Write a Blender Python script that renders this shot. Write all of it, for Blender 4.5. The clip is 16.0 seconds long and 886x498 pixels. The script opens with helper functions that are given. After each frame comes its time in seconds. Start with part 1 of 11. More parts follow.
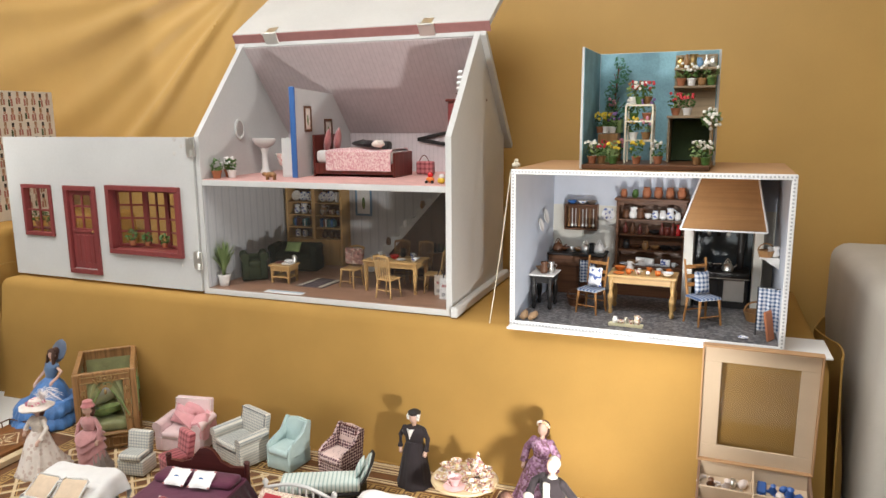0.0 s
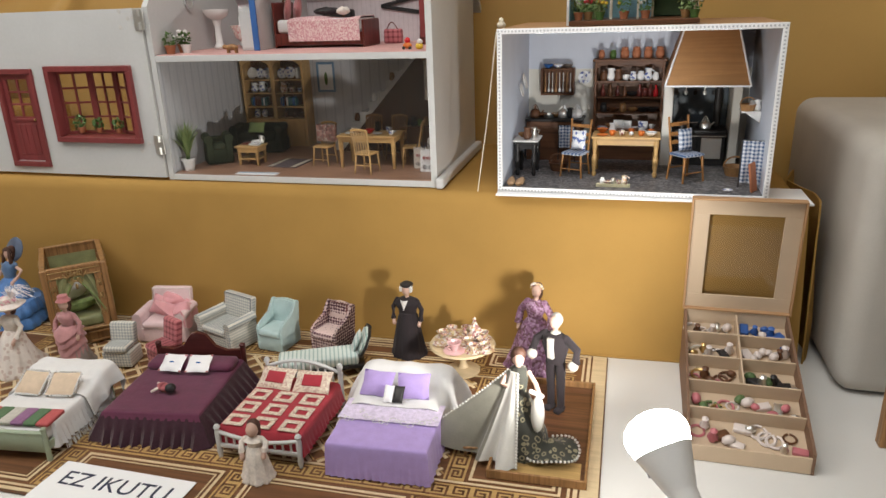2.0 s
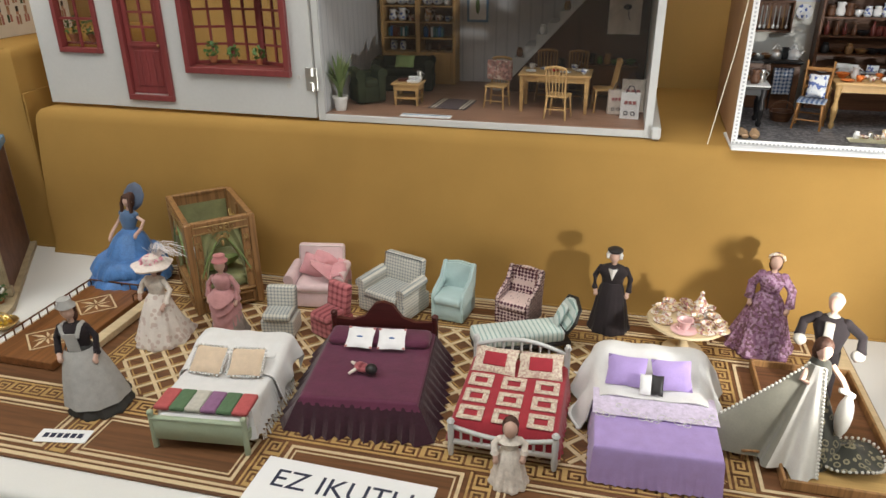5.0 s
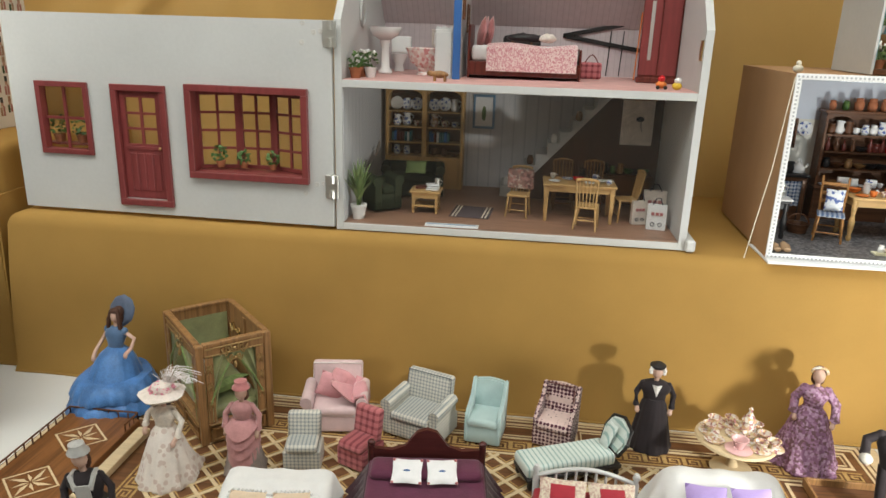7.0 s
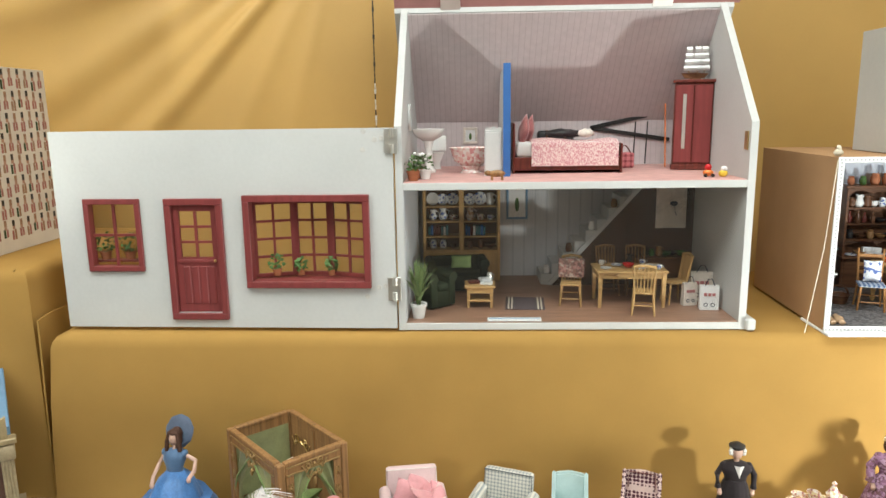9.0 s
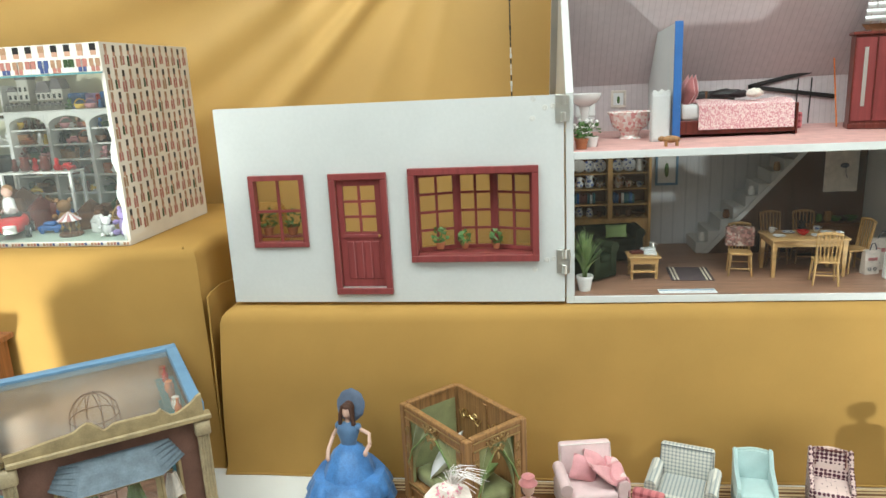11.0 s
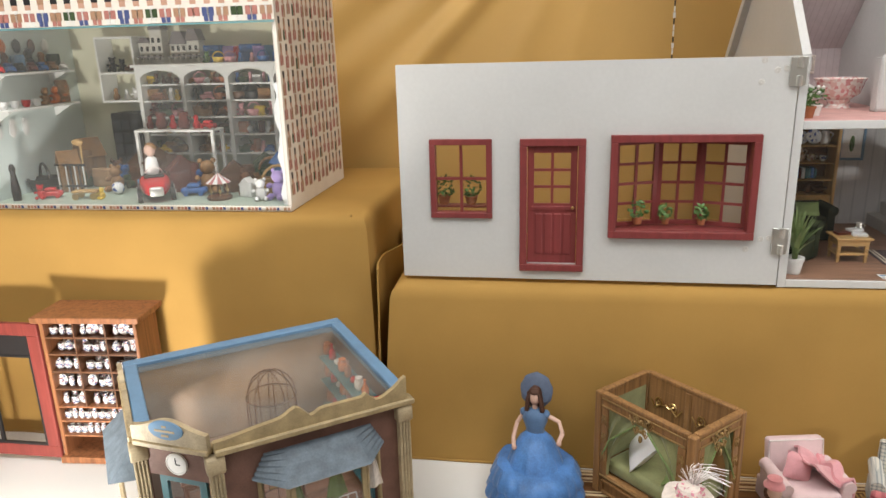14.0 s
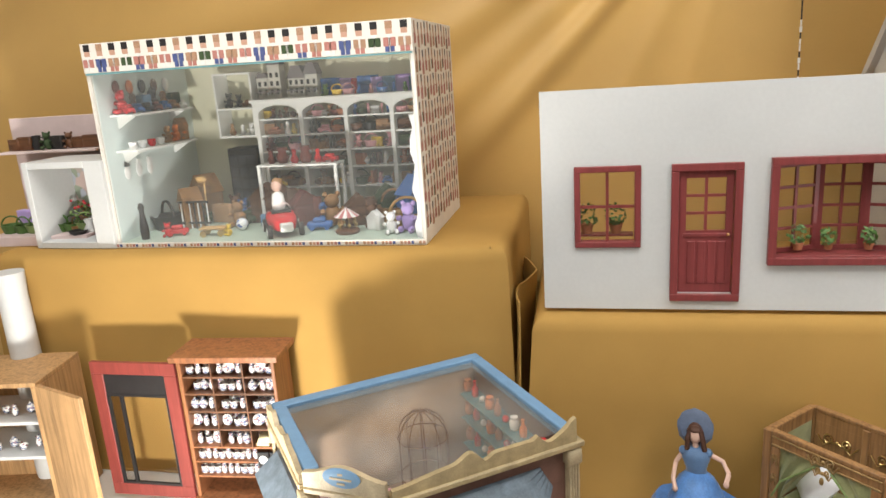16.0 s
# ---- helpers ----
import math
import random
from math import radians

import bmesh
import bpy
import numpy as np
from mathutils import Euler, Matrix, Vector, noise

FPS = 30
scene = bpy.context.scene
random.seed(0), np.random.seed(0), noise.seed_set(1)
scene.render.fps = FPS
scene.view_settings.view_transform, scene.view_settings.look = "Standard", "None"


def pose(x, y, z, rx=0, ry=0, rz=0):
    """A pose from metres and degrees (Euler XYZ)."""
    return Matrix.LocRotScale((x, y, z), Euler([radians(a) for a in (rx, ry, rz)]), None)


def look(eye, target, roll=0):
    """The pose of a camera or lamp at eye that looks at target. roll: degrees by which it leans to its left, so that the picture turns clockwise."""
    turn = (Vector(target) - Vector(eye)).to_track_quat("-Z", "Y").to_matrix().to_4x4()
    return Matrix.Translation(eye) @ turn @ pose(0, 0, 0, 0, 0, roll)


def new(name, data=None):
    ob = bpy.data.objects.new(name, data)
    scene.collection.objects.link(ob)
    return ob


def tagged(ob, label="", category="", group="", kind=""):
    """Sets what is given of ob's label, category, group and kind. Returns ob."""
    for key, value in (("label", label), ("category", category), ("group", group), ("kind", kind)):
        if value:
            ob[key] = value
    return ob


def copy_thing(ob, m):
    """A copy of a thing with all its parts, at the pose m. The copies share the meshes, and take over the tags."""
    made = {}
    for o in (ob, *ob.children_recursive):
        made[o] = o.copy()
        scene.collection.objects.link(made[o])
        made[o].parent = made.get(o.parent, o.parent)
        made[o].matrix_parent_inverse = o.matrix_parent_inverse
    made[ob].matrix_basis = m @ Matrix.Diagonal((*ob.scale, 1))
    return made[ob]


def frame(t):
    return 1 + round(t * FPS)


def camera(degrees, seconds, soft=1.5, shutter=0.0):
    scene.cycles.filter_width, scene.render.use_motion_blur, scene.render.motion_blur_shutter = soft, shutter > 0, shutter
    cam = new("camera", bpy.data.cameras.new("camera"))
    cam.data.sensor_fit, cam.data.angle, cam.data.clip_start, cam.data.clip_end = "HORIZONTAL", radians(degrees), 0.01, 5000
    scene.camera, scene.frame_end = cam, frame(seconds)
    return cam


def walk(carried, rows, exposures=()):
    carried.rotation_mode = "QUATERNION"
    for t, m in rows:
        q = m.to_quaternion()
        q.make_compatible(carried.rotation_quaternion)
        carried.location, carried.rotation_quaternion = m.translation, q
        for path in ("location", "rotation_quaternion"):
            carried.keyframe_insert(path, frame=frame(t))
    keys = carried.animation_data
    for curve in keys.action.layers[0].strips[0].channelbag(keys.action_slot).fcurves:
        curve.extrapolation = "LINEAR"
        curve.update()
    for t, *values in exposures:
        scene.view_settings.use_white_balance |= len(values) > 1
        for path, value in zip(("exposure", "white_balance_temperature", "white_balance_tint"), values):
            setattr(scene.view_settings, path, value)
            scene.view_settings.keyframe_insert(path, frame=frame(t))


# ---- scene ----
cam = camera(64.5, 16.0)
METRES, EYE, TILT, LEAN, TURN = 1.7, 0.685, 0.0, 0.0, 20.5
ROWS = [
    (0.0, 0.0, 0.0, 0.0, -0.08, -10.4, 0.43),
    (0.5, -0.0334, 0.0034, -0.0033, 0.8, -11.5, 0.28),
    (1.0, -0.0506, 0.0064, -0.0074, -2.4, -14.08, 0.99),
    (1.5, -0.0583, 0.0033, -0.017, -5.39, -16.75, 2.09),
    (2.0, -0.0637, 0.0088, -0.023, -6.43, -19.43, 1.87),
    (2.5, -0.0739, 0.0177, -0.0229, -6.0, -19.92, 2.2),
    (3.0, -0.1017, 0.0252, -0.0249, -2.62, -20.34, 1.97),
    (3.5, -0.1395, 0.0635, -0.0299, -1.36, -21.23, 2.31),
    (4.0, -0.1903, 0.0996, -0.039, -3.38, -22.48, 1.63),
    (4.2, -0.205, 0.107, -0.0392, -3.0, -23.95, 1.35),
    (6.3, -0.362, 0.1858, -0.0358, -15.15, -23.2, -1.4),
    (6.5, -0.3719, 0.1896, -0.0356, -15.35, -21.94, -1.52),
    (7.0, -0.3736, 0.2015, -0.0243, -13.5, -17.33, -1.71),
    (7.5, -0.3794, 0.2016, -0.0182, -11.75, -15.03, -1.64),
    (8.0, -0.4183, 0.2151, -0.0107, -16.26, -13.58, -0.03),
    (8.5, -0.4651, 0.2252, -0.0083, -18.5, -12.11, 0.67),
    (8.7, -0.4745, 0.2290, -0.0072, -18.85, -11.05, 0.75),
    (10.8, -0.5585, 0.2748, 0.0106, -12.24, -12.44, 1.7),
    (11.0, -0.5816, 0.2823, 0.0036, -14.14, -13.92, 2.74),
    (11.5, -0.6461, 0.2906, -0.0016, -16.91, -17.41, 3.47),
    (12.0, -0.6708, 0.3075, -0.006, -16.37, -19.22, 1.0),
    (12.5, -0.6659, 0.3296, -0.0042, -11.12, -20.85, 1.53),
    (13.0, -0.6637, 0.3438, -0.0046, -8.39, -21.29, 0.5),
    (13.5, -0.6853, 0.3549, -0.0054, -9.56, -18.84, 1.35),
    (14.0, -0.7345, 0.3766, -0.0012, -12.93, -16.33, 1.54),
    (14.5, -0.7492, 0.3888, 0.0016, -12.21, -14.07, 1.4),
    (15.0, -0.7565, 0.3978, 0.0037, -11.55, -13.35, 1.85),
    (15.5, -0.7782, 0.4092, 0.0069, -8.37, -13.38, 3.13),
    (16.0, -0.8224, 0.4182, 0.0081, -10.15, -14.56, 3.62),
]
EXPOSE = [(0.0, 0.15, 6270, 9), (0.5, 0.09, 6270, 9), (1.5, -0.14, 6270, 9), (2.0, -0.27, 6270, 9), (4.0, -0.27, 6270, 9), (6.5, -0.29, 6250, 3), (7.0, -0.16, 6250, 3), (7.5, -0.03, 6250, 3), (8.5, 0.24, 6200, 2), (10.8, 0.42, 5800, -5), (11.5, 0.38, 5800, -5), (12.3, 0.08, 6300, 5), (12.8, -0.08, 6270, 9), (13.5, -0.01, 6270, 9), (14.5, 0.10, 6250, 9), (16.0, 0.24, 6250, 8)]
walk(cam, [(t, pose(0, 0, EYE, TILT, LEAN, TURN) @ pose(METRES * x, METRES * y, METRES * z, 90 + pitch, roll, yaw)) for t, x, y, z, yaw, pitch, roll in ROWS], EXPOSE)

# ---------- light ----------
world = bpy.data.worlds.new("world")
scene.world = world
world.use_nodes = True
world.node_tree.nodes["Background"].inputs[0].default_value = (1.0, 0.93, 0.84, 1)
world.node_tree.nodes["Background"].inputs[1].default_value = 0.12


def area_lamp(name, eye, target, size, watts, colour):
    data = bpy.data.lights.new(name, "AREA")
    data.shape, data.size, data.energy, data.color = "DISK", size, watts, colour
    ob = new(name, data)
    ob.matrix_world = look(eye, target)
    return ob


def spot_lamp(name, eye, target, watts, colour, cone, radius):
    data = bpy.data.lights.new(name, "SPOT")
    data.energy, data.color, data.spot_size, data.spot_blend = watts, colour, radians(cone), 0.7
    data.shadow_soft_size = radius
    ob = new(name, data)
    ob.matrix_world = look(eye, target)
    return ob


area_lamp("ceiling_light_over_table", (-0.4, 0.45, 1.93), (-0.4, 0.80, 0.0), 1.3, 28, (1.0, 0.97, 0.92))
area_lamp("ceiling_light_over_table", (-2.0, 0.45, 1.93), (-2.0, 0.80, 0.0), 1.3, 30, (1.0, 0.97, 0.92))
area_lamp("ceiling_light_room", (-0.2, -1.5, 1.93), (-0.4, 0.4, 0.0), 1.5, 11, (1.0, 0.97, 0.92))
area_lamp("ceiling_light_room", (-2.2, -1.5, 1.93), (-2.0, 0.4, 0.0), 1.5, 12, (1.0, 0.97, 0.92))
spot_lamp("table_spot_right", (-0.078, 0.762, 0.195), (-0.46, 1.30, 0.40), 12.0, (1.0, 0.95, 0.88), 130, 0.014)
spot_lamp("table_spot_left", (-2.06, 0.645, 0.090), (-2.32, 1.30, 0.44), 23.0, (1.0, 0.94, 0.85), 136, 0.032)
spot_lamp("kitchen_led", (-0.10, 1.245, 0.580), (-0.10, 1.42, 0.34), 1.1, (0.86, 0.93, 1.0), 165, 0.03)


# ---------- materials ----------
def mat(name, col, rough=0.6, var=0.12, scale=60.0, bump=0.15, metal=0.0, fine=400.0, spec=0.4, sheen=0.0, alpha=1.0, trans=0.0):
    """A surface with a coarse and a fine variation of its colour and a fine relief."""
    m = bpy.data.materials.new(name)
    m.use_nodes = True
    t = m.node_tree
    b = t.nodes["Principled BSDF"]
    b.inputs["Roughness"].default_value = rough
    b.inputs["Metallic"].default_value = metal
    b.inputs["Specular IOR Level"].default_value = spec
    b.inputs["Sheen Weight"].default_value = sheen
    b.inputs["Alpha"].default_value = alpha
    b.inputs["Transmission Weight"].default_value = trans
    co = t.nodes.new("ShaderNodeTexCoord")
    n1 = t.nodes.new("ShaderNodeTexNoise")
    n1.inputs["Scale"].default_value, n1.inputs["Detail"].default_value = scale, 4
    n2 = t.nodes.new("ShaderNodeTexNoise")
    n2.inputs["Scale"].default_value, n2.inputs["Detail"].default_value = fine, 2
    t.links.new(co.outputs["Object"], n1.inputs["Vector"])
    t.links.new(co.outputs["Object"], n2.inputs["Vector"])
    add = t.nodes.new("ShaderNodeMath")
    add.operation = "MULTIPLY_ADD"
    add.inputs[1].default_value = 0.4
    t.links.new(n2.outputs["Fac"], add.inputs[0])
    t.links.new(n1.outputs["Fac"], add.inputs[2])
    mr = t.nodes.new("ShaderNodeMapRange")
    mr.inputs["From Min"].default_value, mr.inputs["From Max"].default_value = 0.35, 1.05
    mr.inputs["To Min"].default_value, mr.inputs["To Max"].default_value = 1 - var, 1 + var
    t.links.new(add.outputs[0], mr.inputs["Value"])
    mul = t.nodes.new("ShaderNodeVectorMath")
    mul.operation = "SCALE"
    mul.inputs[0].default_value = col
    t.links.new(mr.outputs[0], mul.inputs["Scale"])
    t.links.new(mul.outputs[0], b.inputs["Base Color"])
    if bump:
        bp = t.nodes.new("ShaderNodeBump")
        bp.inputs["Strength"].default_value, bp.inputs["Distance"].default_value = bump, 0.002
        t.links.new(add.outputs[0], bp.inputs["Height"])
        t.links.new(bp.outputs[0], b.inputs["Normal"])
    return m


def wood(name, col, rough=0.45, axis=0, scale=40.0, dark=0.55):
    """Grain that runs along one axis."""
    m = mat(name, col, rough, 0.1, 50, 0.1)
    t = m.node_tree
    b = t.nodes["Principled BSDF"]
    co = t.nodes.new("ShaderNodeTexCoord")
    mp = t.nodes.new("ShaderNodeMapping")
    s = [scale * 3] * 3
    s[axis] = scale * 0.15
    mp.inputs["Scale"].default_value = s
    nz = t.nodes.new("ShaderNodeTexNoise")
    nz.inputs["Scale"].default_value, nz.inputs["Detail"].default_value, nz.inputs["Distortion"].default_value = 1.0, 5, 0.8
    t.links.new(co.outputs["Object"], mp.inputs["Vector"])
    t.links.new(mp.outputs[0], nz.inputs["Vector"])
    ramp = t.nodes.new("ShaderNodeMix")
    ramp.data_type = "RGBA"
    old = b.inputs["Base Color"].links[0].from_socket
    mr = t.nodes.new("ShaderNodeMapRange")
    mr.inputs["From Min"].default_value, mr.inputs["From Max"].default_value = 0.4, 0.68
    t.links.new(nz.outputs["Fac"], mr.inputs["Value"])
    t.links.new(mr.outputs[0], ramp.inputs["Factor"])
    t.links.new(old, ramp.inputs["A"])
    ramp.inputs["B"].default_value = (col[0] * dark, col[1] * dark, col[2] * dark, 1)
    t.links.new(ramp.outputs["Result"], b.inputs["Base Color"])
    return m


def lined(name, col, line, step, width, axes=(0, 2), rough=0.8, soft=0.5, offset=0.0, dots=False):
    """Woven stripes, checks or dots of a second colour at a regular step along the named axes."""
    m = mat(name, col, rough, 0.08, 90, 0.2, sheen=0.2)
    t = m.node_tree
    b = t.nodes["Principled BSDF"]
    co = t.nodes.new("ShaderNodeTexCoord")
    sep = t.nodes.new("ShaderNodeSeparateXYZ")
    t.links.new(co.outputs["Object"], sep.inputs[0])
    total = None
    for a in axes:
        sc = t.nodes.new("ShaderNodeMath")
        sc.operation = "MULTIPLY_ADD"
        sc.inputs[1].default_value, sc.inputs[2].default_value = 1 / step, offset
        t.links.new(sep.outputs[a], sc.inputs[0])
        fr = t.nodes.new("ShaderNodeMath")
        fr.operation = "FRACT"
        t.links.new(sc.outputs[0], fr.inputs[0])
        lt = t.nodes.new("ShaderNodeMath")
        lt.operation = "LESS_THAN"
        lt.inputs[1].default_value = width
        t.links.new(fr.outputs[0], lt.inputs[0])
        if total is None:
            total = lt.outputs[0]
        else:
            ad = t.nodes.new("ShaderNodeMath")
            ad.operation = "MULTIPLY" if dots else "ADD"
            t.links.new(total, ad.inputs[0])
            t.links.new(lt.outputs[0], ad.inputs[1])
            total = ad.outputs[0]
    k = t.nodes.new("ShaderNodeMath")
    k.operation, k.use_clamp = "MULTIPLY", True
    k.inputs[1].default_value = soft
    t.links.new(total, k.inputs[0])
    mix = t.nodes.new("ShaderNodeMix")
    mix.data_type = "RGBA"
    t.links.new(k.outputs[0], mix.inputs["Factor"])
    t.links.new(b.inputs["Base Color"].links[0].from_socket, mix.inputs["A"])
    mix.inputs["B"].default_value = (*line, 1)
    t.links.new(mix.outputs["Result"], b.inputs["Base Color"])
    return m


def speckled(name, cols, scale, rough=0.7):
    """Small printed patches of several colours."""
    m = mat(name, cols[0], rough, 0.1, 80, 0.1)
    t = m.node_tree
    b = t.nodes["Principled BSDF"]
    co = t.nodes.new("ShaderNodeTexCoord")
    vo = t.nodes.new("ShaderNodeTexVoronoi")
    vo.inputs["Scale"].default_value = scale
    t.links.new(co.outputs["Object"], vo.inputs["Vector"])
    sep = t.nodes.new("ShaderNodeSeparateColor")
    t.links.new(vo.outputs["Color"], sep.inputs[0])
    cr = t.nodes.new("ShaderNodeValToRGB")
    cr.color_ramp.interpolation = "CONSTANT"
    el = cr.color_ramp.elements
    while len(el) < len(cols):
        el.new(0.5)
    for i, c in enumerate(cols):
        el[i].position, el[i].color = i / len(cols), (*c, 1)
    t.links.new(sep.outputs[0], cr.inputs[0])
    t.links.new(cr.outputs[0], b.inputs["Base Color"])
    return m


def glass(name, rough=0.02, tint=(1, 1, 1), clear=0.9, haze=0.0):
    """Thin clear sheet: mostly see-through, with a glossy share by Fresnel."""
    m = bpy.data.materials.new(name)
    m.use_nodes = True
    t = m.node_tree
    t.nodes.remove(t.nodes["Principled BSDF"])
    out = t.nodes["Material Output"]
    tr = t.nodes.new("ShaderNodeBsdfTransparent")
    tr.inputs[0].default_value = (tint[0] * clear, tint[1] * clear, tint[2] * clear, 1)
    gl = t.nodes.new("ShaderNodeBsdfGlossy")
    gl.inputs["Roughness"].default_value = rough
    fr = t.nodes.new("ShaderNodeLayerWeight")
    fr.inputs["Blend"].default_value = 0.25
    pw = t.nodes.new("ShaderNodeMath")
    pw.operation = "POWER"
    pw.inputs[1].default_value = 3.0
    t.links.new(fr.outputs["Facing"], pw.inputs[0])
    ma = t.nodes.new("ShaderNodeMath")
    ma.operation = "MULTIPLY_ADD"
    ma.inputs[1].default_value, ma.inputs[2].default_value = 0.5, 0.035
    t.links.new(pw.outputs[0], ma.inputs[0])
    mx = t.nodes.new("ShaderNodeMixShader")
    t.links.new(ma.outputs[0], mx.inputs[0])
    t.links.new(tr.outputs[0], mx.inputs[1])
    t.links.new(gl.outputs[0], mx.inputs[2])
    if haze:
        # pale diffuse veil painted in for room reflections and dirt on the sheet
        df = t.nodes.new("ShaderNodeBsdfDiffuse")
        df.inputs[0].default_value = (0.78, 0.80, 0.78, 1)
        nz = t.nodes.new("ShaderNodeTexNoise")
        nz.inputs["Scale"].default_value, nz.inputs["Detail"].default_value = 9.0, 3
        co = t.nodes.new("ShaderNodeTexCoord")
        t.links.new(co.outputs["Object"], nz.inputs["Vector"])
        am = t.nodes.new("ShaderNodeMapRange")
        am.inputs["From Min"].default_value, am.inputs["From Max"].default_value = 0.35, 0.65
        am.inputs["To Min"].default_value, am.inputs["To Max"].default_value = haze * 0.5, haze * 1.5
        t.links.new(nz.outputs["Fac"], am.inputs["Value"])
        m2 = t.nodes.new("ShaderNodeMixShader")
        t.links.new(am.outputs[0], m2.inputs[0])
        t.links.new(mx.outputs[0], m2.inputs[1])
        t.links.new(df.outputs[0], m2.inputs[2])
        mx = m2
    t.links.new(mx.outputs[0], out.inputs[0])
    return m


def spotted(name, col, mark, step, lo, hi, rand=0.25):
    """Printed cloth with small dots (lo = 0) or rings between two radii, in cell units."""
    m = mat(name, col, 0.8, 0.1, 90, 0.2, sheen=0.2)
    t = m.node_tree
    b = t.nodes["Principled BSDF"]
    co = t.nodes.new("ShaderNodeTexCoord")
    vo = t.nodes.new("ShaderNodeTexVoronoi")
    vo.inputs["Scale"].default_value, vo.inputs["Randomness"].default_value = 1 / step, rand
    t.links.new(co.outputs["Object"], vo.inputs["Vector"])
    a = t.nodes.new("ShaderNodeMath")
    a.operation = "LESS_THAN"
    a.inputs[1].default_value = hi
    g = t.nodes.new("ShaderNodeMath")
    g.operation = "GREATER_THAN"
    g.inputs[1].default_value = lo
    t.links.new(vo.outputs["Distance"], a.inputs[0])
    t.links.new(vo.outputs["Distance"], g.inputs[0])
    k = t.nodes.new("ShaderNodeMath")
    k.operation = "MULTIPLY"
    t.links.new(a.outputs[0], k.inputs[0])
    t.links.new(g.outputs[0], k.inputs[1])
    mix = t.nodes.new("ShaderNodeMix")
    mix.data_type = "RGBA"
    old = b.inputs["Base Color"].links[0].from_socket
    t.links.new(k.outputs[0], mix.inputs["Factor"])
    t.links.new(old, mix.inputs["A"])
    mix.inputs["B"].default_value = (*mark, 1)
    t.links.new(mix.outputs["Result"], b.inputs["Base Color"])
    return m


def glow(name, col, power):
    m = bpy.data.materials.new(name)
    m.use_nodes = True
    b = m.node_tree.nodes["Principled BSDF"]
    b.inputs["Emission Color"].default_value = (*col, 1)
    b.inputs["Emission Strength"].default_value = power
    return m


OCHRE = mat("ochre_cloth", (0.385, 0.226, 0.064), 0.85, 0.14, 6, 0.12, fine=900, spec=0.12)
OCHRE_WALL = mat("ochre_backdrop_cloth", (0.54, 0.33, 0.095), 0.48, 0.12, 4, 0.1, fine=700, spec=0.5, sheen=0.3)
WHITE_CLOTH = mat("white_table_paper", (0.72, 0.71, 0.68), 0.6, 0.05, 5, 0.05)
WHITE_PAINT = mat("white_painted_wood", (0.57, 0.57, 0.56), 0.5, 0.08, 7, 0.12, fine=160)
CREAM = mat("cream_paint", (0.70, 0.63, 0.50), 0.5, 0.1, 30)
GREY_PAPER = lined("striped_wallpaper", (0.58, 0.58, 0.60), (0.40, 0.41, 0.44), 0.024, 0.14, axes=(0,), soft=0.6)
GREY_PAPER_Y = lined("striped_wallpaper_side", (0.60, 0.60, 0.62), (0.36, 0.38, 0.42), 0.026, 0.12, axes=(1,), soft=0.6)
LILAC_PAPER = lined("pinstripe_wallpaper", (0.60, 0.53, 0.54), (0.44, 0.37, 0.38), 0.011, 0.12, axes=(0,), soft=0.5)
PINK_FLOOR = mat("pink_floor_paint", (0.62, 0.36, 0.33), 0.6, 0.2, 40)
PARQUET = wood("parquet_floor", (0.36, 0.20, 0.13), 0.4, 0, 60)
RED_WOOD = wood("red_painted_wood", (0.225, 0.046, 0.045), 0.4, 2, 40, 0.8)
DARK_RED = wood("dark_red_mahogany", (0.16, 0.035, 0.025), 0.35, 2, 40, 0.6)
BLUE_PAINT = mat("blue_paint", (0.045, 0.13, 0.36), 0.4, 0.12, 30)
PALE_BLUE = mat("pale_blue_paint", (0.15, 0.27, 0.42), 0.5, 0.15, 30)
PINE = wood("pine_wood", (0.58, 0.36, 0.14), 0.45, 0, 50, 0.7)
PINE_Z = wood("pine_upright", (0.58, 0.36, 0.14), 0.45, 2, 50, 0.7)
OAK = wood("oak_wood", (0.34, 0.18, 0.07), 0.45, 2, 50, 0.6)
WALNUT = wood("walnut_wood", (0.15, 0.065, 0.03), 0.4, 0, 50, 0.5)
BLACKISH = mat("black_paint", (0.022, 0.020, 0.020), 0.45, 0.2, 40)
DARK_CLOTH = mat("black_cloth", (0.020, 0.014, 0.016), 0.9, 0.25, 60, 0.3, sheen=0.08)
STEEL = mat("bright_metal", (0.80, 0.80, 0.77), 0.38, 0.05, 60, 0.02, metal=1.0)
BRASS = mat("brass", (0.66, 0.47, 0.20), 0.3, 0.1, 60, 0.05, metal=1.0)
GLASS = glass("clear_sheet")
SKIN = mat("doll_skin", (0.58, 0.38, 0.30), 0.45, 0.05, 60, 0.02)
HAIR_BROWN = mat("brown_hair", (0.07, 0.03, 0.018), 0.6, 0.25, 200, 0.5)
HAIR_WHITE = mat("white_hair", (0.72, 0.70, 0.67), 0.7, 0.15, 200, 0.5)
WHITE_LINEN = mat("white_linen", (0.72, 0.71, 0.70), 0.9, 0.06, 60, 0.4, sheen=0.3)
LINEN_BEIGE = mat("beige_linen", (0.66, 0.52, 0.38), 0.9, 0.1, 90, 0.3)
LACE = mat("ivory_lace", (0.72, 0.65, 0.58), 0.9, 0.25, 120, 0.6)
PINK_CLOTH = mat("pink_cloth", (0.62, 0.30, 0.32), 0.85, 0.12, 80, 0.3, sheen=0.3)
ROSE_CLOTH = mat("rose_cloth", (0.48, 0.18, 0.18), 0.85, 0.2, 90, 0.4, sheen=0.3)
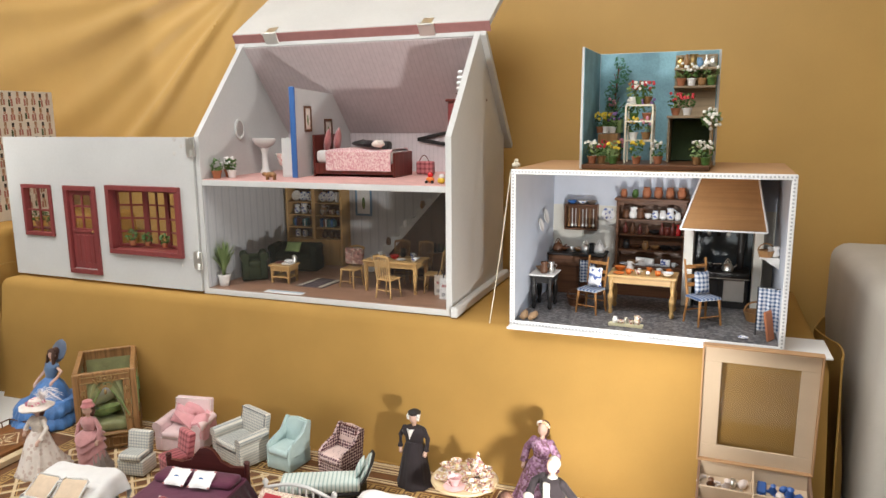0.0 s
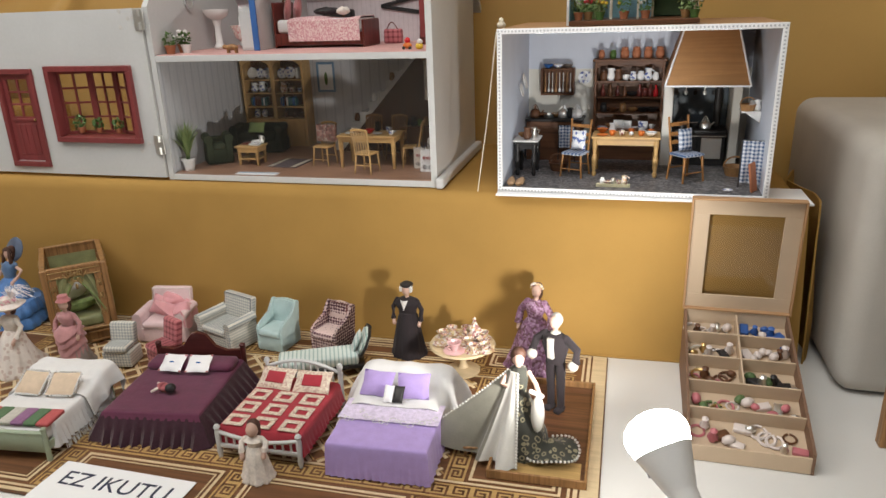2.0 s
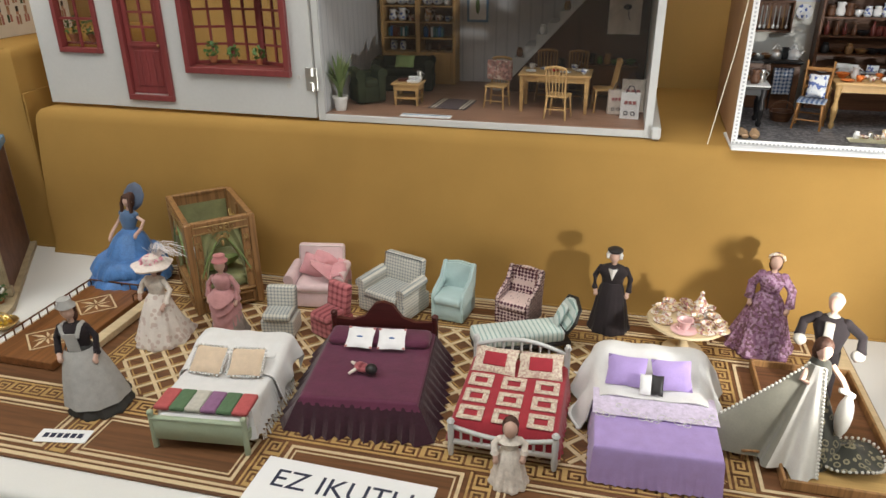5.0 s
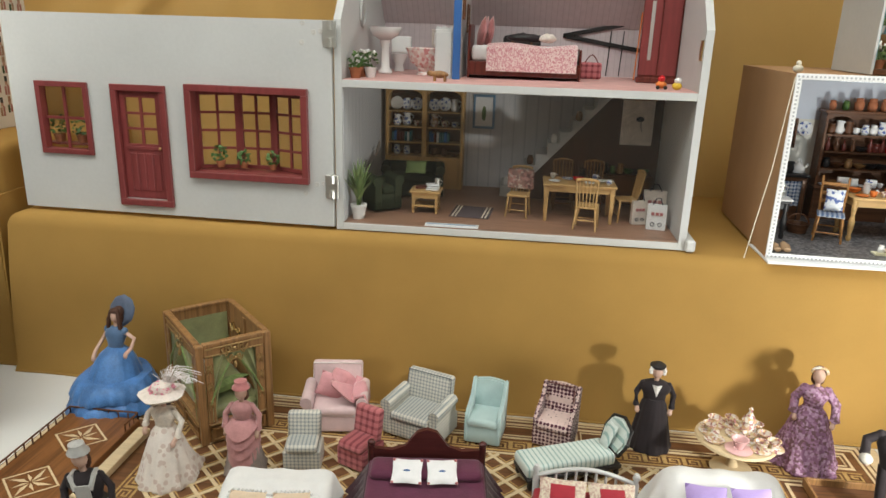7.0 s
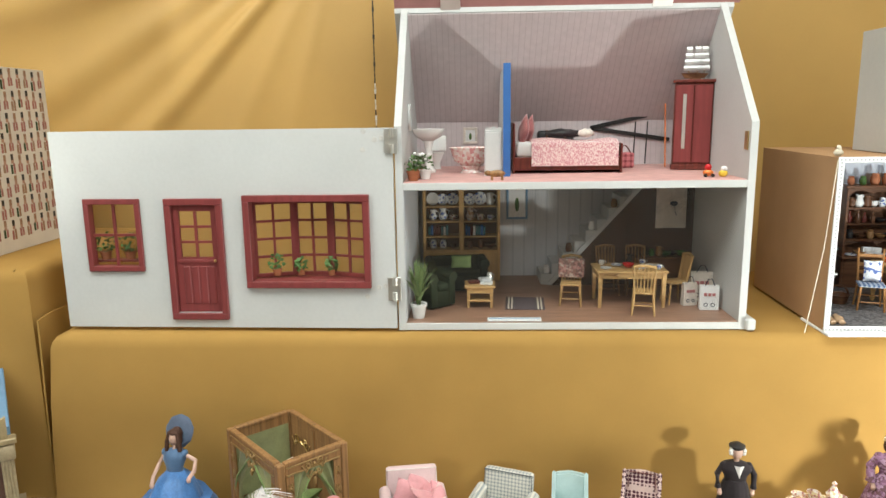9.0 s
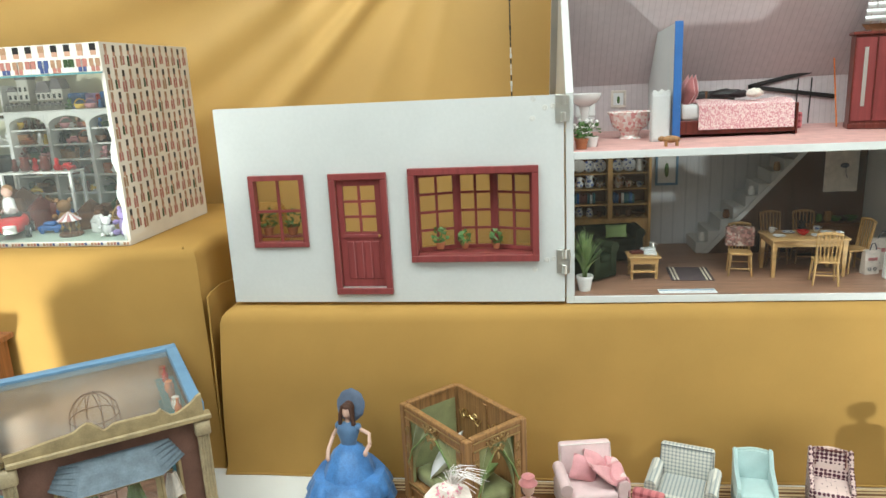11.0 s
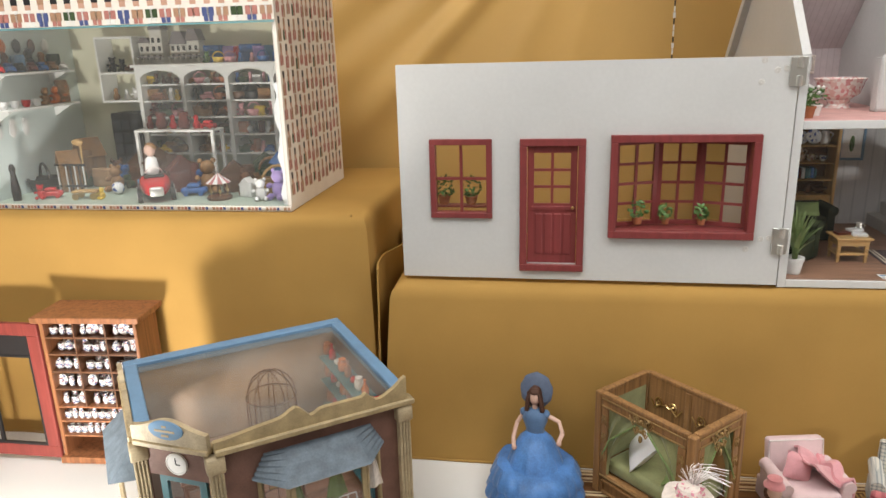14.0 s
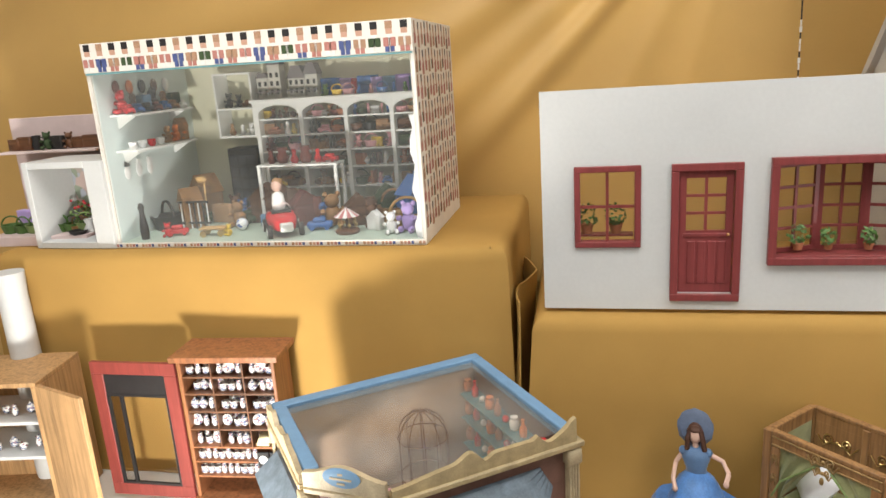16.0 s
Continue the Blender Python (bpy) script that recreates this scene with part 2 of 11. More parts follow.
LILAC = mat("lilac_cloth", (0.44, 0.32, 0.66), 0.8, 0.1, 60, 0.25, sheen=0.3)
LAVENDER_DRESS = speckled("mauve_flowered_cloth", [(0.30, 0.16, 0.26), (0.21, 0.10, 0.17), (0.38, 0.24, 0.34), (0.15, 0.075, 0.09)], 260, 0.8)
PURPLE = mat("plum_velvet", (0.105, 0.017, 0.050), 0.75, 0.2, 50, 0.3, sheen=0.25)
PURPLE_NET = mat("plum_net", (0.035, 0.007, 0.016), 0.85, 0.3, 150, 0.4, sheen=0.25)
BLUE_DRESS = mat("blue_organza", (0.065, 0.175, 0.42), 0.45, 0.5, 45, 0.5, sheen=0.2)
MINT = mat("mint_cloth", (0.42, 0.54, 0.53), 0.85, 0.08, 70, 0.25, sheen=0.3)
GREEN_PAINT = mat("sage_green_paint", (0.36, 0.42, 0.30), 0.5, 0.1, 40)
GREEN_SATIN = mat("green_satin", (0.27, 0.28, 0.13), 0.42, 0.3, 40, 0.2, sheen=0.2)
DEEP_GREEN = mat("deep_green_cloth", (0.04, 0.065, 0.025), 0.8, 0.25, 50, 0.2)
LEAF = mat("leaf_green", (0.075, 0.15, 0.035), 0.5, 0.35, 120, 0.2)
LEAF_PALE = mat("pale_leaf_green", (0.22, 0.30, 0.11), 0.5, 0.35, 120, 0.2)
TERRACOTTA = mat("terracotta", (0.40, 0.15, 0.07), 0.75, 0.15, 60, 0.2)
PORCELAIN = mat("white_porcelain", (0.82, 0.81, 0.79), 0.15, 0.03, 40, 0.0)
BLUE_WHITE = speckled("blue_and_white_china", [(0.80, 0.80, 0.80), (0.80, 0.80, 0.80), (0.13, 0.18, 0.42), (0.7, 0.72, 0.76)], 260, 0.2)
RED_PAINT = mat("glossy_red_paint", (0.55, 0.02, 0.025), 0.2, 0.05, 40, 0.0)
YELLOW = mat("yellow_paint", (0.75, 0.52, 0.05), 0.5, 0.1, 60)
ORANGE = mat("orange_paint", (0.72, 0.20, 0.04), 0.5, 0.15, 60)
GREY_FELT = mat("grey_beige_cloth", (0.52, 0.49, 0.44), 0.9, 0.08, 12, 0.25)
CARD = mat("beige_card", (0.56, 0.43, 0.30), 0.8, 0.06, 20, 0.08)
KRAFT = mat("brown_card", (0.44, 0.26, 0.13), 0.8, 0.08, 15, 0.08)
PAPER = mat("white_paper", (0.82, 0.82, 0.82), 0.8, 0.03, 20, 0.02)
INK = mat("blue_black_ink", (0.025, 0.03, 0.06), 0.6, 0.1, 40, 0.0)
MAT_BROWN = wood("mat_brown_inlay", (0.17, 0.075, 0.03), 0.5, 0, 30, 0.6)
MAT_GOLD = wood("mat_gold_inlay", (0.50, 0.32, 0.12), 0.5, 0, 40, 0.75)
MAT_CREAM = wood("mat_pale_inlay", (0.66, 0.52, 0.32), 0.5, 0, 40, 0.85)
CHECK_GREY = lined("grey_checked_cloth", (0.62, 0.59, 0.52), (0.22, 0.25, 0.26), 0.0058, 0.42, axes=(0, 2), soft=0.45)
CHECK_RED = lined("red_checked_cloth", (0.52, 0.16, 0.17), (0.16, 0.02, 0.03), 0.011, 0.4, axes=(0, 2), soft=0.45)
DOTS = spotted("dotted_cloth", (0.66, 0.50, 0.46), (0.07, 0.012, 0.03), 0.0062, 0.0, 0.46, 0.15)
STRIPE_MINT = lined("mint_striped_cloth", (0.62, 0.68, 0.64), (0.24, 0.38, 0.36), 0.0075, 0.32, axes=(0,), soft=0.8)
BED_PINK = speckled("pink_ringed_cloth", [(0.62, 0.33, 0.35), (0.76, 0.62, 0.59), (0.56, 0.25, 0.28), (0.72, 0.54, 0.52)], 620, 0.85)
KITCHEN_TILE = speckled("patterned_floor_tile", [(0.13, 0.12, 0.12), (0.05, 0.05, 0.055), (0.2, 0.19, 0.19), (0.09, 0.085, 0.085)], 220, 0.4)
CHECK_BLUE = lined("blue_checked_cloth", (0.58, 0.60, 0.64), (0.04, 0.08, 0.18), 0.0066, 0.5, axes=(0, 2), soft=0.5)


# ---------- building helpers ----------
def B():
    return bmesh.new()


def paint(bm, i):
    """Give the faces made since the last call the material slot i."""
    done = bm.faces.layers.int.get("done") or bm.faces.layers.int.new("done")
    for f in bm.faces:
        if not f[done]:
            f.material_index, f[done] = i, 1


def unpainted(bm):
    """The vertices of the faces made since the last paint()."""
    done = bm.faces.layers.int.get("done")
    return [v for v in bm.verts if v.link_faces and not any(f[done] for f in v.link_faces)]


def part(name, bm, material, parent, label="", smooth=False, kind=""):
    """Link a bmesh as one mesh object under a thing or a part."""
    bmesh.ops.recalc_face_normals(bm, faces=bm.faces)
    me = bpy.data.meshes.new(name)
    if smooth:
        for f in bm.faces:
            f.smooth = True
    bm.to_mesh(me)
    bm.free()
    if smooth:
        me.set_sharp_from_angle(angle=radians(50))
    for m in (material if isinstance(material, (list, tuple)) else [material]):
        me.materials.append(m)
    ob = new(name, me)
    if parent is not None:
        ob.parent = parent
    if label or kind:
        tagged(ob, label, kind=kind)
    return ob


def pieces(name, bm, material, parent, label=""):
    """Every loose piece of bm becomes a part of its own."""
    left = set(bm.faces)
    while left:
        isle, todo = set(), [next(f for f in bm.faces if f in left)]
        while todo:
            f = todo.pop()
            if f in isle:
                continue
            isle.add(f)
            todo += [g for v in f.verts for g in v.link_faces if g not in isle]
        left -= isle
        one, index = B(), {}
        for f in bm.faces:
            if f in isle:
                one.faces.new([index.setdefault(v, None) or index.update({v: one.verts.new(v.co)}) or index[v] for v in f.verts])
        part(name, one, material, parent, label)


def thing(name, m, label, category, group="", kind=""):
    ob = new(name)
    ob.empty_display_size = 0.02
    ob.matrix_world = m
    return tagged(ob, label, category, group, kind)


def solid(name, bm, material, m, label, category, group="", kind="", smooth=False):
    """A thing that is one mesh."""
    ob = part(name, bm, material, None, smooth=smooth)
    ob.matrix_world = m
    return tagged(ob, label, category, group, kind)


def box(bm, x0, x1, y0, y1, z0, z1, bev=0.0008, m=None):
    r = bmesh.ops.create_cube(bm, size=1)
    c = Vector(((x0 + x1) / 2, (y0 + y1) / 2, (z0 + z1) / 2))
    s = (abs(x1 - x0), abs(y1 - y0), abs(z1 - z0))
    mm = Matrix.LocRotScale(c, None, s)
    if m is not None:
        mm = m @ mm
    bmesh.ops.transform(bm, matrix=mm, verts=r["verts"])
    if bev:
        es = {e for v in r["verts"] for e in v.link_edges}
        bmesh.ops.bevel(bm, geom=list(es), offset=min(bev, min(s) * 0.4), segments=1, affect="EDGES")
    return bm


def soft(bm, x0, x1, y0, y1, z0, z1, r=0.006, seg=3, m=None):
    """An upholstered block with round edges."""
    q = bmesh.ops.create_cube(bm, size=1)
    mm = Matrix.LocRotScale(((x0 + x1) / 2, (y0 + y1) / 2, (z0 + z1) / 2), None, (x1 - x0, y1 - y0, z1 - z0))
    bmesh.ops.transform(bm, matrix=(m @ mm) if m is not None else mm, verts=q["verts"])
    es = {e for v in q["verts"] for e in v.link_edges}
    bmesh.ops.bevel(bm, geom=list(es), offset=min(r, 0.45 * min(x1 - x0, y1 - y0, z1 - z0)), segments=seg, affect="EDGES", profile=0.5)
    return bm


def rings(bm, loops, closed=True, cap=True):
    """Skin a row of vertex rings."""
    vs = [[bm.verts.new(p) for p in loop] for loop in loops]
    n = len(vs[0])
    for a, b in zip(vs, vs[1:]):
        for i in range(n if closed else n - 1):
            j = (i + 1) % n
            bm.faces.new((a[i], a[j], b[j], b[i]))
    if cap and closed:
        bm.faces.new(list(reversed(vs[0])))
        bm.faces.new(vs[-1])
    return bm


def cyl(bm, p, q, r, r2=None, n=10):
    p, q = Vector(p), Vector(q)
    r2 = r if r2 is None else r2
    w = (q - p).normalized()
    u = w.orthogonal().normalized()
    v = w.cross(u)
    ang = [2 * math.pi * i / n for i in range(n)]
    return rings(bm, [[p + (u * math.cos(a) + v * math.sin(a)) * r for a in ang], [q + (u * math.cos(a) + v * math.sin(a)) * r2 for a in ang]])


def lathe(bm, prof, at=(0, 0, 0), n=14, ripple=0.0, waves=9, sx=1.0, sy=1.0, phase=0.0):
    """Turn a profile of (radius, height) round the upright axis; ripple adds folds that grow with the radius."""
    x, y, z = at
    top = max(r for r, _ in prof)
    loops = []
    for r, h in prof:
        loop = []
        for i in range(n):
            a = 2 * math.pi * i / n
            k = 1 + ripple * (r / top) ** 2 * math.sin(waves * a + phase + h * 20)
            loop.append((x + sx * r * k * math.cos(a), y + sy * r * k * math.sin(a), z + h))
        loops.append(loop)
    return rings(bm, loops)


def ball(bm, c, r, n=10, m=6):
    rx, ry, rz = r if isinstance(r, (tuple, list)) else (r, r, r)
    loops = []
    for j in range(m + 1):
        th = -math.pi / 2 + math.pi * (0.04 + 0.92 * j / m)
        loops.append([(c[0] + rx * math.cos(th) * math.cos(2 * math.pi * i / n), c[1] + ry * math.cos(th) * math.sin(2 * math.pi * i / n), c[2] + rz * math.sin(th)) for i in range(n)])
    return rings(bm, loops)


def tube(bm, pts, r, n=6):
    pts = [Vector(p) for p in pts]
    loops = []
    for i, p in enumerate(pts):
        w = (pts[min(i + 1, len(pts) - 1)] - pts[max(i - 1, 0)]).normalized()
        u = w.cross(Vector((0.13, 0.07, 1))).normalized()
        v = w.cross(u)
        loops.append([p + (u * math.cos(2 * math.pi * k / n) + v * math.sin(2 * math.pi * k / n)) * r for k in range(n)])
    return rings(bm, loops)


def prism(bm, pts, axis, a, b):
    """Extrude a flat outline along an axis from a to b. pts lie in the other two axes, in order."""
    def at(p, d):
        q = list(p)
        q.insert(axis, d)
        return q
    return rings(bm, [[at(p, a) for p in pts], [at(p, b) for p in pts]])


def surface(bm, fn, nu, nv):
    """A bent sheet from fn(u, v), u and v from 0 to 1."""
    g = [[bm.verts.new(fn(i / nu, j / nv)) for j in range(nv + 1)] for i in range(nu + 1)]
    for i in range(nu):
        for j in range(nv):
            bm.faces.new((g[i][j], g[i + 1][j], g[i + 1][j + 1], g[i][j + 1]))
    return bm


def thicken(bm, d):
    bmesh.ops.recalc_face_normals(bm, faces=bm.faces)
    bmesh.ops.solidify(bm, geom=bm.faces[:], thickness=d)
    return bm


def pillow(bm, w, h, t, m=None, n=8):
    """A stuffed cushion in the xz plane, thick along y."""
    loops_f, vs = {}, {}
    for s in (-1, 1):
        for i in range(n + 1):
            for j in range(n + 1):
                u, v = 2 * i / n - 1, 2 * j / n - 1
                edge = (1 - u * u) * (1 - v * v)
                if s == 1 and edge < 1e-9:
                    vs[s, i, j] = vs[-1, i, j]
                    continue
                pin = 1 - 0.07 * (1 - abs(u * v)) * max(abs(u), abs(v)) ** 4
                p = Vector((u * w / 2 * pin, s * t / 2 * edge ** 0.4, v * h / 2 * pin))
                vs[s, i, j] = bm.verts.new(m @ p if m is not None else p)
        for i in range(n):
            for j in range(n):
                bm.faces.new((vs[s, i, j], vs[s, i + 1, j], vs[s, i + 1, j + 1], vs[s, i, j + 1]))
    return bm


def frame_bars(bm, x0, x1, z0, z1, w, y0, y1, bev=0.0008):
    box(bm, x0, x1, y0, y1, z1 - w, z1, bev)
    box(bm, x0, x1, y0, y1, z0, z0 + w, bev)
    box(bm, x0, x0 + w, y0, y1, z0 + w, z1 - w, bev)
    box(bm, x1 - w, x1, y0, y1, z0 + w, z1 - w, bev)
    return bm


def wall_with_holes(bm, x0, x1, z0, z1, y0, y1, holes):
    """An upright panel with rectangular openings (x0, x1, z0, z1), made of butted blocks."""
    xs = sorted({x0, x1, *[h[0] for h in holes], *[h[1] for h in holes]})
    for a, b in zip(xs, xs[1:]):
        cuts = sorted((h[2], h[3]) for h in holes if h[0] <= a + 1e-6 and h[1] >= b - 1e-6)
        z = z0
        for c, d in cuts:
            if c > z:
                box(bm, a, b, y0, y1, z, c, 0)
            z = d
        if z < z1:
            box(bm, a, b, y0, y1, z, z1, 0)
    bmesh.ops.remove_doubles(bm, verts=bm.verts, dist=1e-5)
    return bm


def lettering(name, text, size, m, material, parent=None, bold=0.0):
    cu = bpy.data.curves.new(name, "FONT")
    cu.body, cu.size, cu.extrude, cu.offset, cu.align_x = text, size, 0.0002, bold, "CENTER"
    tmp = bpy.data.objects.new(name, cu)
    scene.collection.objects.link(tmp)
    bpy.context.view_layer.update()
    me = bpy.data.meshes.new_from_object(tmp.evaluated_get(bpy.context.evaluated_depsgraph_get()))
    bpy.data.objects.remove(tmp)
    me.materials.clear()
    me.materials.append(material)
    ob = new(name, me)
    ob.parent = parent
    ob.matrix_local = m
    return ob


# ---------- the setting ----------
TOP, TOP2 = 0.308, 0.420
WALL_Y = 1.74

bm = B()
box(bm, -4.0, 2.6, -3.2, 2.4, -0.80, -0.75, 0)
tagged(part("floor", bm, wood("grey_floor", (0.30, 0.27, 0.24), 0.4, 0, 6), None), "plain brown room floor under the table", "floor", kind="structure")
bm = B()
box(bm, -4.0, 2.6, -3.2, 2.4, 2.0, 2.05, 0)
tagged(part("ceiling", bm, mat("ceiling_white", (0.78, 0.76, 0.72), 0.9), None), "plain white ceiling over the display", "ceiling", kind="structure")
PLASTER = mat("pale_plaster", (0.66, 0.60, 0.50), 0.9, 0.06, 4)
for nm, b6 in (("wall_south", (-4.05, 2.65, -3.25, -3.2, -0.8, 2.05)), ("wall_west", (-4.05, -4.0, -3.2, 2.45, -0.8, 2.05)), ("wall_east", (2.6, 2.65, -3.2, 2.45, -0.8, 2.05)), ("wall_north", (-4.05, 2.65, 2.4, 2.45, -0.8, 2.05))):
    bm = B()
    box(bm, *b6, 0)
    tagged(part(nm, bm, PLASTER, None), "plain pale plaster room wall", "wall", kind="structure")

# long table under a white sheet
bm = B()
soft(bm, -3.4, 1.6, 0.575, WALL_Y - 0.01, -0.03, 0.0, 0.012)
box(bm, -3.4, 1.6, 0.59, WALL_Y - 0.02, -0.75, -0.03, 0)
tagged(part("table_cloth", bm, WHITE_CLOTH, None, smooth=True), "long exhibition table covered with smooth white sheet", "table")


# folds fan out from where the cloth is pinned: angle from straight down, height, width in degrees
FOLDS = ((45.5, 0.022, 2.6), (53.0, 0.009, 3.2), (62.0, 0.014, 3.6), (76.0, 0.024, 3.6), (85.0, 0.016, 3.6), (30.0, 0.005, 3.4), (17.0, 0.004, 3.0))


def drape(u, v):
    """Backdrop cloth pinned high up, with slanting folds that fan out from above the house."""
    x, z = -3.9 + 6.4 * u, -0.3 + 2.28 * v
    dx, dz = x + 1.18, 1.12 - z
    f = 0.003 * math.sin(z * 9 + x * 5) + 0.006 * noise.noise(Vector((x * 2.3, z * 2.3, 0)))
    if dz > 0 and dx < 0.1:
        a = math.degrees(math.atan2(-dx, dz)) + 1.6 * noise.noise(Vector((x * 3, z * 3, 4)))
        k = min(1.0, math.hypot(dx, dz) / 0.35) * min(1.0, dz / 0.08)
        f += k * sum(h_ * math.exp(-((a - c_) / w_) ** 2) for c_, h_, w_ in FOLDS)
    return (x, WALL_Y + 0.02 - f, z)


bm = B()
surface(bm, drape, 700, 230)
thicken(bm, 0.004)
tagged(part("backdrop", bm, OCHRE_WALL, None, smooth=True), "ochre cloth backdrop hung in slanting folds", "backdrop", kind="structure")


def cloth_block(name, x0, x1, y0, y1, z1, label, lean=0.0, bulge=0.004):
    """A box under a cloth: soft rim, slightly uneven faces and a hem on the table."""
    bm = B()
    n = 56
    ring_pts = []
    for i in range(n):
        ring_pts.append((x0 + (x1 - x0) * i / n, y0))
    for i in range(10):
        ring_pts.append((x1, y0 + (y1 - y0) * i / 10))
    for i in range(n):
        ring_pts.append((x1 - (x1 - x0) * i / n, y1))
    for i in range(10):
        ring_pts.append((x0, y1 - (y1 - y0) * i / 10))
    cx, cy = (x0 + x1) / 2, (y0 + y1) / 2
    loops = []
    for k, (h, inset) in enumerate(((0.0, -0.004), (0.02, 0.0), (z1 * 0.3, 0.0), (z1 * 0.6, 0.0), (z1 - 0.022, 0.001), (z1 - 0.011, 0.004), (z1 - 0.003, 0.010), (z1, 0.020))):
        loop = []
        for j, (x, y) in enumerate(ring_pts):
            w = bulge * noise.noise(Vector((x * 5, y * 5, h * 4))) * (1 if k < 5 else 0.4)
            d = inset + lean * h / z1 + w
            sx = -1 if x > cx else 1
            px = x + sx * d if (x < x0 + 0.03 or x > x1 - 0.03) else x
            py = y + d if y < y0 + 0.03 else (y - d if y > y1 - 0.03 else y)
            px = min(max(px, x0 - 0.006 if k == 0 else x0 + inset), x1 + 0.006 if k == 0 else x1 - inset)
            loop.append((px, py, h))
        loops.append(loop)
    rings(bm, loops)
    g = thing(name, Matrix(), label, "display plinth")
    part("cloth_cover", bm, OCHRE, g, smooth=True)
    bm = B()
    tube(bm, [(x0 + 0.004 + (x1 - x0 - 0.008) * k / 30, y0 - 0.0045 + 0.0015 * math.sin(k * 1.7), 0.0022) for k in range(31)], 0.0022, 6)
    part("hem", bm, OCHRE, g, "rolled cloth hem", smooth=True)
    return g


cloth_block("display_plinth", -1.645, 0.215, 1.203, WALL_Y - 0.03, TOP, "long plinth wrapped in ochre cloth on the table", 0.012)
cloth_block("display_plinth", -2.62, -1.662, 1.225, WALL_Y - 0.03, TOP2, "taller plinth wrapped in ochre cloth beside the long one", 0.004)
# bunched cloth at the plinth's ends
for px_, py_, hh, sgn in ((0.222, 1.23, 0.30, 1), (-1.652, 1.212, 0.335, -1)):
    bm = B()

    def fold(u, v, px_=px_, py_=py_, hh=hh, sgn=sgn):
        a = u * 3.0
        w = 0.011 + 0.006 * math.sin(v * 5 + u * 4)
        return (px_ + sgn * (w * math.sin(a * 2.4) + 0.008 * (1 - v)), py_ + 0.28 * u + 0.006 * math.cos(a * 7), hh * v)
    surface(bm, fold, 30, 16)
    thicken(bm, 0.003)
    solid("cloth_fold", bm, OCHRE, Matrix(), "bunched ochre cloth hanging at the plinth's end", "cloth", smooth=True)

# thick grey block beside the plinth, with a wooden panel in front
bm = B()
soft(bm, 0, 0.62, 0, 0.56, 0, 0.425, 0.035, 5)
g = thing("padded_stand", pose(0.258, 1.13, 0.0005, 0, 0, 0), "grey-beige cloth-covered padded stand on the table", "stand")
part("padding", bm, GREY_FELT, g, smooth=True)
bm = B()
box(bm, 0.285, 0.62, 0.985, 1.005, 0, 0.27, 0.002)
solid("standing_board", bm, OAK, Matrix(), "light brown wooden board standing on the table", "board")
# the white sheet of card under the kitchen box
bm = B()
box(bm, -0.326, 0.205, 1.200, 1.30, TOP, TOP + 0.004, 0.001)
solid("card_sheet", bm, PAPER, Matrix(), "white card sheet under the kitchen box", "card")

# ---------- the large white doll house ----------
HX0, HX1, HY0, HY1 = -1.030, -0.445, 1.238, 1.600
Z0, ZF, ZK, ZR, YR = TOP + 0.002, 0.562, 0.655, 0.862, 1.418
T = 0.012
house = thing("doll_house", Matrix(), "large white two-storey wooden doll house with opened front", "doll house")
for nm, xa, xb in (("side_wall", HX0, HX0 + T), ("side_wall", HX1 - T, HX1)):
    bm = B()
    prism(bm, [(HY0, Z0), (HY1, Z0), (HY1, ZK), (YR, ZR), (HY0, ZK)], 0, xa, xb)
    part(nm, bm, WHITE_PAINT, house)
bm = B()
box(bm, HX0 + T, HX1 - T, HY1 - T, HY1, Z0 + T, ZK + 0.02, 0)
part("back_wall", bm, WHITE_PAINT, house)
bm = B()
box(bm, HX0 + T, HX1 - T, HY0, HY1 - T, Z0, Z0 + T, 0.0008)
part("ground_floor", bm, WHITE_PAINT, house)
bm = B()
box(bm, HX0 + T + 0.0003, HX1 - T - 0.0003, HY0 + 0.003, HY1 - T, Z0 + T, Z0 + T + 0.0015, 0)
part("parquet", bm, PARQUET, house, "reddish brown parquet sheet")
bm = B()
box(bm, HX0 + T, HX1 - T, HY0, HY1 - T, ZF - T, ZF, 0.0008)
part("upper_floor", bm, WHITE_PAINT, house)
bm = B()
box(bm, HX0 + T + 0.0003, HX1 - T - 0.0003, HY0 + 0.004, HY1 - T, ZF, ZF + 0.001, 0)
part("floor_covering", bm, PINK_FLOOR, house, "pale pink floor covering")
bm = B()
box(bm, HX0 + T + 0.001, HX1 - T - 0.001, HY0 + 0.0008, HY0 + 0.0024, Z0 + T + 0.0002, ZF - T - 0.0002, 0)
part("front_sheet", bm, glass("acrylic_front", 0.03, (1, 1, 1), 0.97, 0.004), house, "clear acrylic sheet over the lower rooms").visible_shadow = False
# wall papers
bm = B()
box(bm, HX0 + T, HX1 - T, HY1 - T - 0.0015, HY1 - T, Z0 + T + 0.0015, ZF - T, 0)
part("wallpaper", bm, GREY_PAPER, house, "grey striped wallpaper")
bm = B()
box(bm, HX0 + T, HX0 + T + 0.0015, HY0 + 0.004, HY1 - T - 0.0015, Z0 + T + 0.0015, ZF - T, 0)
part("wallpaper", bm, GREY_PAPER_Y, house, "grey striped wallpaper")
bm = B()
box(bm, HX0 + T, HX1 - T, HY1 - T - 0.0015, HY1 - T, ZF + 0.001, ZK, 0)
part("wallpaper", bm, LILAC_PAPER, house, "greyish pink pinstriped wallpaper")
bm = B()
prism(bm, [(HY1 - T, ZK), (HY1 + 0.03, ZK - 0.036), (HY1 + 0.036, ZK - 0.028), (YR, ZR + 0.006), (YR - 0.002, ZR - 0.008)], 0, HX0 - 0.012, HX1 + 0.012)
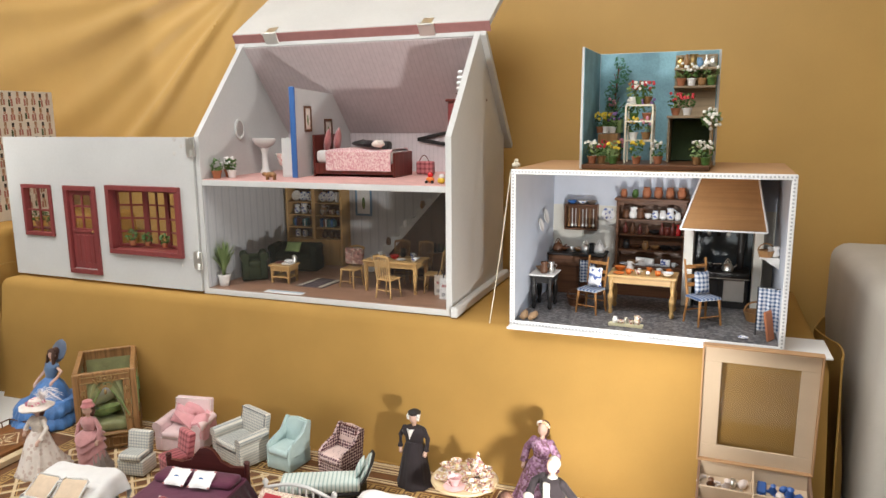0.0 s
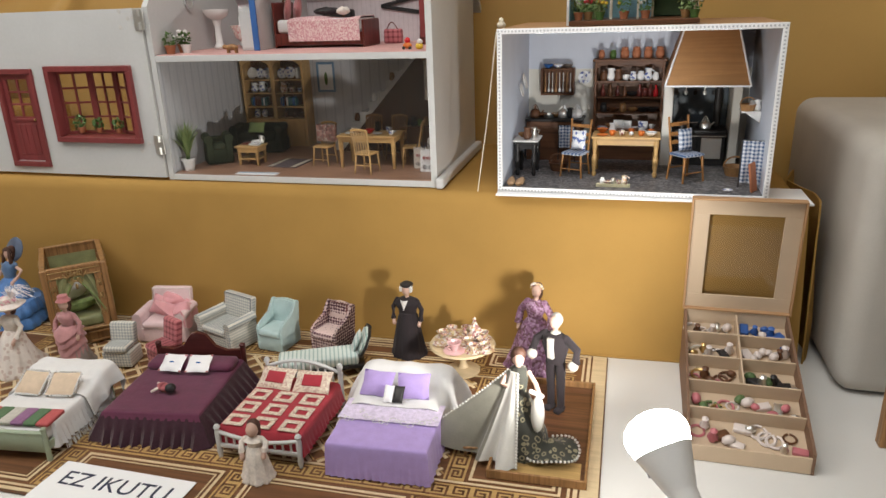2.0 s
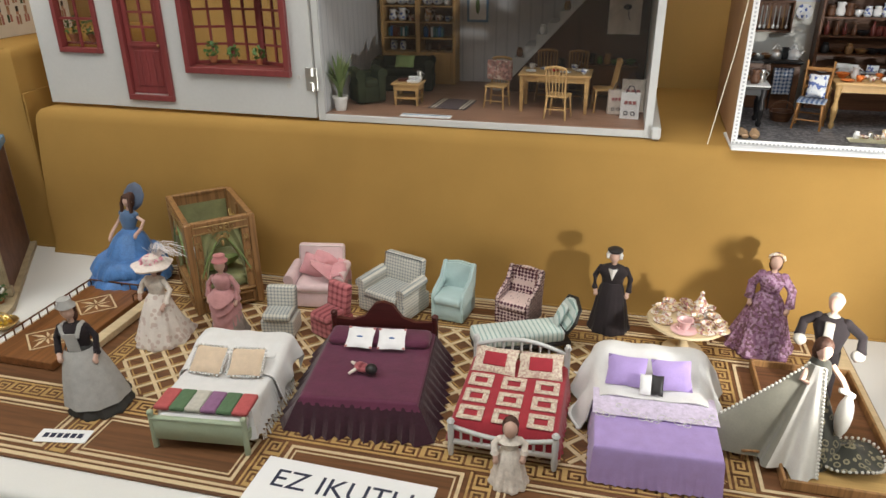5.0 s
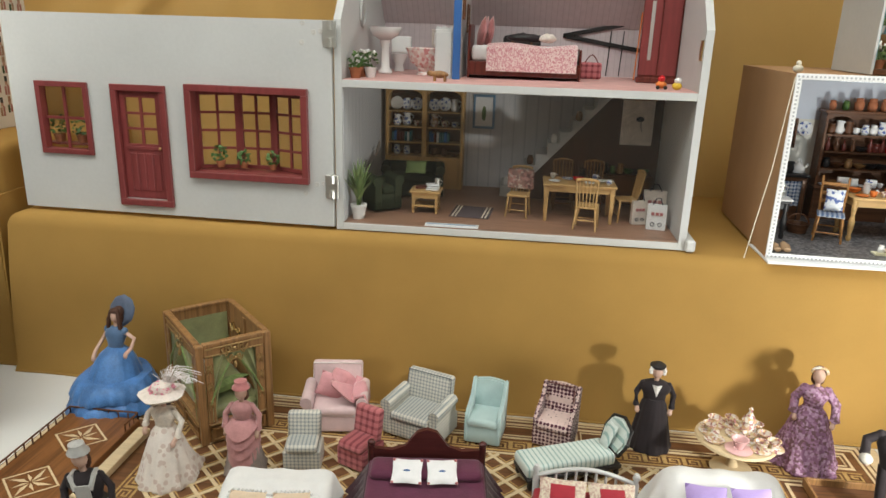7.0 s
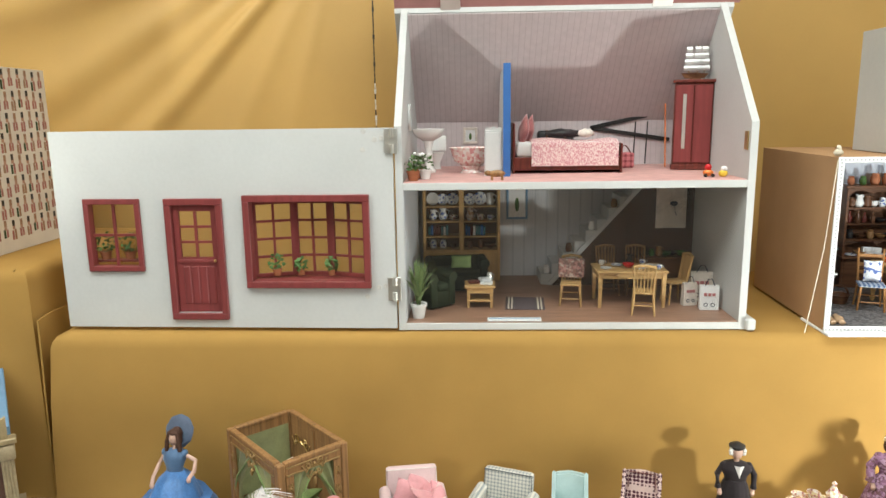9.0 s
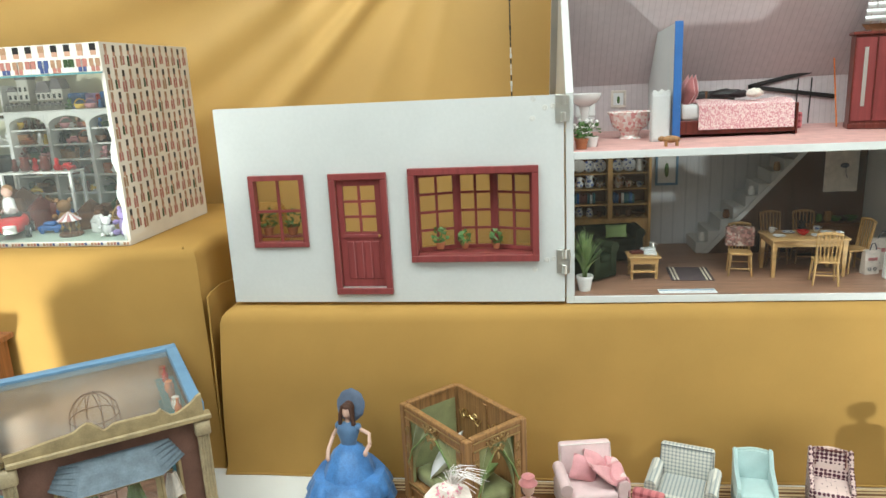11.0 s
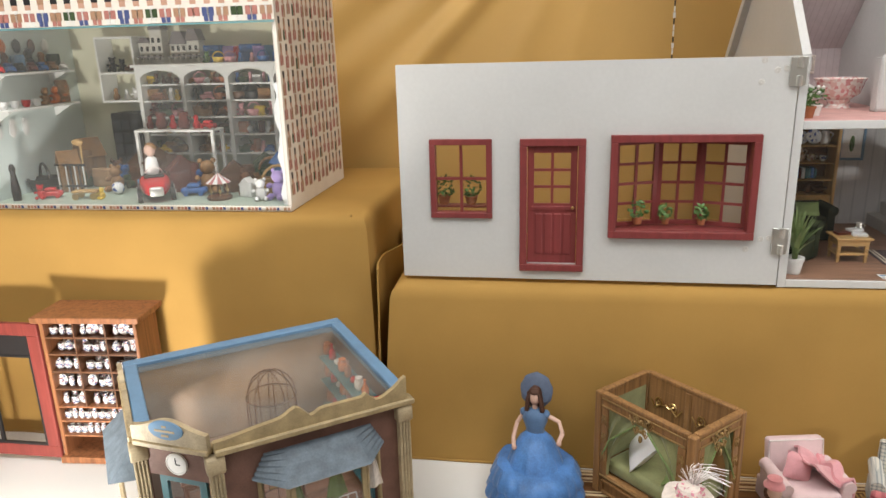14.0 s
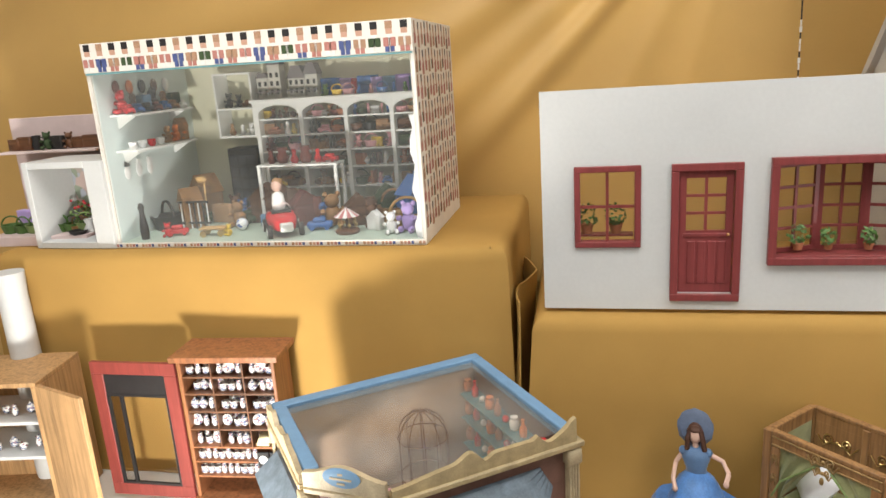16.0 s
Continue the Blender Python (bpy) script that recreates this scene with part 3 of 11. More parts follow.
part("back_roof", bm, WHITE_PAINT, house)
bm = B()
prism(bm, [(HY1 - T - 0.0022, ZK), (YR - 0.003, ZR - 0.0115), (YR - 0.003, ZR - 0.010), (HY1 - T - 0.001, ZK + 0.001)], 0, HX0 + T, HX1 - T)
part("wallpaper", bm, LILAC_PAPER, house, "greyish pink pinstriped wallpaper")
# front roof flap, turned up and back on two hinges
flap = Matrix.Translation((0, YR - 0.004, ZR + 0.012)) @ Matrix.Rotation(radians(33), 4, "X")
bm = B()
box(bm, HX0 - 0.012, HX1 + 0.022, 0.0, 0.225, -0.002, 0.010, 0.001, flap)
part("front_roof_flap", bm, WHITE_PAINT, house, "white roof flap turned up on hinges")
bm = B()
box(bm, HX0 - 0.012, HX1 + 0.022, -0.0035, -0.0005, -0.013, 0.009, 0.0005, flap)
part("roof_edge", bm, mat("dusty_pink_paint", (0.40, 0.19, 0.18), 0.6), house, "dusty pink painted roof edge")
for hx in (HX0 + 0.09, HX1 - 0.115):
    bm = B()
    box(bm, hx - 0.018, hx + 0.018, -0.0065, -0.0042, -0.028, 0.010, 0.0006, flap)
    box(bm, hx - 0.012, hx + 0.012, -0.004, 0.022, 0.0105, 0.012, 0.0004, flap)
    cyl(bm, flap @ Vector((hx - 0.018, -0.006, 0.011)), flap @ Vector((hx + 0.018, -0.006, 0.011)), 0.003)
    part("hinge", bm, STEEL, house, "bright steel hinge")
bm = B()
box(bm, HX1 - 0.002, HX1 + 0.014, HY0 - 0.010, HY1 + 0.01, Z0, Z0 + 0.020, 0.003)
part("base_rail", bm, WHITE_PAINT, house)
bm = B()
box(bm, HX1 - T - 0.002, HX1 - T, HY0 + 0.008, HY0 + 0.022, ZK - 0.045, ZK - 0.015, 0.0004)
part("latch", bm, BRASS, house, "dark brass latch plate")

# opened front with windows and door
FAC = pose(-1.036, 1.2335, 0, 0, 0, -1.6)
facade = new("facade")
facade.parent = house
facade.matrix_local = FAC
FW, FZ0, FZ1, FT = 0.577, TOP + 0.007, 0.653, 0.011
OPEN = [(-0.522, -0.436, 0.421, 0.534), (-0.381, -0.2935, 0.342, 0.534), (-0.244, -0.045, 0.394, 0.539)]
bm = B()
wall_with_holes(bm, -FW, 0.003, FZ0, FZ1, 0, FT, OPEN)
part("front_panel", bm, WHITE_PAINT, facade)


def lattice(bm, x0, x1, z0, z1, nx, nz, w, y0, y1):
    for i in range(1, nx):
        x = x0 + (x1 - x0) * i / nx
        box(bm, x - w / 2, x + w / 2, y0, y1, z0, z1, 0)
    for j in range(1, nz):
        z = z0 + (z1 - z0) * j / nz
        box(bm, x0, x1, y0 + 0.0004, y1 - 0.0004, z - w / 2, z + w / 2, 0)


# small window
x0, x1, z0, z1 = OPEN[0]
bm = B()
frame_bars(bm, x0 - 0.006, x1 + 0.006, z0 - 0.006, z1 + 0.006, 0.009, -0.005, 0.012)
lattice(bm, x0, x1, z0, z1, 2, 2, 0.0045, 0.002, 0.006)
part("window_frame", bm, RED_WOOD, facade, "dark red four-pane window frame")
bm = B()
box(bm, x0, x1, 0.007, 0.008, z0, z1, 0)
part("window_pane", bm, GLASS, facade).visible_shadow = False
# door
x0, x1, z0, z1 = OPEN[1]
bm = B()
frame_bars(bm, x0 - 0.006, x1 + 0.006, z0 - 0.012, z1 + 0.006, 0.011, -0.006, 0.011)
part("door_frame", bm, RED_WOOD, facade, "dark red door frame")
bm = B()
dx0, dx1, dz0, dz1 = x0 + 0.006, x1 - 0.006, z0 + 0.001, z1 - 0.006
ph = dz0 + 0.096
wall_with_holes(bm, dx0, dx1, dz0, dz1, 0.001, 0.006, [(dx0 + 0.010, dx1 - 0.010, ph, dz1 - 0.010)])
lattice(bm, dx0 + 0.010, dx1 - 0.010, ph, dz1 - 0.010, 2, 3, 0.0042, 0.0015, 0.0055)
for i in range(4):
    xx = dx0 + 0.012 + i * 0.0145
    box(bm, xx, xx + 0.0115, -0.0005, 0.002, dz0 + 0.014, ph - 0.016, 0.001)
box(bm, dx0 + 0.006, dx1 - 0.006, -0.0008, 0.002, ph - 0.010, ph - 0.004, 0.0006)
part("door_leaf", bm, RED_WOOD, facade, "dark red panelled door with six panes")
bm = B()
ball(bm, (dx1 - 0.006, -0.002, ph - 0.006), 0.0026)
part("door_knob", bm, BRASS, facade, "small brass knob")
bm = B()
box(bm, dx0 + 0.010, dx1 - 0.010, 0.0042, 0.0048, ph, dz1 - 0.010, 0)
part("door_glass", bm, GLASS, facade).visible_shadow = False
# bay window: frame in front, slanted lights behind
x0, x1, z0, z1 = OPEN[2]
bm = B()
frame_bars(bm, x0 - 0.007, x1 + 0.007, z0 - 0.007, z1 + 0.006, 0.011, -0.009, 0.013)
box(bm, x0, x1, 0.001, 0.040, z0, z0 + 0.005, 0.0005)
box(bm, x0, x1, 0.011, 0.040, z1 - 0.005, z1, 0.0005)
part("window_frame", bm, RED_WOOD, facade, "dark red projecting bay window frame")
a, b_, c, d = (x0 + 0.002, 0.013), (x0 + 0.068, 0.036), (x1 - 0.068, 0.036), (x1 - 0.002, 0.013)
for p, q in ((a, b_), (b_, c), (c, d)):
    L = math.hypot(q[0] - p[0], q[1] - p[1])
    mm = Matrix.Translation((p[0], p[1], 0)) @ Matrix.Rotation(math.atan2(q[1] - p[1], q[0] - p[0]), 4, "Z")
    bm = B()
    frame_bars(bm, 0.0, L, z0 + 0.006, z1 - 0.006, 0.0065, 0, 0.005, 0)
    lattice(bm, 0.005, L - 0.005, z0 + 0.011, z1 - 0.011, 2, 4, 0.0042, 0.0006, 0.0044)
    bmesh.ops.transform(bm, matrix=mm, verts=bm.verts)
    part("casement", bm, RED_WOOD, facade)
    bm = B()
    box(bm, 0.005, L - 0.005, 0.0015, 0.002, z0 + 0.011, z1 - 0.011, 0)
    bmesh.ops.transform(bm, matrix=mm, verts=bm.verts)
    part("casement_glass", bm, GLASS, facade).visible_shadow = False
for hz in (0.385, 0.632):
    bm = B()
    box(bm, -0.010, 0.012, -0.004, -0.0005, hz - 0.020, hz + 0.020, 0.0005)
    cyl(bm, (0.002, -0.005, hz - 0.020), (0.002, -0.005, hz - 0.006), 0.004)
    cyl(bm, (0.002, -0.005, hz + 0.006), (0.002, -0.005, hz + 0.020), 0.004)
    part("hinge", bm, STEEL, facade, "bright steel hinge")
    bm = B()
    for mx, mz in ((-0.044, 0.016), (-0.026, 0.002), (-0.046, -0.014), (-0.014, 0.004)):
        lathe(bm, [(0.0045, 0), (0.0042, 0.0005), (0.0012, 0.0006), (0.0010, 0.0002)], n=10)
        bmesh.ops.transform(bm, matrix=Matrix.Translation((mx, 0.0, hz + mz)) @ Matrix.Rotation(radians(90), 4, "X"), verts=bm.verts[-40:])
    part("hinge_mark", bm, mat("bare_wood_mark", (0.55, 0.53, 0.50), 0.7, 0.25, 90), facade, "worn grey mark of a removed hinge")


def leaf_tuft(bm, at, h, n, spread, w, seed, m=4):
    """Narrow bent blades that grow from one spot."""
    rnd = random.Random(seed)
    for i in range(n):
        a = rnd.uniform(0, 6.283)
        s, hh = spread * rnd.uniform(0.2, 1), h * rnd.uniform(0.6, 1)
        pts = []
        for k in range(m + 1):
            u = k / m
            pts.append((at[0] + math.cos(a) * s * u ** 1.6, at[1] + math.sin(a) * s * u ** 1.6, at[2] + hh * (u - 0.25 * u * u * s / spread)))
        px_, py_ = -math.sin(a), math.cos(a)
        prev = None
        for k, p in enumerate(pts):
            ww = w * (1 - (k / m) ** 2) * 0.5 + 0.0001
            cur = (bm.verts.new((p[0] + px_ * ww, p[1] + py_ * ww, p[2])), bm.verts.new((p[0] - px_ * ww, p[1] - py_ * ww, p[2])))
            if prev:
                bm.faces.new((prev[0], prev[1], cur[1], cur[0]))
            prev = cur


def leaf_cloud(bm, at, r, n, size, seed, squash=1.0):
    """Many small leaves scattered through a loose clump."""
    rnd = random.Random(seed)
    for i in range(n):
        v = Vector((rnd.gauss(0, 1), rnd.gauss(0, 1), rnd.gauss(0, 1))).normalized() * r * rnd.uniform(0.3, 1) ** 0.5
        c = Vector(at) + Vector((v.x, v.y, v.z * squash))
        u = Vector((rnd.uniform(-1, 1), rnd.uniform(-1, 1), rnd.uniform(-0.6, 1))).normalized() * size * rnd.uniform(0.6, 1.2)
        w = u.orthogonal().normalized() * size * 0.4
        vs = [bm.verts.new(c - u * 0.5), bm.verts.new(c + w * 0.7), bm.verts.new(c + u * 0.5), bm.verts.new(c - w * 0.7)]
        bm.faces.new(vs)


def potted_plant(m, label, pot_mat, leaf_mat, pot_r, pot_h, kind="tuft", h=0.03, n=26, spread=0.02, w=0.003, seed=1, bloom=None):
    p = thing("potted_plant", m, label, "potted plant")
    bm = B()
    lathe(bm, [(pot_r * 0.72, 0), (pot_r * 0.95, pot_h * 0.8), (pot_r * 1.06, pot_h * 0.82), (pot_r * 1.06, pot_h), (pot_r * 0.85, pot_h), (pot_r * 0.8, pot_h * 0.85)], n=12)
    part("pot", bm, pot_mat, p, smooth=True)
    bm = B()
    if kind == "tuft":
        leaf_tuft(bm, (0, 0, pot_h * 0.85), h, n, spread, w, seed)
    else:
        leaf_cloud(bm, (0, 0, pot_h + spread * 0.8), spread, n, w, seed, 1.1)
    part("foliage", bm, leaf_mat, p)
    if bloom:
        bm = B()
        rnd = random.Random(seed + 5)
        for i in range(9):
            a, rr = rnd.uniform(0, 6.28), spread * rnd.uniform(0.3, 0.95)
            ball(bm, (rr * math.cos(a), rr * math.sin(a) - spread * 0.3, pot_h + spread * rnd.uniform(0.9, 1.9)), 0.0028, 6, 4)
        part("blossom", bm, bloom, p, smooth=True)
    return p


for i, (px_, py_, pz_, k) in enumerate(((-0.510, 0.022, 0.432, 1.1), (-0.466, 0.022, 0.432, 1.1), (-0.205, 0.018, 0.404, 0.9), (-0.163, 0.020, 0.404, 0.75), (-0.110, 0.018, 0.404, 0.75))):
    w_ = FAC @ Vector((px_, py_, pz_))
    potted_plant(pose(*w_), "small potted green plant on the doll house window sill", TERRACOTTA, LEAF, 0.009 * k, 0.013 * k, "cloud", n=60, spread=0.016 * k, w=0.009, seed=20 + i)
# sill board that carries the small window's pots
bm = B()
box(bm, -0.532, -0.440, 0.0125, 0.034, 0.4285, 0.4315, 0.0005)
part("window_sill", bm, RED_WOOD, facade)


# ---------- the inlaid mat ----------
MX0, MX1, MY0, MY1 = -1.462, -0.112, 0.628, 1.188
mat_thing = thing("display_mat", Matrix(), "brown and gold mat with inlaid key borders on the table", "mat")
bm = B()
box(bm, MX0, MX1, MY0, MY1, 0.0005, 0.0050, 0.0008)
part("mat_base", bm, MAT_BROWN, mat_thing)
H0, H1 = 0.0050, 0.0058


def flat(bm, x0, x1, y0, y1, h=0.0):
    box(bm, x0, x1, y0, y1, H0, H1 + h, 0)


def border_lines(bm, x0, x1, y0, y1, w):
    flat(bm, x0, x1, y0, y0 + w)
    flat(bm, x0, x1, y1 - w, y1)
    flat(bm, x0, x0 + w, y0 + w, y1 - w)
    flat(bm, x1 - w, x1, y0 + w, y1 - w)


cream, gold, dark = B(), B(), B()
border_lines(cream, MX0 + 0.003, MX1 - 0.030, MY0 + 0.003, MY1 - 0.003, 0.006)
border_lines(cream, MX0 + 0.013, MX1 - 0.040, MY0 + 0.013, MY1 - 0.013, 0.004)
flat(cream, MX1 - 0.027, MX1 - 0.002, MY0 + 0.002, MY1 - 0.002)


def key_band(x, y, length, along, size):
    """A run of Greek key: a gold strip with dark angular hooks."""
    n = max(1, round(length / size))
    s = length / n
    if along == 0:
        flat(gold, x, x + length, y, y + size)
    else:
        flat(gold, x, x + size, y, y + length)
    w = size / 9.0
    hooks = ((0, 1, 9, 2), (8, 1, 9, 8), (2, 7, 9, 8), (2, 3, 3, 8), (2, 3, 7, 4), (6, 3, 7, 6), (4, 5, 7, 6))
    for i in range(n):
        for a0, b0, a1, b1 in hooks:
            u0, u1 = i * s + a0 * s / 9, i * s + a1 * s / 9
            if along == 0:
                box(dark, x + u0, x + u1, y + b0 * w, y + b1 * w, H1, H1 + 0.0003, 0)
            else:
                box(dark, x + b0 * w, x + b1 * w, y + u0, y + u1, H1, H1 + 0.0003, 0)


KB = 0.030
pan_w = 0.245
for i in range(5):
    xa = MX0 + 0.022 + i * (pan_w + KB + 0.002)
    xb = min(xa + pan_w, MX1 - 0.052)
    for ya, yb in ((MY0 + 0.020, MY0 + 0.108), (MY1 - 0.075, MY1 - 0.020)):
        border_lines(cream, xa + 0.006, xb - 0.006, ya + 0.004, yb - 0.004, 0.0045)
        border_lines(cream, xa + 0.015, xb - 0.015, ya + 0.013, yb - 0.013, 0.0022)
        if i < 4:
            key_band(xb + 0.001, ya, yb - ya, 1, KB)
key_band(MX0 + 0.022, MY0 + 0.112, MX1 - MX0 - 0.075, 0, KB)
key_band(MX0 + 0.022, MY1 - 0.109, MX1 - MX0 - 0.075, 0, KB)
FY0, FY1 = MY0 + 0.146, MY1 - 0.113
border_lines(cream, MX0 + 0.022, MX1 - 0.052, FY0, FY1, 0.004)
for xc in (-0.330, -1.262):
    key_band(xc, FY0 + 0.005, FY1 - FY0 - 0.010, 1, KB)
border_lines(cream, -0.294, -0.172, FY0 + 0.010, FY1 - 0.010, 0.0045)
# lattice of lozenges in the field
fx0, fx1 = -1.226, -0.336
step = 0.029
for sgn in (1, -1):
    k = -40
    while k < 60:
        c0 = k * step * 1.4142
        pts = []
        for xx in (fx0, fx1):
            yy = FY0 + sgn * (xx - fx0) + c0
            pts.append((xx, yy))
        (xa, ya), (xb, yb) = pts
        lo, hi = FY0 + 0.006, FY1 - 0.006

        def clip(px_, py_):
            t_ = min(max(py_, lo), hi)
            return (px_ + (t_ - py_) * sgn, t_)
        p, q = clip(xa, ya), clip(xb, yb)
        if abs(p[0] - q[0]) > 0.01 and fx0 - 1e-4 <= min(p[0], q[0]) and max(p[0], q[0]) <= fx1 + 1e-4:
            L = math.hypot(q[0] - p[0], q[1] - p[1])
            mm = Matrix.Translation((p[0], p[1], 0)) @ Matrix.Rotation(math.atan2(q[1] - p[1], q[0] - p[0]), 4, "Z")
            box(cream, 0, L, -0.0028, 0.0028, H0, H1 + (0.0002 if sgn > 0 else 0), 0, mm)
            box(gold, 0, L, 0.0052, 0.0072, H0, H1 - 0.0002, 0, mm)
        k += 1
pieces("pale_inlay", cream, MAT_CREAM, mat_thing, "pale wood inlay lines")
pieces("gold_inlay", gold, MAT_GOLD, mat_thing, "golden inlay bands")
part("key_pattern", dark, MAT_BROWN, mat_thing, "dark angular key pattern")
MZ = 0.0062

# hand-lettered notice
sign = thing("paper_notice", pose(-0.787, 0.631, MZ, 0, 0, -1.5), "white paper notice with hand lettering on the mat", "notice")
bm = B()
box(bm, -0.112, 0.112, -0.075, 0.070, 0.0003, 0.0010, 0)
part("sheet", bm, PAPER, sign)
lettering("lettering", "EZ IKUTU", 0.042, pose(0.0, 0.022, 0.0012), INK, sign)
lab = thing("paper_label", pose(-1.187, 0.676, MZ, 0, 0, 10), "small white paper label with unreadable writing", "label")
bm = B()
box(bm, -0.036, 0.036, -0.013, 0.013, 0.0002, 0.0008, 0)
part("slip", bm, PAPER, lab)
bm = B()
for i in range(6):
    box(bm, -0.028 + i * 0.0095, -0.021 + i * 0.0095, -0.004, 0.005, 0.0008, 0.0011, 0)
part("writing_bars", bm, INK, lab)


# ---------- beds ----------
def bed_cover(bm, w, l, h, skirt_z, flare, r=0.012, n=40, ripple=0.004, waves=26):
    """A bedspread over a mattress, falling in folds to skirt_z. Foot end at y=0."""
    loops = []
    def outline(d):
        pts = []
        per = [(-w / 2, l), (-w / 2, 0), (w / 2, 0), (w / 2, l)]
        for (xa, ya), (xb, yb), k in ((per[0], per[1], n), (per[1], per[2], n), (per[2], per[3], n)):
            for i in range(k):
                u = i / k
                pts.append((xa + (xb - xa) * u, ya + (yb - ya) * u))
        pts.append(per[3])
        out = []
        for j, (x, y) in enumerate(pts):
            nx, ny = (-1 if x <= -w / 2 + 1e-6 else (1 if x >= w / 2 - 1e-6 else 0)), (-1 if y <= 1e-6 else 0)
            s = math.hypot(nx, ny) or 1
            e = d(j)
            px_, py_ = x + nx / s * e, y + ny / s * e
            if e < 0:
                px_, py_ = min(max(px_, -w / 2 - e), w / 2 + e), max(py_, -e)
            out.append((px_, py_))
        return out
    levels = [(h, -r), (h - 0.001, -r * 0.35), (h - r * 0.35, -0.001), (h - r, 0.0)]
    for k in range(1, 6):
        u = k / 5
        levels.append((h - r - (h - r - skirt_z) * u, flare * u))
    grid = []
    for z, d in levels:
        amp = ripple * max(0.0, (h - r - z) / max(1e-6, h - r - skirt_z))
        pts = outline(lambda j, d=d, amp=amp: d + amp * math.sin(j * waves * 0.0524 * 3) + amp * 0.5 * math.sin(j * 0.41))
        grid.append([bm.verts.new((x, y, z)) for x, y in pts])
    for a, b in zip(grid, grid[1:]):
        for i in range(len(a) - 1):
            bm.faces.new((a[i], a[i + 1], b[i + 1], b[i]))
    top = grid[0]
    bm.faces.new(top)
    return bm


def draped(bm, flat, rad, reach, crest, slope=1.35, wave=0.004, nu=48, nv=22):
    """Soft cloth laid over a bed head: crest(v) gives y and height along it, rounded shoulders at both sides."""
    def fn(u, v):
        sgn, s_ = (1 if u > 0.5 else -1), abs(2 * u - 1) * reach
        y, top = crest(v)
        if s_ < flat:
            x, z = s_, top - 0.0015 * math.sin(v * 7 + s_ * 90)
        else:
            a = min(slope, (s_ - flat) / rad)
            e = max(0.0, s_ - flat - slope * rad)
            x = flat + rad * math.sin(a) + e * math.cos(slope) + wave * min(1.0, e / 0.03) * math.sin(v * 15 + 2 * sgn)
            z = top - rad * (1 - math.cos(a)) - e * math.sin(slope)
            y -= wave * min(1.0, e / 0.03) * math.cos(v * 11 + sgn)
        return (sgn * x, y, max(0.003 + 0.0006 * s_ / reach, z))
    surface(bm, fn, nu, nv)
    thicken(bm, 0.0018)


# green bed with white linen
bed = thing("doll_bed", pose(-0.990, 0.692, MZ, 0, 0, 6) @ Matrix.Diagonal((0.90, 0.98, 0.84, 1)), "sage green doll bed with white linen and striped blanket", "doll bed")
bm = B()
box(bm, -0.070, 0.070, 0.0, 0.006, 0.016, 0.056, 0.0015)
box(bm, -0.072, 0.072, -0.001, 0.007, 0.052, 0.058, 0.0015)
for s in (-1, 1):
    cyl(bm, (s * 0.070, 0.003, 0), (s * 0.070, 0.003, 0.062), 0.0045, 0.004)
    ball(bm, (s * 0.070, 0.003, 0.064), 0.005, 8, 5)
part("footboard", bm, GREEN_PAINT, bed, smooth=True)
bm = B()
prism(bm, [(-0.072, 0.014), (0.072, 0.014), (0.072, 0.068), (0.045, 0.076), (0.0, 0.080), (-0.045, 0.076), (-0.072, 0.068)], 1, 0.168, 0.174)
for s in (-1, 1):
    cyl(bm, (s * 0.072, 0.171, 0), (s * 0.072, 0.171, 0.064), 0.0045)
part("headboard", bm, GREEN_PAINT, bed, smooth=True)
bm = B()
for s in (-1, 1):
    box(bm, s * 0.069 - 0.002, s * 0.069 + 0.002, 0.006, 0.168, 0.018, 0.034, 0.001)
part("side_rail", bm, GREEN_PAINT, bed)
bm = B()
soft(bm, -0.066, 0.066, 0.008, 0.166, 0.030, 0.058, 0.010)
part("mattress", bm, WHITE_LINEN, bed, smooth=True)
bm = B()
bed_cover(bm, 0.146, 0.142, 0.064, 0.014, 0.006)
bmesh.ops.translate(bm, verts=bm.verts, vec=(0, 0.026, 0))
thicken(bm, 0.0015)
part("bedspread", bm, WHITE_LINEN, bed, "white fringed bedspread", smooth=True)
bm = B()
rnd = random.Random(3)
for i in range(46):
    y = 0.03 + 0.13 * i / 46
    cyl(bm, (0.082, y, 0.016), (0.084 + rnd.uniform(-0.003, 0.004), y + rnd.uniform(-0.002, 0.002), 0.003), 0.0006, n=4)
part("fringe", bm, WHITE_LINEN, bed, "thin white fringe")
bm = B()
soft(bm, -0.070, 0.070, 0.130, 0.168, 0.062, 0.080, 0.008)
part("bolster", bm, WHITE_LINEN, bed, smooth=True)
bm = B()
draped(bm, 0.066, 0.014, 0.118, lambda v: (0.100 + 0.092 * min(1.0, v * 1.15), 0.068 + 0.020 * min(1.0, v / 0.55) ** 1.4 - 0.030 * max(0.0, v - 0.82) / 0.18))
part("sheet", bm, WHITE_LINEN, bed, "white sheet drawn over the bed head", smooth=True)
for s in (-1, 1):
    mm = pose(s * 0.031, 0.108, 0.084, -52, 0, s * 4)
    bm = B()
    pillow(bm, 0.052, 0.044, 0.010, mm)
    part("pillow", bm, LINEN_BEIGE, bed, "beige pillow with white lace edge", smooth=True)
    bm = B()
    for k in range(36):
        a = 2 * math.pi * k / 36
        sq = 1 / max(abs(math.cos(a)), abs(math.sin(a)))
        ball(bm, mm @ Vector((0.027 * math.cos(a) * sq, 0, 0.023 * math.sin(a) * sq)), 0.0024, 5, 3)
    part("lace_edge", bm, WHITE_LINEN, bed, smooth=True)
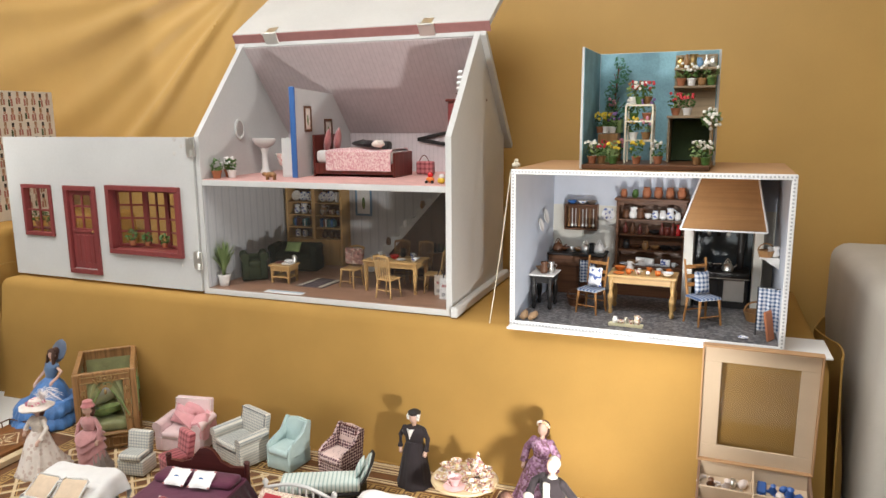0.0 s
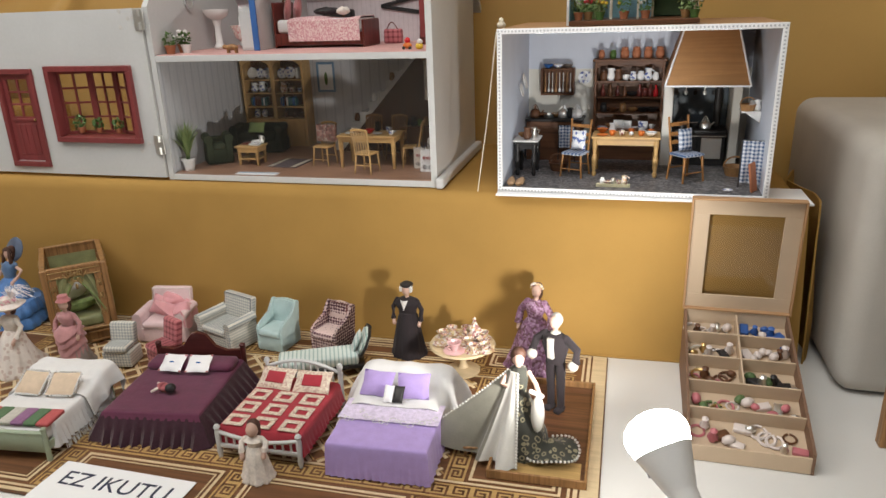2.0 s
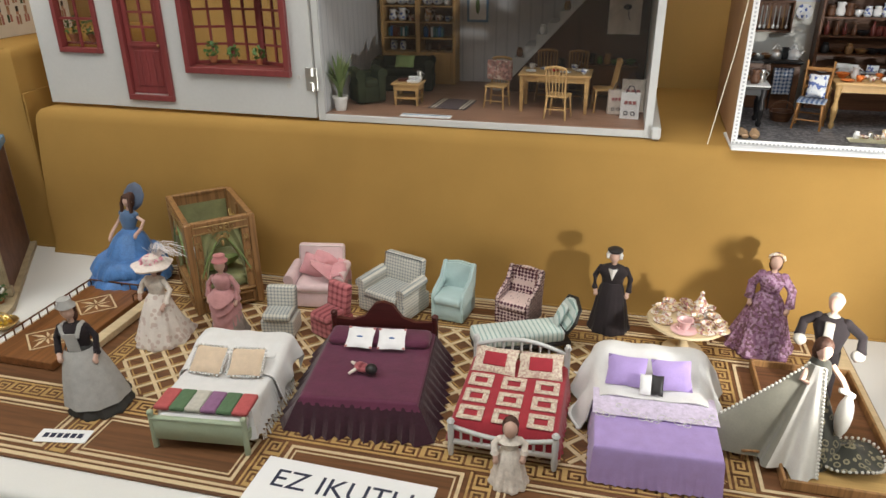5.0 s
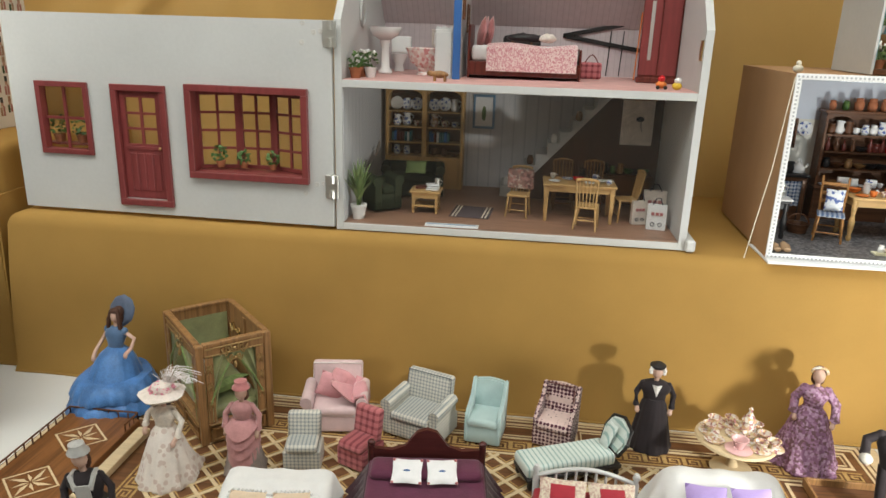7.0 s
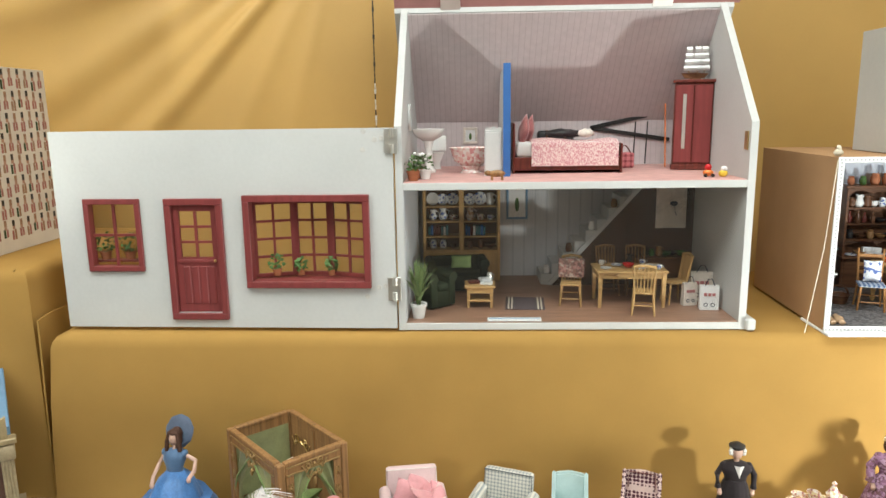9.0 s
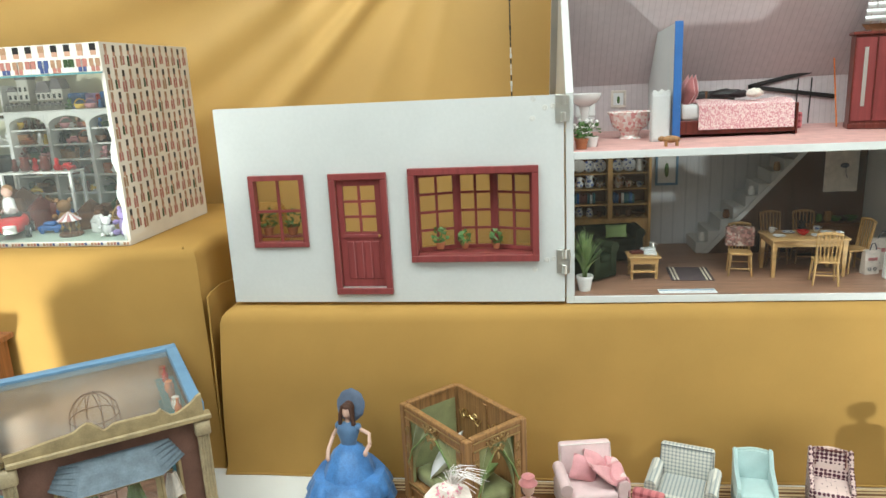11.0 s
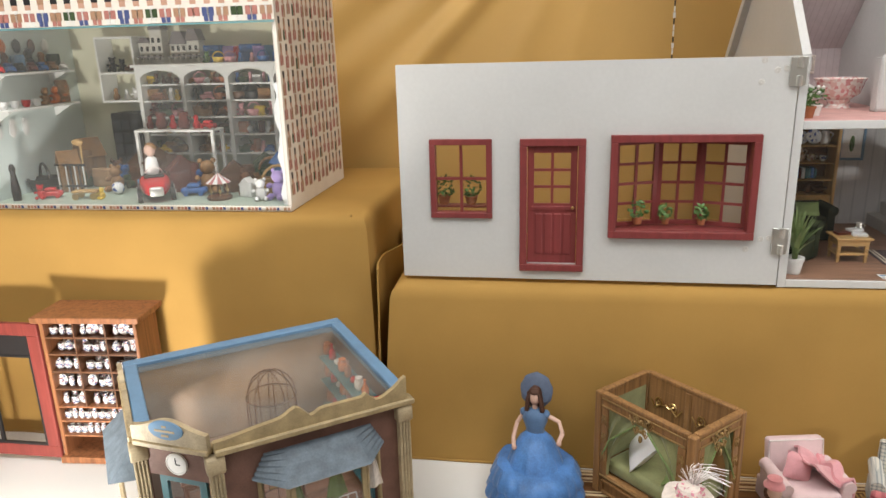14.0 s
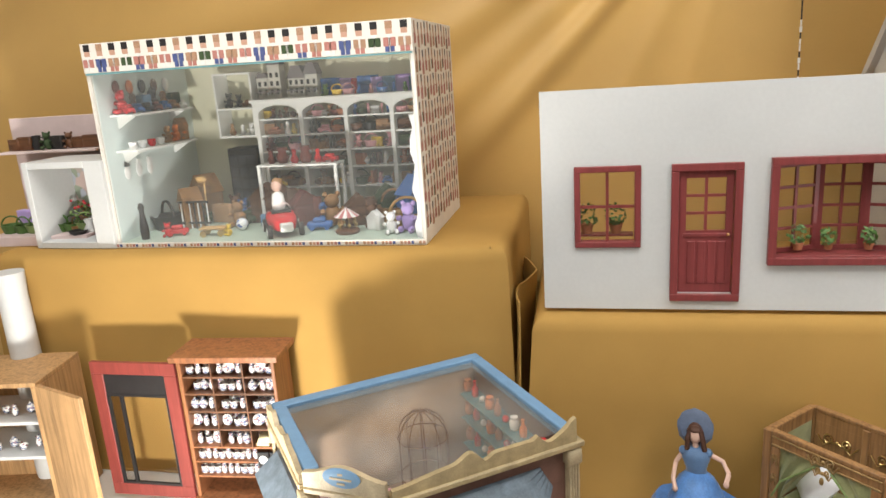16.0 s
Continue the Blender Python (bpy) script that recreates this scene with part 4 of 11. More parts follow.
BLANKET = [mat("blanket_red", (0.45, 0.10, 0.10), 0.9, 0.15, 150, 0.5), mat("blanket_green", (0.10, 0.17, 0.09), 0.9, 0.15, 150, 0.5), mat("blanket_grey", (0.50, 0.48, 0.42), 0.9, 0.15, 150, 0.5), mat("blanket_mauve", (0.26, 0.13, 0.24), 0.9, 0.15, 150, 0.5)]
for i, k in enumerate((0, 1, 2, 3, 1, 0)):
    bm = B()
    soft(bm, -0.071 + i * 0.0237, -0.0475 + i * 0.0237, 0.012, 0.056, 0.060, 0.068, 0.003)
    part("blanket_stripe", bm, BLANKET[k], bed, smooth=True)

# plum bed
bed = thing("doll_bed", pose(-0.805, 0.784, MZ, 0, 0, 7) @ Matrix.Diagonal((1, 1, 0.74, 1)), "dark mahogany doll bed under plum velvet spread", "doll bed")
bm = B()
soft(bm, -0.080, 0.080, 0.004, 0.180, 0.004, 0.050, 0.006)
part("mattress", bm, PURPLE_NET, bed, smooth=True)
bm = B()
bed_cover(bm, 0.164, 0.182, 0.061, 0.047, 0.003, r=0.007, ripple=0.001)
thicken(bm, 0.0015)
part("bedspread", bm, PURPLE, bed, smooth=True)
bm = B()
bed_cover(bm, 0.168, 0.182, 0.056, 0.001, 0.026, r=0.003, ripple=0.005, waves=30)
part("net_valance", bm, PURPLE_NET, bed, "dark plum net frill", smooth=True)
bm = B()
out = [(-0.078, 0.0), (-0.078, 0.085), (-0.050, 0.082), (-0.030, 0.092), (-0.022, 0.108), (-0.014, 0.122), (0.0, 0.128), (0.014, 0.122), (0.022, 0.108), (0.030, 0.092), (0.050, 0.082), (0.078, 0.085), (0.078, 0.0)]
prism(bm, out, 1, 0.184, 0.191)
for s in (-1, 1):
    cyl(bm, (s * 0.080, 0.187, 0), (s * 0.080, 0.187, 0.092), 0.005)
    ball(bm, (s * 0.080, 0.187, 0.096), 0.006, 8, 5)
part("headboard", bm, wood("deep_mahogany", (0.075, 0.018, 0.016), 0.35, 0, 40, 0.6), bed, "carved mahogany headboard", smooth=True)
bm = B()
soft(bm, -0.078, 0.078, 0.132, 0.176, 0.058, 0.078, 0.010, m=Matrix.Translation((0, 0, 0)))
part("bolster", bm, PURPLE, bed, smooth=True)
PILLOW_WHITE = mat("white_satin", (0.80, 0.79, 0.80), 0.5, 0.06, 80, 0.2)
for s in (-1, 1):
    bm = B()
    mm = pose(s * 0.024 - 0.002, 0.134, 0.082, -55, 0, s * 3)
    pillow(bm, 0.042, 0.040, 0.010, mm)
    part("cushion", bm, PILLOW_WHITE, bed, "white cushion with red corners", smooth=True)
    bm = B()
    for a in (-1, 1):
        for b in (-1, 1):
            ball(bm, mm @ Vector((a * 0.019, -0.001, b * 0.018)), 0.0024, 6, 4)
    part("corner_rose", bm, ROSE_CLOTH, bed, smooth=True)
    bm = B()
    ball(bm, mm @ Vector((0, -0.0048, 0)), (0.005, 0.001, 0.003), 8, 4)
    part("motif", bm, BLUE_PAINT, bed, smooth=True)

# a toy figure left lying on the plum bed
bm = B()
ball(bm, (0, 0, 0.007), (0.013, 0.009, 0.007)); paint(bm, 0)
ball(bm, (0.016, 0.002, 0.008), (0.009, 0.009, 0.008)); paint(bm, 1)
cyl(bm, (-0.010, 0.002, 0.006), (-0.024, 0.007, 0.003), 0.003, 0.002); paint(bm, 2)
cyl(bm, (-0.004, -0.006, 0.006), (-0.009, -0.018, 0.003), 0.003, 0.002); paint(bm, 2)
solid("rag_doll", bm, [CHECK_RED, BLACKISH, LACE], pose(-0.822, 0.848, 0.0535, 0, 0, -20), "small rag doll lying on the plum bed", "doll", smooth=True)

# white spindle bed with red quilt
bed = thing("doll_bed", pose(-0.606, 0.762, MZ, 0, 0, 0), "white spindle doll bed under red patchwork quilt", "doll bed")


def spindle_end(y, h, arch, name):
    bm = B()
    for s in (-1, 1):
        lathe(bm, [(0.003, 0), (0.0045, 0.01), (0.004, 0.02), (0.0045, h * 0.8), (0.003, h * 0.86), (0.0055, h * 0.93), (0.003, h)], (s * 0.066, y, 0), 10)
    box(bm, -0.066, 0.066, y - 0.002, y + 0.002, 0.018, 0.025, 0.0008)
    pts = [(-0.066 + 0.132 * i / 12, y, h * 0.80 + arch * math.sin(math.pi * i / 12)) for i in range(13)]
    tube(bm, pts, 0.0032, 8)
    for i in range(1, 10):
        x = -0.066 + 0.0132 * i
        cyl(bm, (x, y, 0.024), (x, y, h * 0.80 + arch * math.sin(math.pi * i / 10)), 0.0018, n=6)
    return part(name, bm, WHITE_PAINT, bed, smooth=True)


spindle_end(0.0, 0.056, -0.010, "footboard")
spindle_end(0.165, 0.082, 0.016, "headboard")
bm = B()
for s in (-1, 1):
    box(bm, s * 0.066 - 0.002, s * 0.066 + 0.002, 0.0, 0.165, 0.018, 0.028, 0.0008)
part("side_rail", bm, WHITE_PAINT, bed)
bm = B()
soft(bm, -0.061, 0.061, 0.006, 0.160, 0.022, 0.046, 0.007)
part("mattress", bm, WHITE_LINEN, bed, smooth=True)
QUILT_RED = mat("red_quilt_cloth", (0.36, 0.025, 0.04), 0.85, 0.12, 90, 0.3, sheen=0.2)
QUILT_CREAM = speckled("flowered_quilt_patch", [(0.66, 0.56, 0.44), (0.60, 0.46, 0.38), (0.70, 0.62, 0.50), (0.52, 0.36, 0.30)], 420, 0.9)
bm = B()
bed_cover(bm, 0.138, 0.152, 0.052, 0.018, 0.005, ripple=0.002)
bmesh.ops.translate(bm, verts=bm.verts, vec=(0, 0.005, 0))
thicken(bm, 0.0015)
part("quilt", bm, QUILT_RED, bed, smooth=True)
for j in range(3):
    for i in range(3):
        cx, cy = -0.045 + 0.045 * i, 0.022 + 0.037 * j
        bm = B()
        for s in (-1, 1):
            soft(bm, cx - 0.0165, cx + 0.0165, cy + s * 0.0105 - 0.004, cy + s * 0.0105 + 0.004, 0.0525, 0.0548, 0.001, 1)
            soft(bm, cx + s * 0.0125 - 0.004, cx + s * 0.0125 + 0.004, cy - 0.0065, cy + 0.0065, 0.0525, 0.0548, 0.001, 1)
        part("patch", bm, QUILT_CREAM, bed, smooth=True)
for s in (-1, 1):
    mm = pose(s * 0.032, 0.132, 0.064, -55, 0, s * 3)
    bm = B()
    pillow(bm, 0.062, 0.040, 0.011, mm)
    part("pillow", bm, QUILT_CREAM, bed, "flowered pillow with red centre", smooth=True)
    bm = B()
    soft(bm, -0.016, 0.016, -0.0066, -0.004, -0.010, 0.010, 0.001, 2, mm)
    part("pillow_centre", bm, QUILT_RED, bed, smooth=True)

# lilac bed
bed = thing("doll_bed", pose(-0.420, 0.756, MZ, 0, 0, 2) @ Matrix.Diagonal((1, 1, 0.84, 1)), "doll bed with lilac spread and white draped headboard", "doll bed")
bm = B()
soft(bm, -0.070, 0.070, 0.004, 0.200, 0.002, 0.058, 0.006)
part("mattress", bm, LILAC, bed, smooth=True)
bm = B()
bed_cover(bm, 0.150, 0.196, 0.066, 0.002, 0.004, r=0.006, ripple=0.0015)
thicken(bm, 0.0015)
part("bedspread", bm, LILAC, bed, smooth=True)


bm = B()
draped(bm, 0.056, 0.024, 0.158, lambda v: (0.098 + 0.128 * v, 0.0735 + 0.026 * min(1.0, max(0.0, v - 0.2) / 0.45) ** 1.5 - 0.030 * max(0.0, v - 0.8) / 0.2), 1.25, 0.006)
part("throw", bm, WHITE_LINEN, bed, "white throw over the headboard", smooth=True)
bm = B()
surface(bm, lambda u, v: (-0.077 + 0.154 * u, 0.060 + 0.055 * v, 0.0695 + 0.0006 * math.sin(u * 60)), 30, 6)
thicken(bm, 0.0008)
part("lace_panel", bm, mat("lilac_lace", (0.66, 0.58, 0.74), 0.85, 0.25, 140, 0.5), bed, "white lace over lilac", smooth=True)
bm = B()
rnd = random.Random(8)
for i in range(17):
    cx, cy, rr = -0.070 + 0.0088 * i, 0.064 + rnd.uniform(-0.012, 0.016), rnd.uniform(0.004, 0.008)
    tube(bm, [(cx + rr * k / 9 * math.cos(k * 0.8 + i), cy + rr * k / 9 * math.sin(k * 0.8 + i), 0.0712) for k in range(2, 11)], 0.0006, 4)
part("embroidery", bm, WHITE_LINEN, bed, "white scroll embroidery", smooth=True)
for s in (-1, 1):
    bm = B()
    pillow(bm, 0.052, 0.046, 0.016, pose(s * 0.029 - 0.006, 0.132, 0.093, -40, 0, s * 5))
    part("pillow", bm, LILAC, bed, "lilac pillow", smooth=True)
bm = B()
mm = pose(-0.004, 0.112, 0.087, -40, 8, 6)
pillow(bm, 0.016, 0.030, 0.008, mm @ pose(-0.007, 0, 0)); paint(bm, 0)
pillow(bm, 0.016, 0.030, 0.008, mm @ pose(0.008, -0.001, 0.001)); paint(bm, 1)
ob = part("cat_cushion", bm, [PILLOW_WHITE, BLACKISH], bed, "small black and white cushion", smooth=True)


# ---------- seats ----------
def armchair(m, label, cloth, w=0.088, d=0.080, h=0.098, arms=True, wing=False, trim=None, seat_cloth=None):
    c = thing("doll_armchair", m, label, "doll chair", "doll chairs on the mat")
    sc = seat_cloth or cloth
    bm = B()
    soft(bm, -w / 2, w / 2, -d / 2 + 0.004, d / 2, 0.002, 0.034, 0.003)
    part("base", bm, cloth, c, smooth=True)
    bm = B()
    aw = 0.015 if arms else 0.004
    soft(bm, -w / 2 + aw, w / 2 - aw, -d / 2, d / 2 - 0.014, 0.032, 0.047, 0.006)
    part("seat_cushion", bm, sc, c, smooth=True)
    bm = B()
    tilt = Matrix.Translation((0, d / 2 - 0.012, 0.034)) @ Matrix.Rotation(radians(-10), 4, "X")
    if wing:
        pts = [(-w / 2 + 0.003, 0.0), (w / 2 - 0.003, 0.0), (w / 2, h * 0.45), (w / 2 - 0.004, h - 0.038), (0.0, h - 0.034), (-w / 2 + 0.004, h - 0.038), (-w / 2, h * 0.45)]
        prism(bm, pts, 1, -0.004, 0.009)
        bmesh.ops.bevel(bm, geom=bm.edges[:], offset=0.003, segments=2, affect="EDGES")
        bmesh.ops.transform(bm, matrix=tilt, verts=bm.verts)
    else:
        bi = 0.009 if arms else 0.003
        soft(bm, -w / 2 + bi, w / 2 - bi, -0.006, 0.010, 0, h - 0.034, 0.005, 3, tilt)
    part("backrest", bm, cloth, c, smooth=True)
    if arms:
        for s in (-1, 1):
            bm = B()
            x0_, x1_ = sorted((s * w / 2, s * (w / 2 - 0.015)))
            soft(bm, x0_, x1_, -d / 2 + 0.002, d / 2 - 0.008, 0.004, 0.056, 0.003)
            cyl(bm, (s * (w / 2 - 0.006), -d / 2 + 0.001, 0.056), (s * (w / 2 - 0.006), d / 2 - 0.010, 0.058), 0.0095, n=14)
            part("arm", bm, cloth, c, smooth=True)
    if wing:
        for s in (-1, 1):
            bm = B()
            pts = [(-d / 2 + 0.002, 0.004), (d / 2 - 0.006, 0.004), (d / 2 + 0.006, h - 0.006), (d / 2 - 0.006, h), (d / 2 - 0.022, h * 0.72), (-d / 2 + 0.012, 0.058), (-d / 2 + 0.002, 0.050)]
            x0_, x1_ = sorted((s * w / 2, s * (w / 2 - 0.006)))
            prism(bm, pts, 0, x0_, x1_)
            bmesh.ops.bevel(bm, geom=bm.edges[:], offset=0.0018, segments=2, affect="EDGES")
            part("wing", bm, cloth, c, smooth=True)
    if trim:
        bm = B()
        hh = h - 0.034
        tube(bm, [tilt @ Vector(p) for p in ((-w / 2 + 0.010, -0.006, 0.03), (-w / 2 + 0.010, -0.006, hh - 0.003), (w / 2 - 0.010, -0.006, hh - 0.003), (w / 2 - 0.010, -0.006, 0.03))], 0.0011, 5)
        tube(bm, [(-w / 2, -d / 2 + 0.003, 0.033), (w / 2, -d / 2 + 0.003, 0.033)], 0.0011, 5)
        part("piping", bm, trim, c, smooth=True)
    return c


PINK_UPH = mat("pale_pink_cloth", (0.66, 0.49, 0.49), 0.85, 0.08, 80, 0.25, sheen=0.3)
ch = armchair(pose(-1.002, 1.118, MZ, 0, 0, 9), "pale pink upholstered doll armchair with rose throw", PINK_UPH, 0.102, 0.080, 0.096, trim=mat("white_piping", (0.75, 0.68, 0.64), 0.7))
bm = B()
pillow(bm, 0.045, 0.040, 0.016, pose(-0.008, 0.004, 0.066, -20, 20, 0))
part("cushion", bm, PINK_CLOTH, ch, "rose pink cushion", smooth=True)
bm = B()


def pink_throw(u, v):
    x = -0.004 + 0.066 * u
    drop = max(0, x - 0.048)
    return (min(x, 0.053) + 0.002 * math.sin(v * 14), 0.030 - 0.066 * v, 0.071 - 0.0006 * (x * 1000 - 20) * (x < 0.03) + 0.006 * math.sin(v * 9 + u * 5) - drop * 2.9)


surface(bm, pink_throw, 26, 16)
thicken(bm, 0.003)
part("throw", bm, PINK_CLOTH, ch, "rose pink knitted throw", smooth=True)
armchair(pose(-0.859, 1.113, MZ, 0, 0, -20), "grey and cream checked doll armchair", CHECK_GREY, 0.100, 0.080, 0.094, trim=mat("dark_piping", (0.16, 0.17, 0.18), 0.7))
armchair(pose(-0.751, 1.117, MZ, 0, 0, -8), "mint green upholstered wing doll chair", MINT, 0.058, 0.068, 0.092, arms=False, wing=True)
armchair(pose(-0.637, 1.123, MZ, 0, 0, -16), "cream doll armchair with dark red dots", DOTS, 0.062, 0.066, 0.092, arms=False, wing=True, trim=DARK_RED)
armchair(pose(-1.019, 0.992, MZ, 0, 0, 9), "low grey checked slipper doll chair", CHECK_GREY, 0.056, 0.050, 0.080, arms=False)
armchair(pose(-0.936, 1.010, MZ, 0, 0, -24), "low red checked slipper doll chair", CHECK_RED, 0.052, 0.056, 0.086, arms=False)

ch = thing("doll_chaise", pose(-0.615, 1.035, MZ, 0, 0, 24), "mint striped doll chaise longue with dark frame", "doll chaise")
bm = B()
soft(bm, -0.085, 0.060, -0.026, 0.026, 0.020, 0.040, 0.006)
part("seat", bm, STRIPE_MINT, ch, smooth=True)
bm = B()
box(bm, -0.084, 0.070, -0.027, 0.027, 0.014, 0.021, 0.001)
for x in (-0.078, 0.064):
    for y in (-0.022, 0.022):
        lathe(bm, [(0.002, 0), (0.0045, 0.006), (0.003, 0.014)], (x, y, 0), 8)
part("frame", bm, BLACKISH, ch, smooth=True)
tl = Matrix.Translation((0.062, 0, 0.036)) @ Matrix.Rotation(radians(25), 4, "Y")
bm = B()
pts = [(-0.024, 0.0), (0.024, 0.0), (0.030, 0.022), (0.024, 0.042), (0.0, 0.050), (-0.024, 0.042), (-0.030, 0.022)]
prism(bm, pts, 0, -0.004, 0.005)
bmesh.ops.bevel(bm, geom=bm.edges[:], offset=0.003, segments=2, affect="EDGES")
bmesh.ops.transform(bm, matrix=tl, verts=bm.verts)
part("backrest", bm, STRIPE_MINT, ch, smooth=True)
bm = B()
tube(bm, [tl @ Vector((0.001, y * 1.04, z * 1.04)) for y, z in pts + [pts[0]]], 0.003, 6)
part("back_rim", bm, BLACKISH, ch, smooth=True)
bm = B()
pillow(bm, 0.022, 0.040, 0.012, tl @ pose(-0.012, 0, 0.018, 0, 0, 90))
part("cushion", bm, STRIPE_MINT, ch, smooth=True)

# tea table
tt = thing("doll_tea_table", pose(-0.368, 1.085, MZ), "round pale pedestal doll table laden with china", "doll table")
bm = B()
lathe(bm, [(0.001, 0.052), (0.056, 0.052), (0.060, 0.055), (0.058, 0.058), (0.001, 0.058)], n=28)
part("tabletop", bm, MAT_CREAM, tt, smooth=True)
bm = B()
lathe(bm, [(0.030, 0.0), (0.032, 0.004), (0.010, 0.010), (0.006, 0.020), (0.010, 0.030), (0.006, 0.040), (0.014, 0.052)], n=14)
part("pedestal", bm, MAT_CREAM, tt, smooth=True)
CHINA = speckled("gilded_china", [(0.72, 0.62, 0.54), (0.56, 0.36, 0.22), (0.74, 0.70, 0.66), (0.36, 0.17, 0.17), (0.6, 0.5, 0.3)], 330, 0.25)
rnd = random.Random(11)
for i, (x, y, kind) in enumerate(((-0.038, 0.010, "cup"), (-0.026, 0.030, "cup"), (0.0, 0.034, "cup"), (0.020, 0.014, "pot"), (0.038, -0.006, "cup"), (0.034, 0.020, "cup"), (0.014, -0.012, "cup"), (0.0, 0.006, "plate"), (-0.006, -0.036, "bowl"), (0.026, -0.032, "cup"), (-0.036, -0.016, "plate"), (0.046, -0.026, "cup"))):
    bm = B()
    if kind == "pot":
        lathe(bm, [(0.007, 0), (0.011, 0.006), (0.008, 0.013), (0.006, 0.016), (0.009, 0.018), (0.004, 0.026), (0.002, 0.030), (0.003, 0.033), (0.0005, 0.036)], n=12)
        tube(bm, [(0.009, 0, 0.006), (0.015, 0, 0.010), (0.017, 0, 0.016)], 0.0015, 6)
        tube(bm, [(-0.008, 0, 0.013), (-0.015, 0, 0.012), (-0.014, 0, 0.006), (-0.009, 0, 0.004)], 0.001, 6)
    elif kind == "plate":
        lathe(bm, [(0.006, 0), (0.015, 0.0025), (0.015, 0.0035), (0.006, 0.0012)], n=14)
    else:
        k = 1.25 if kind == "bowl" else 1.0
        lathe(bm, [(0.011 * k, 0), (0.013 * k, 0.0015), (0.005, 0.0025), (0.006 * k, 0.008 * k), (0.0085 * k, 0.012 * k), (0.007 * k, 0.012 * k), (0.004, 0.004)], n=12)
        tube(bm, [(0.007 * k, 0, 0.010 * k), (0.012 * k, 0, 0.009 * k), (0.007, 0, 0.004)], 0.0009, 5)
    solid("china_" + {"pot": "teapot", "plate": "plate", "cup": "cup", "bowl": "bowl"}[kind], bm, CHINA if kind != "bowl" else mat("pink_china", (0.72, 0.46, 0.46), 0.2), pose(-0.368 + x, 1.085 + y, MZ + 0.0584, 0, 0, rnd.uniform(0, 360)) @ Matrix.Scale(1.25 if kind != "plate" else 1.0, 4), "gilded miniature china %s on the round table" % {"pot": "teapot", "plate": "plate", "cup": "cup", "bowl": "bowl"}[kind], "china", "tea china", smooth=True)


# ---------- dolls: each one plain mesh ----------
def doll(m, label, mats, h=0.155, skirt_r=0.035, waist=0.011, ripple=0.05, waves=11, arms=((0.020, -0.012, 0.52), (0.020, -0.012, 0.52)), hat=None, feather=None, lean=None, train=0.0, legs=False, apron=None, puff=0.0046, bare=False, swag=False, flounce=0.0):
    """mats: skirt, bodice, skin, hair, hat or trim. Built round its own foot point, facing -y."""
    bm = B()
    n = 72
    ph = h * 97
    if legs:
        for s in (-1, 1):
            lathe(bm, [(0.006, 0), (0.0065, 0.03), (0.0085, h * 0.50)], (s * 0.009, 0, 0), 10)
            soft(bm, s * 0.009 - 0.006, s * 0.009 + 0.006, -0.016, 0.007, 0, 0.008, 0.003)
    else:
        hw = h * 0.60
        prof = [(skirt_r, 0.0), (skirt_r * 1.02, 0.004)]
        for k in range(1, 9):
            u = k / 8
            prof.append((waist + (skirt_r - waist) * ((1 - u) ** 0.62) * (1 - 0.04 * math.sin(u * math.pi)), hw * u))
        loops = []
        for r, z in prof:
            loop = []
            for i in range(n):
                a = 2 * math.pi * i / n
                k = 1 + ripple * (r / skirt_r) ** 1.5 * (math.sin(waves * a + 0.9 * math.sin(3 * a + ph) + z * 25) + 0.5 * math.sin((2 * waves + 3) * a + ph - z * 40)) + 0.03 * math.sin(2 * a + ph + z * 30)
                y = r * k * math.sin(a)
                if y > 0:
                    y *= 1 + train * (1 - z / hw) ** 2
                loop.append((r * k * math.cos(a), y, z))
            loops.append(loop)
        rings(bm, loops)
        if flounce:
            # gathered frills that stand out from the skirt
            for zf, rf in ((0.010, 1.06), (0.034, 0.97)):
                fr = []
                for dz, dr in ((0.020, -0.05), (0.010, 0.06), (0.0, 0.12), (-0.006, 0.10), (-0.002, 0.02)):
                    fr.append([(skirt_r * (rf + dr) * (1 + flounce * (0.4 + dr * 5) * (math.sin(23 * a_ + ph) + 0.6 * math.sin(9 * a_ - ph))) * math.cos(a_), skirt_r * (rf + dr) * (1 + flounce * (0.4 + dr * 5) * (math.sin(23 * a_ + ph) + 0.6 * math.sin(9 * a_ - ph))) * math.sin(a_), max(0.001, zf + dz + 0.003 * math.sin(5 * a_ + ph + zf * 90))) for a_ in (2 * math.pi * i / 96 for i in range(96))])
                rings(bm, fr)
    paint(bm, 0)
    if swag:
        # draped overskirt in three sagging folds
        hw = h * 0.60
        for zb, zt_, rr in ((0.12, 0.62, 1.0), (0.24, 0.62, 1.03), (0.36, 0.62, 1.06), (0.46, 0.62, 1.08)):
            lp = []
            for u_ in range(6):
                q = u_ / 5
                lp.append([(0.9 * rr * (waist + (skirt_r - waist) * (1 - q) ** 0.7 * 0.85 + 0.0018 * math.sin(q * 9)) * math.cos(a_), rr * (waist + (skirt_r - waist) * (1 - q) ** 0.7 * 0.95) * math.sin(a_), h * (zb + (zt_ - zb) * q) + (1 - q) * h * 0.10 * abs(math.cos(a_)) ** 1.5) for a_ in (2 * math.pi * i / 40 for i in range(40))])
            rings(bm, lp)
        paint(bm, 1)
    zw, zs, zh = h * (0.50 if legs else 0.58), h * 0.80, h * 0.905
    lathe(bm, [(waist, zw), (waist * 1.05, zw + 0.008), (waist * 1.45, zw + (zs - zw) * 0.6), (waist * 1.30, zs - 0.006), (waist * 0.55, zs)], (0, 0, 0), 14, sx=1.15, sy=0.85)
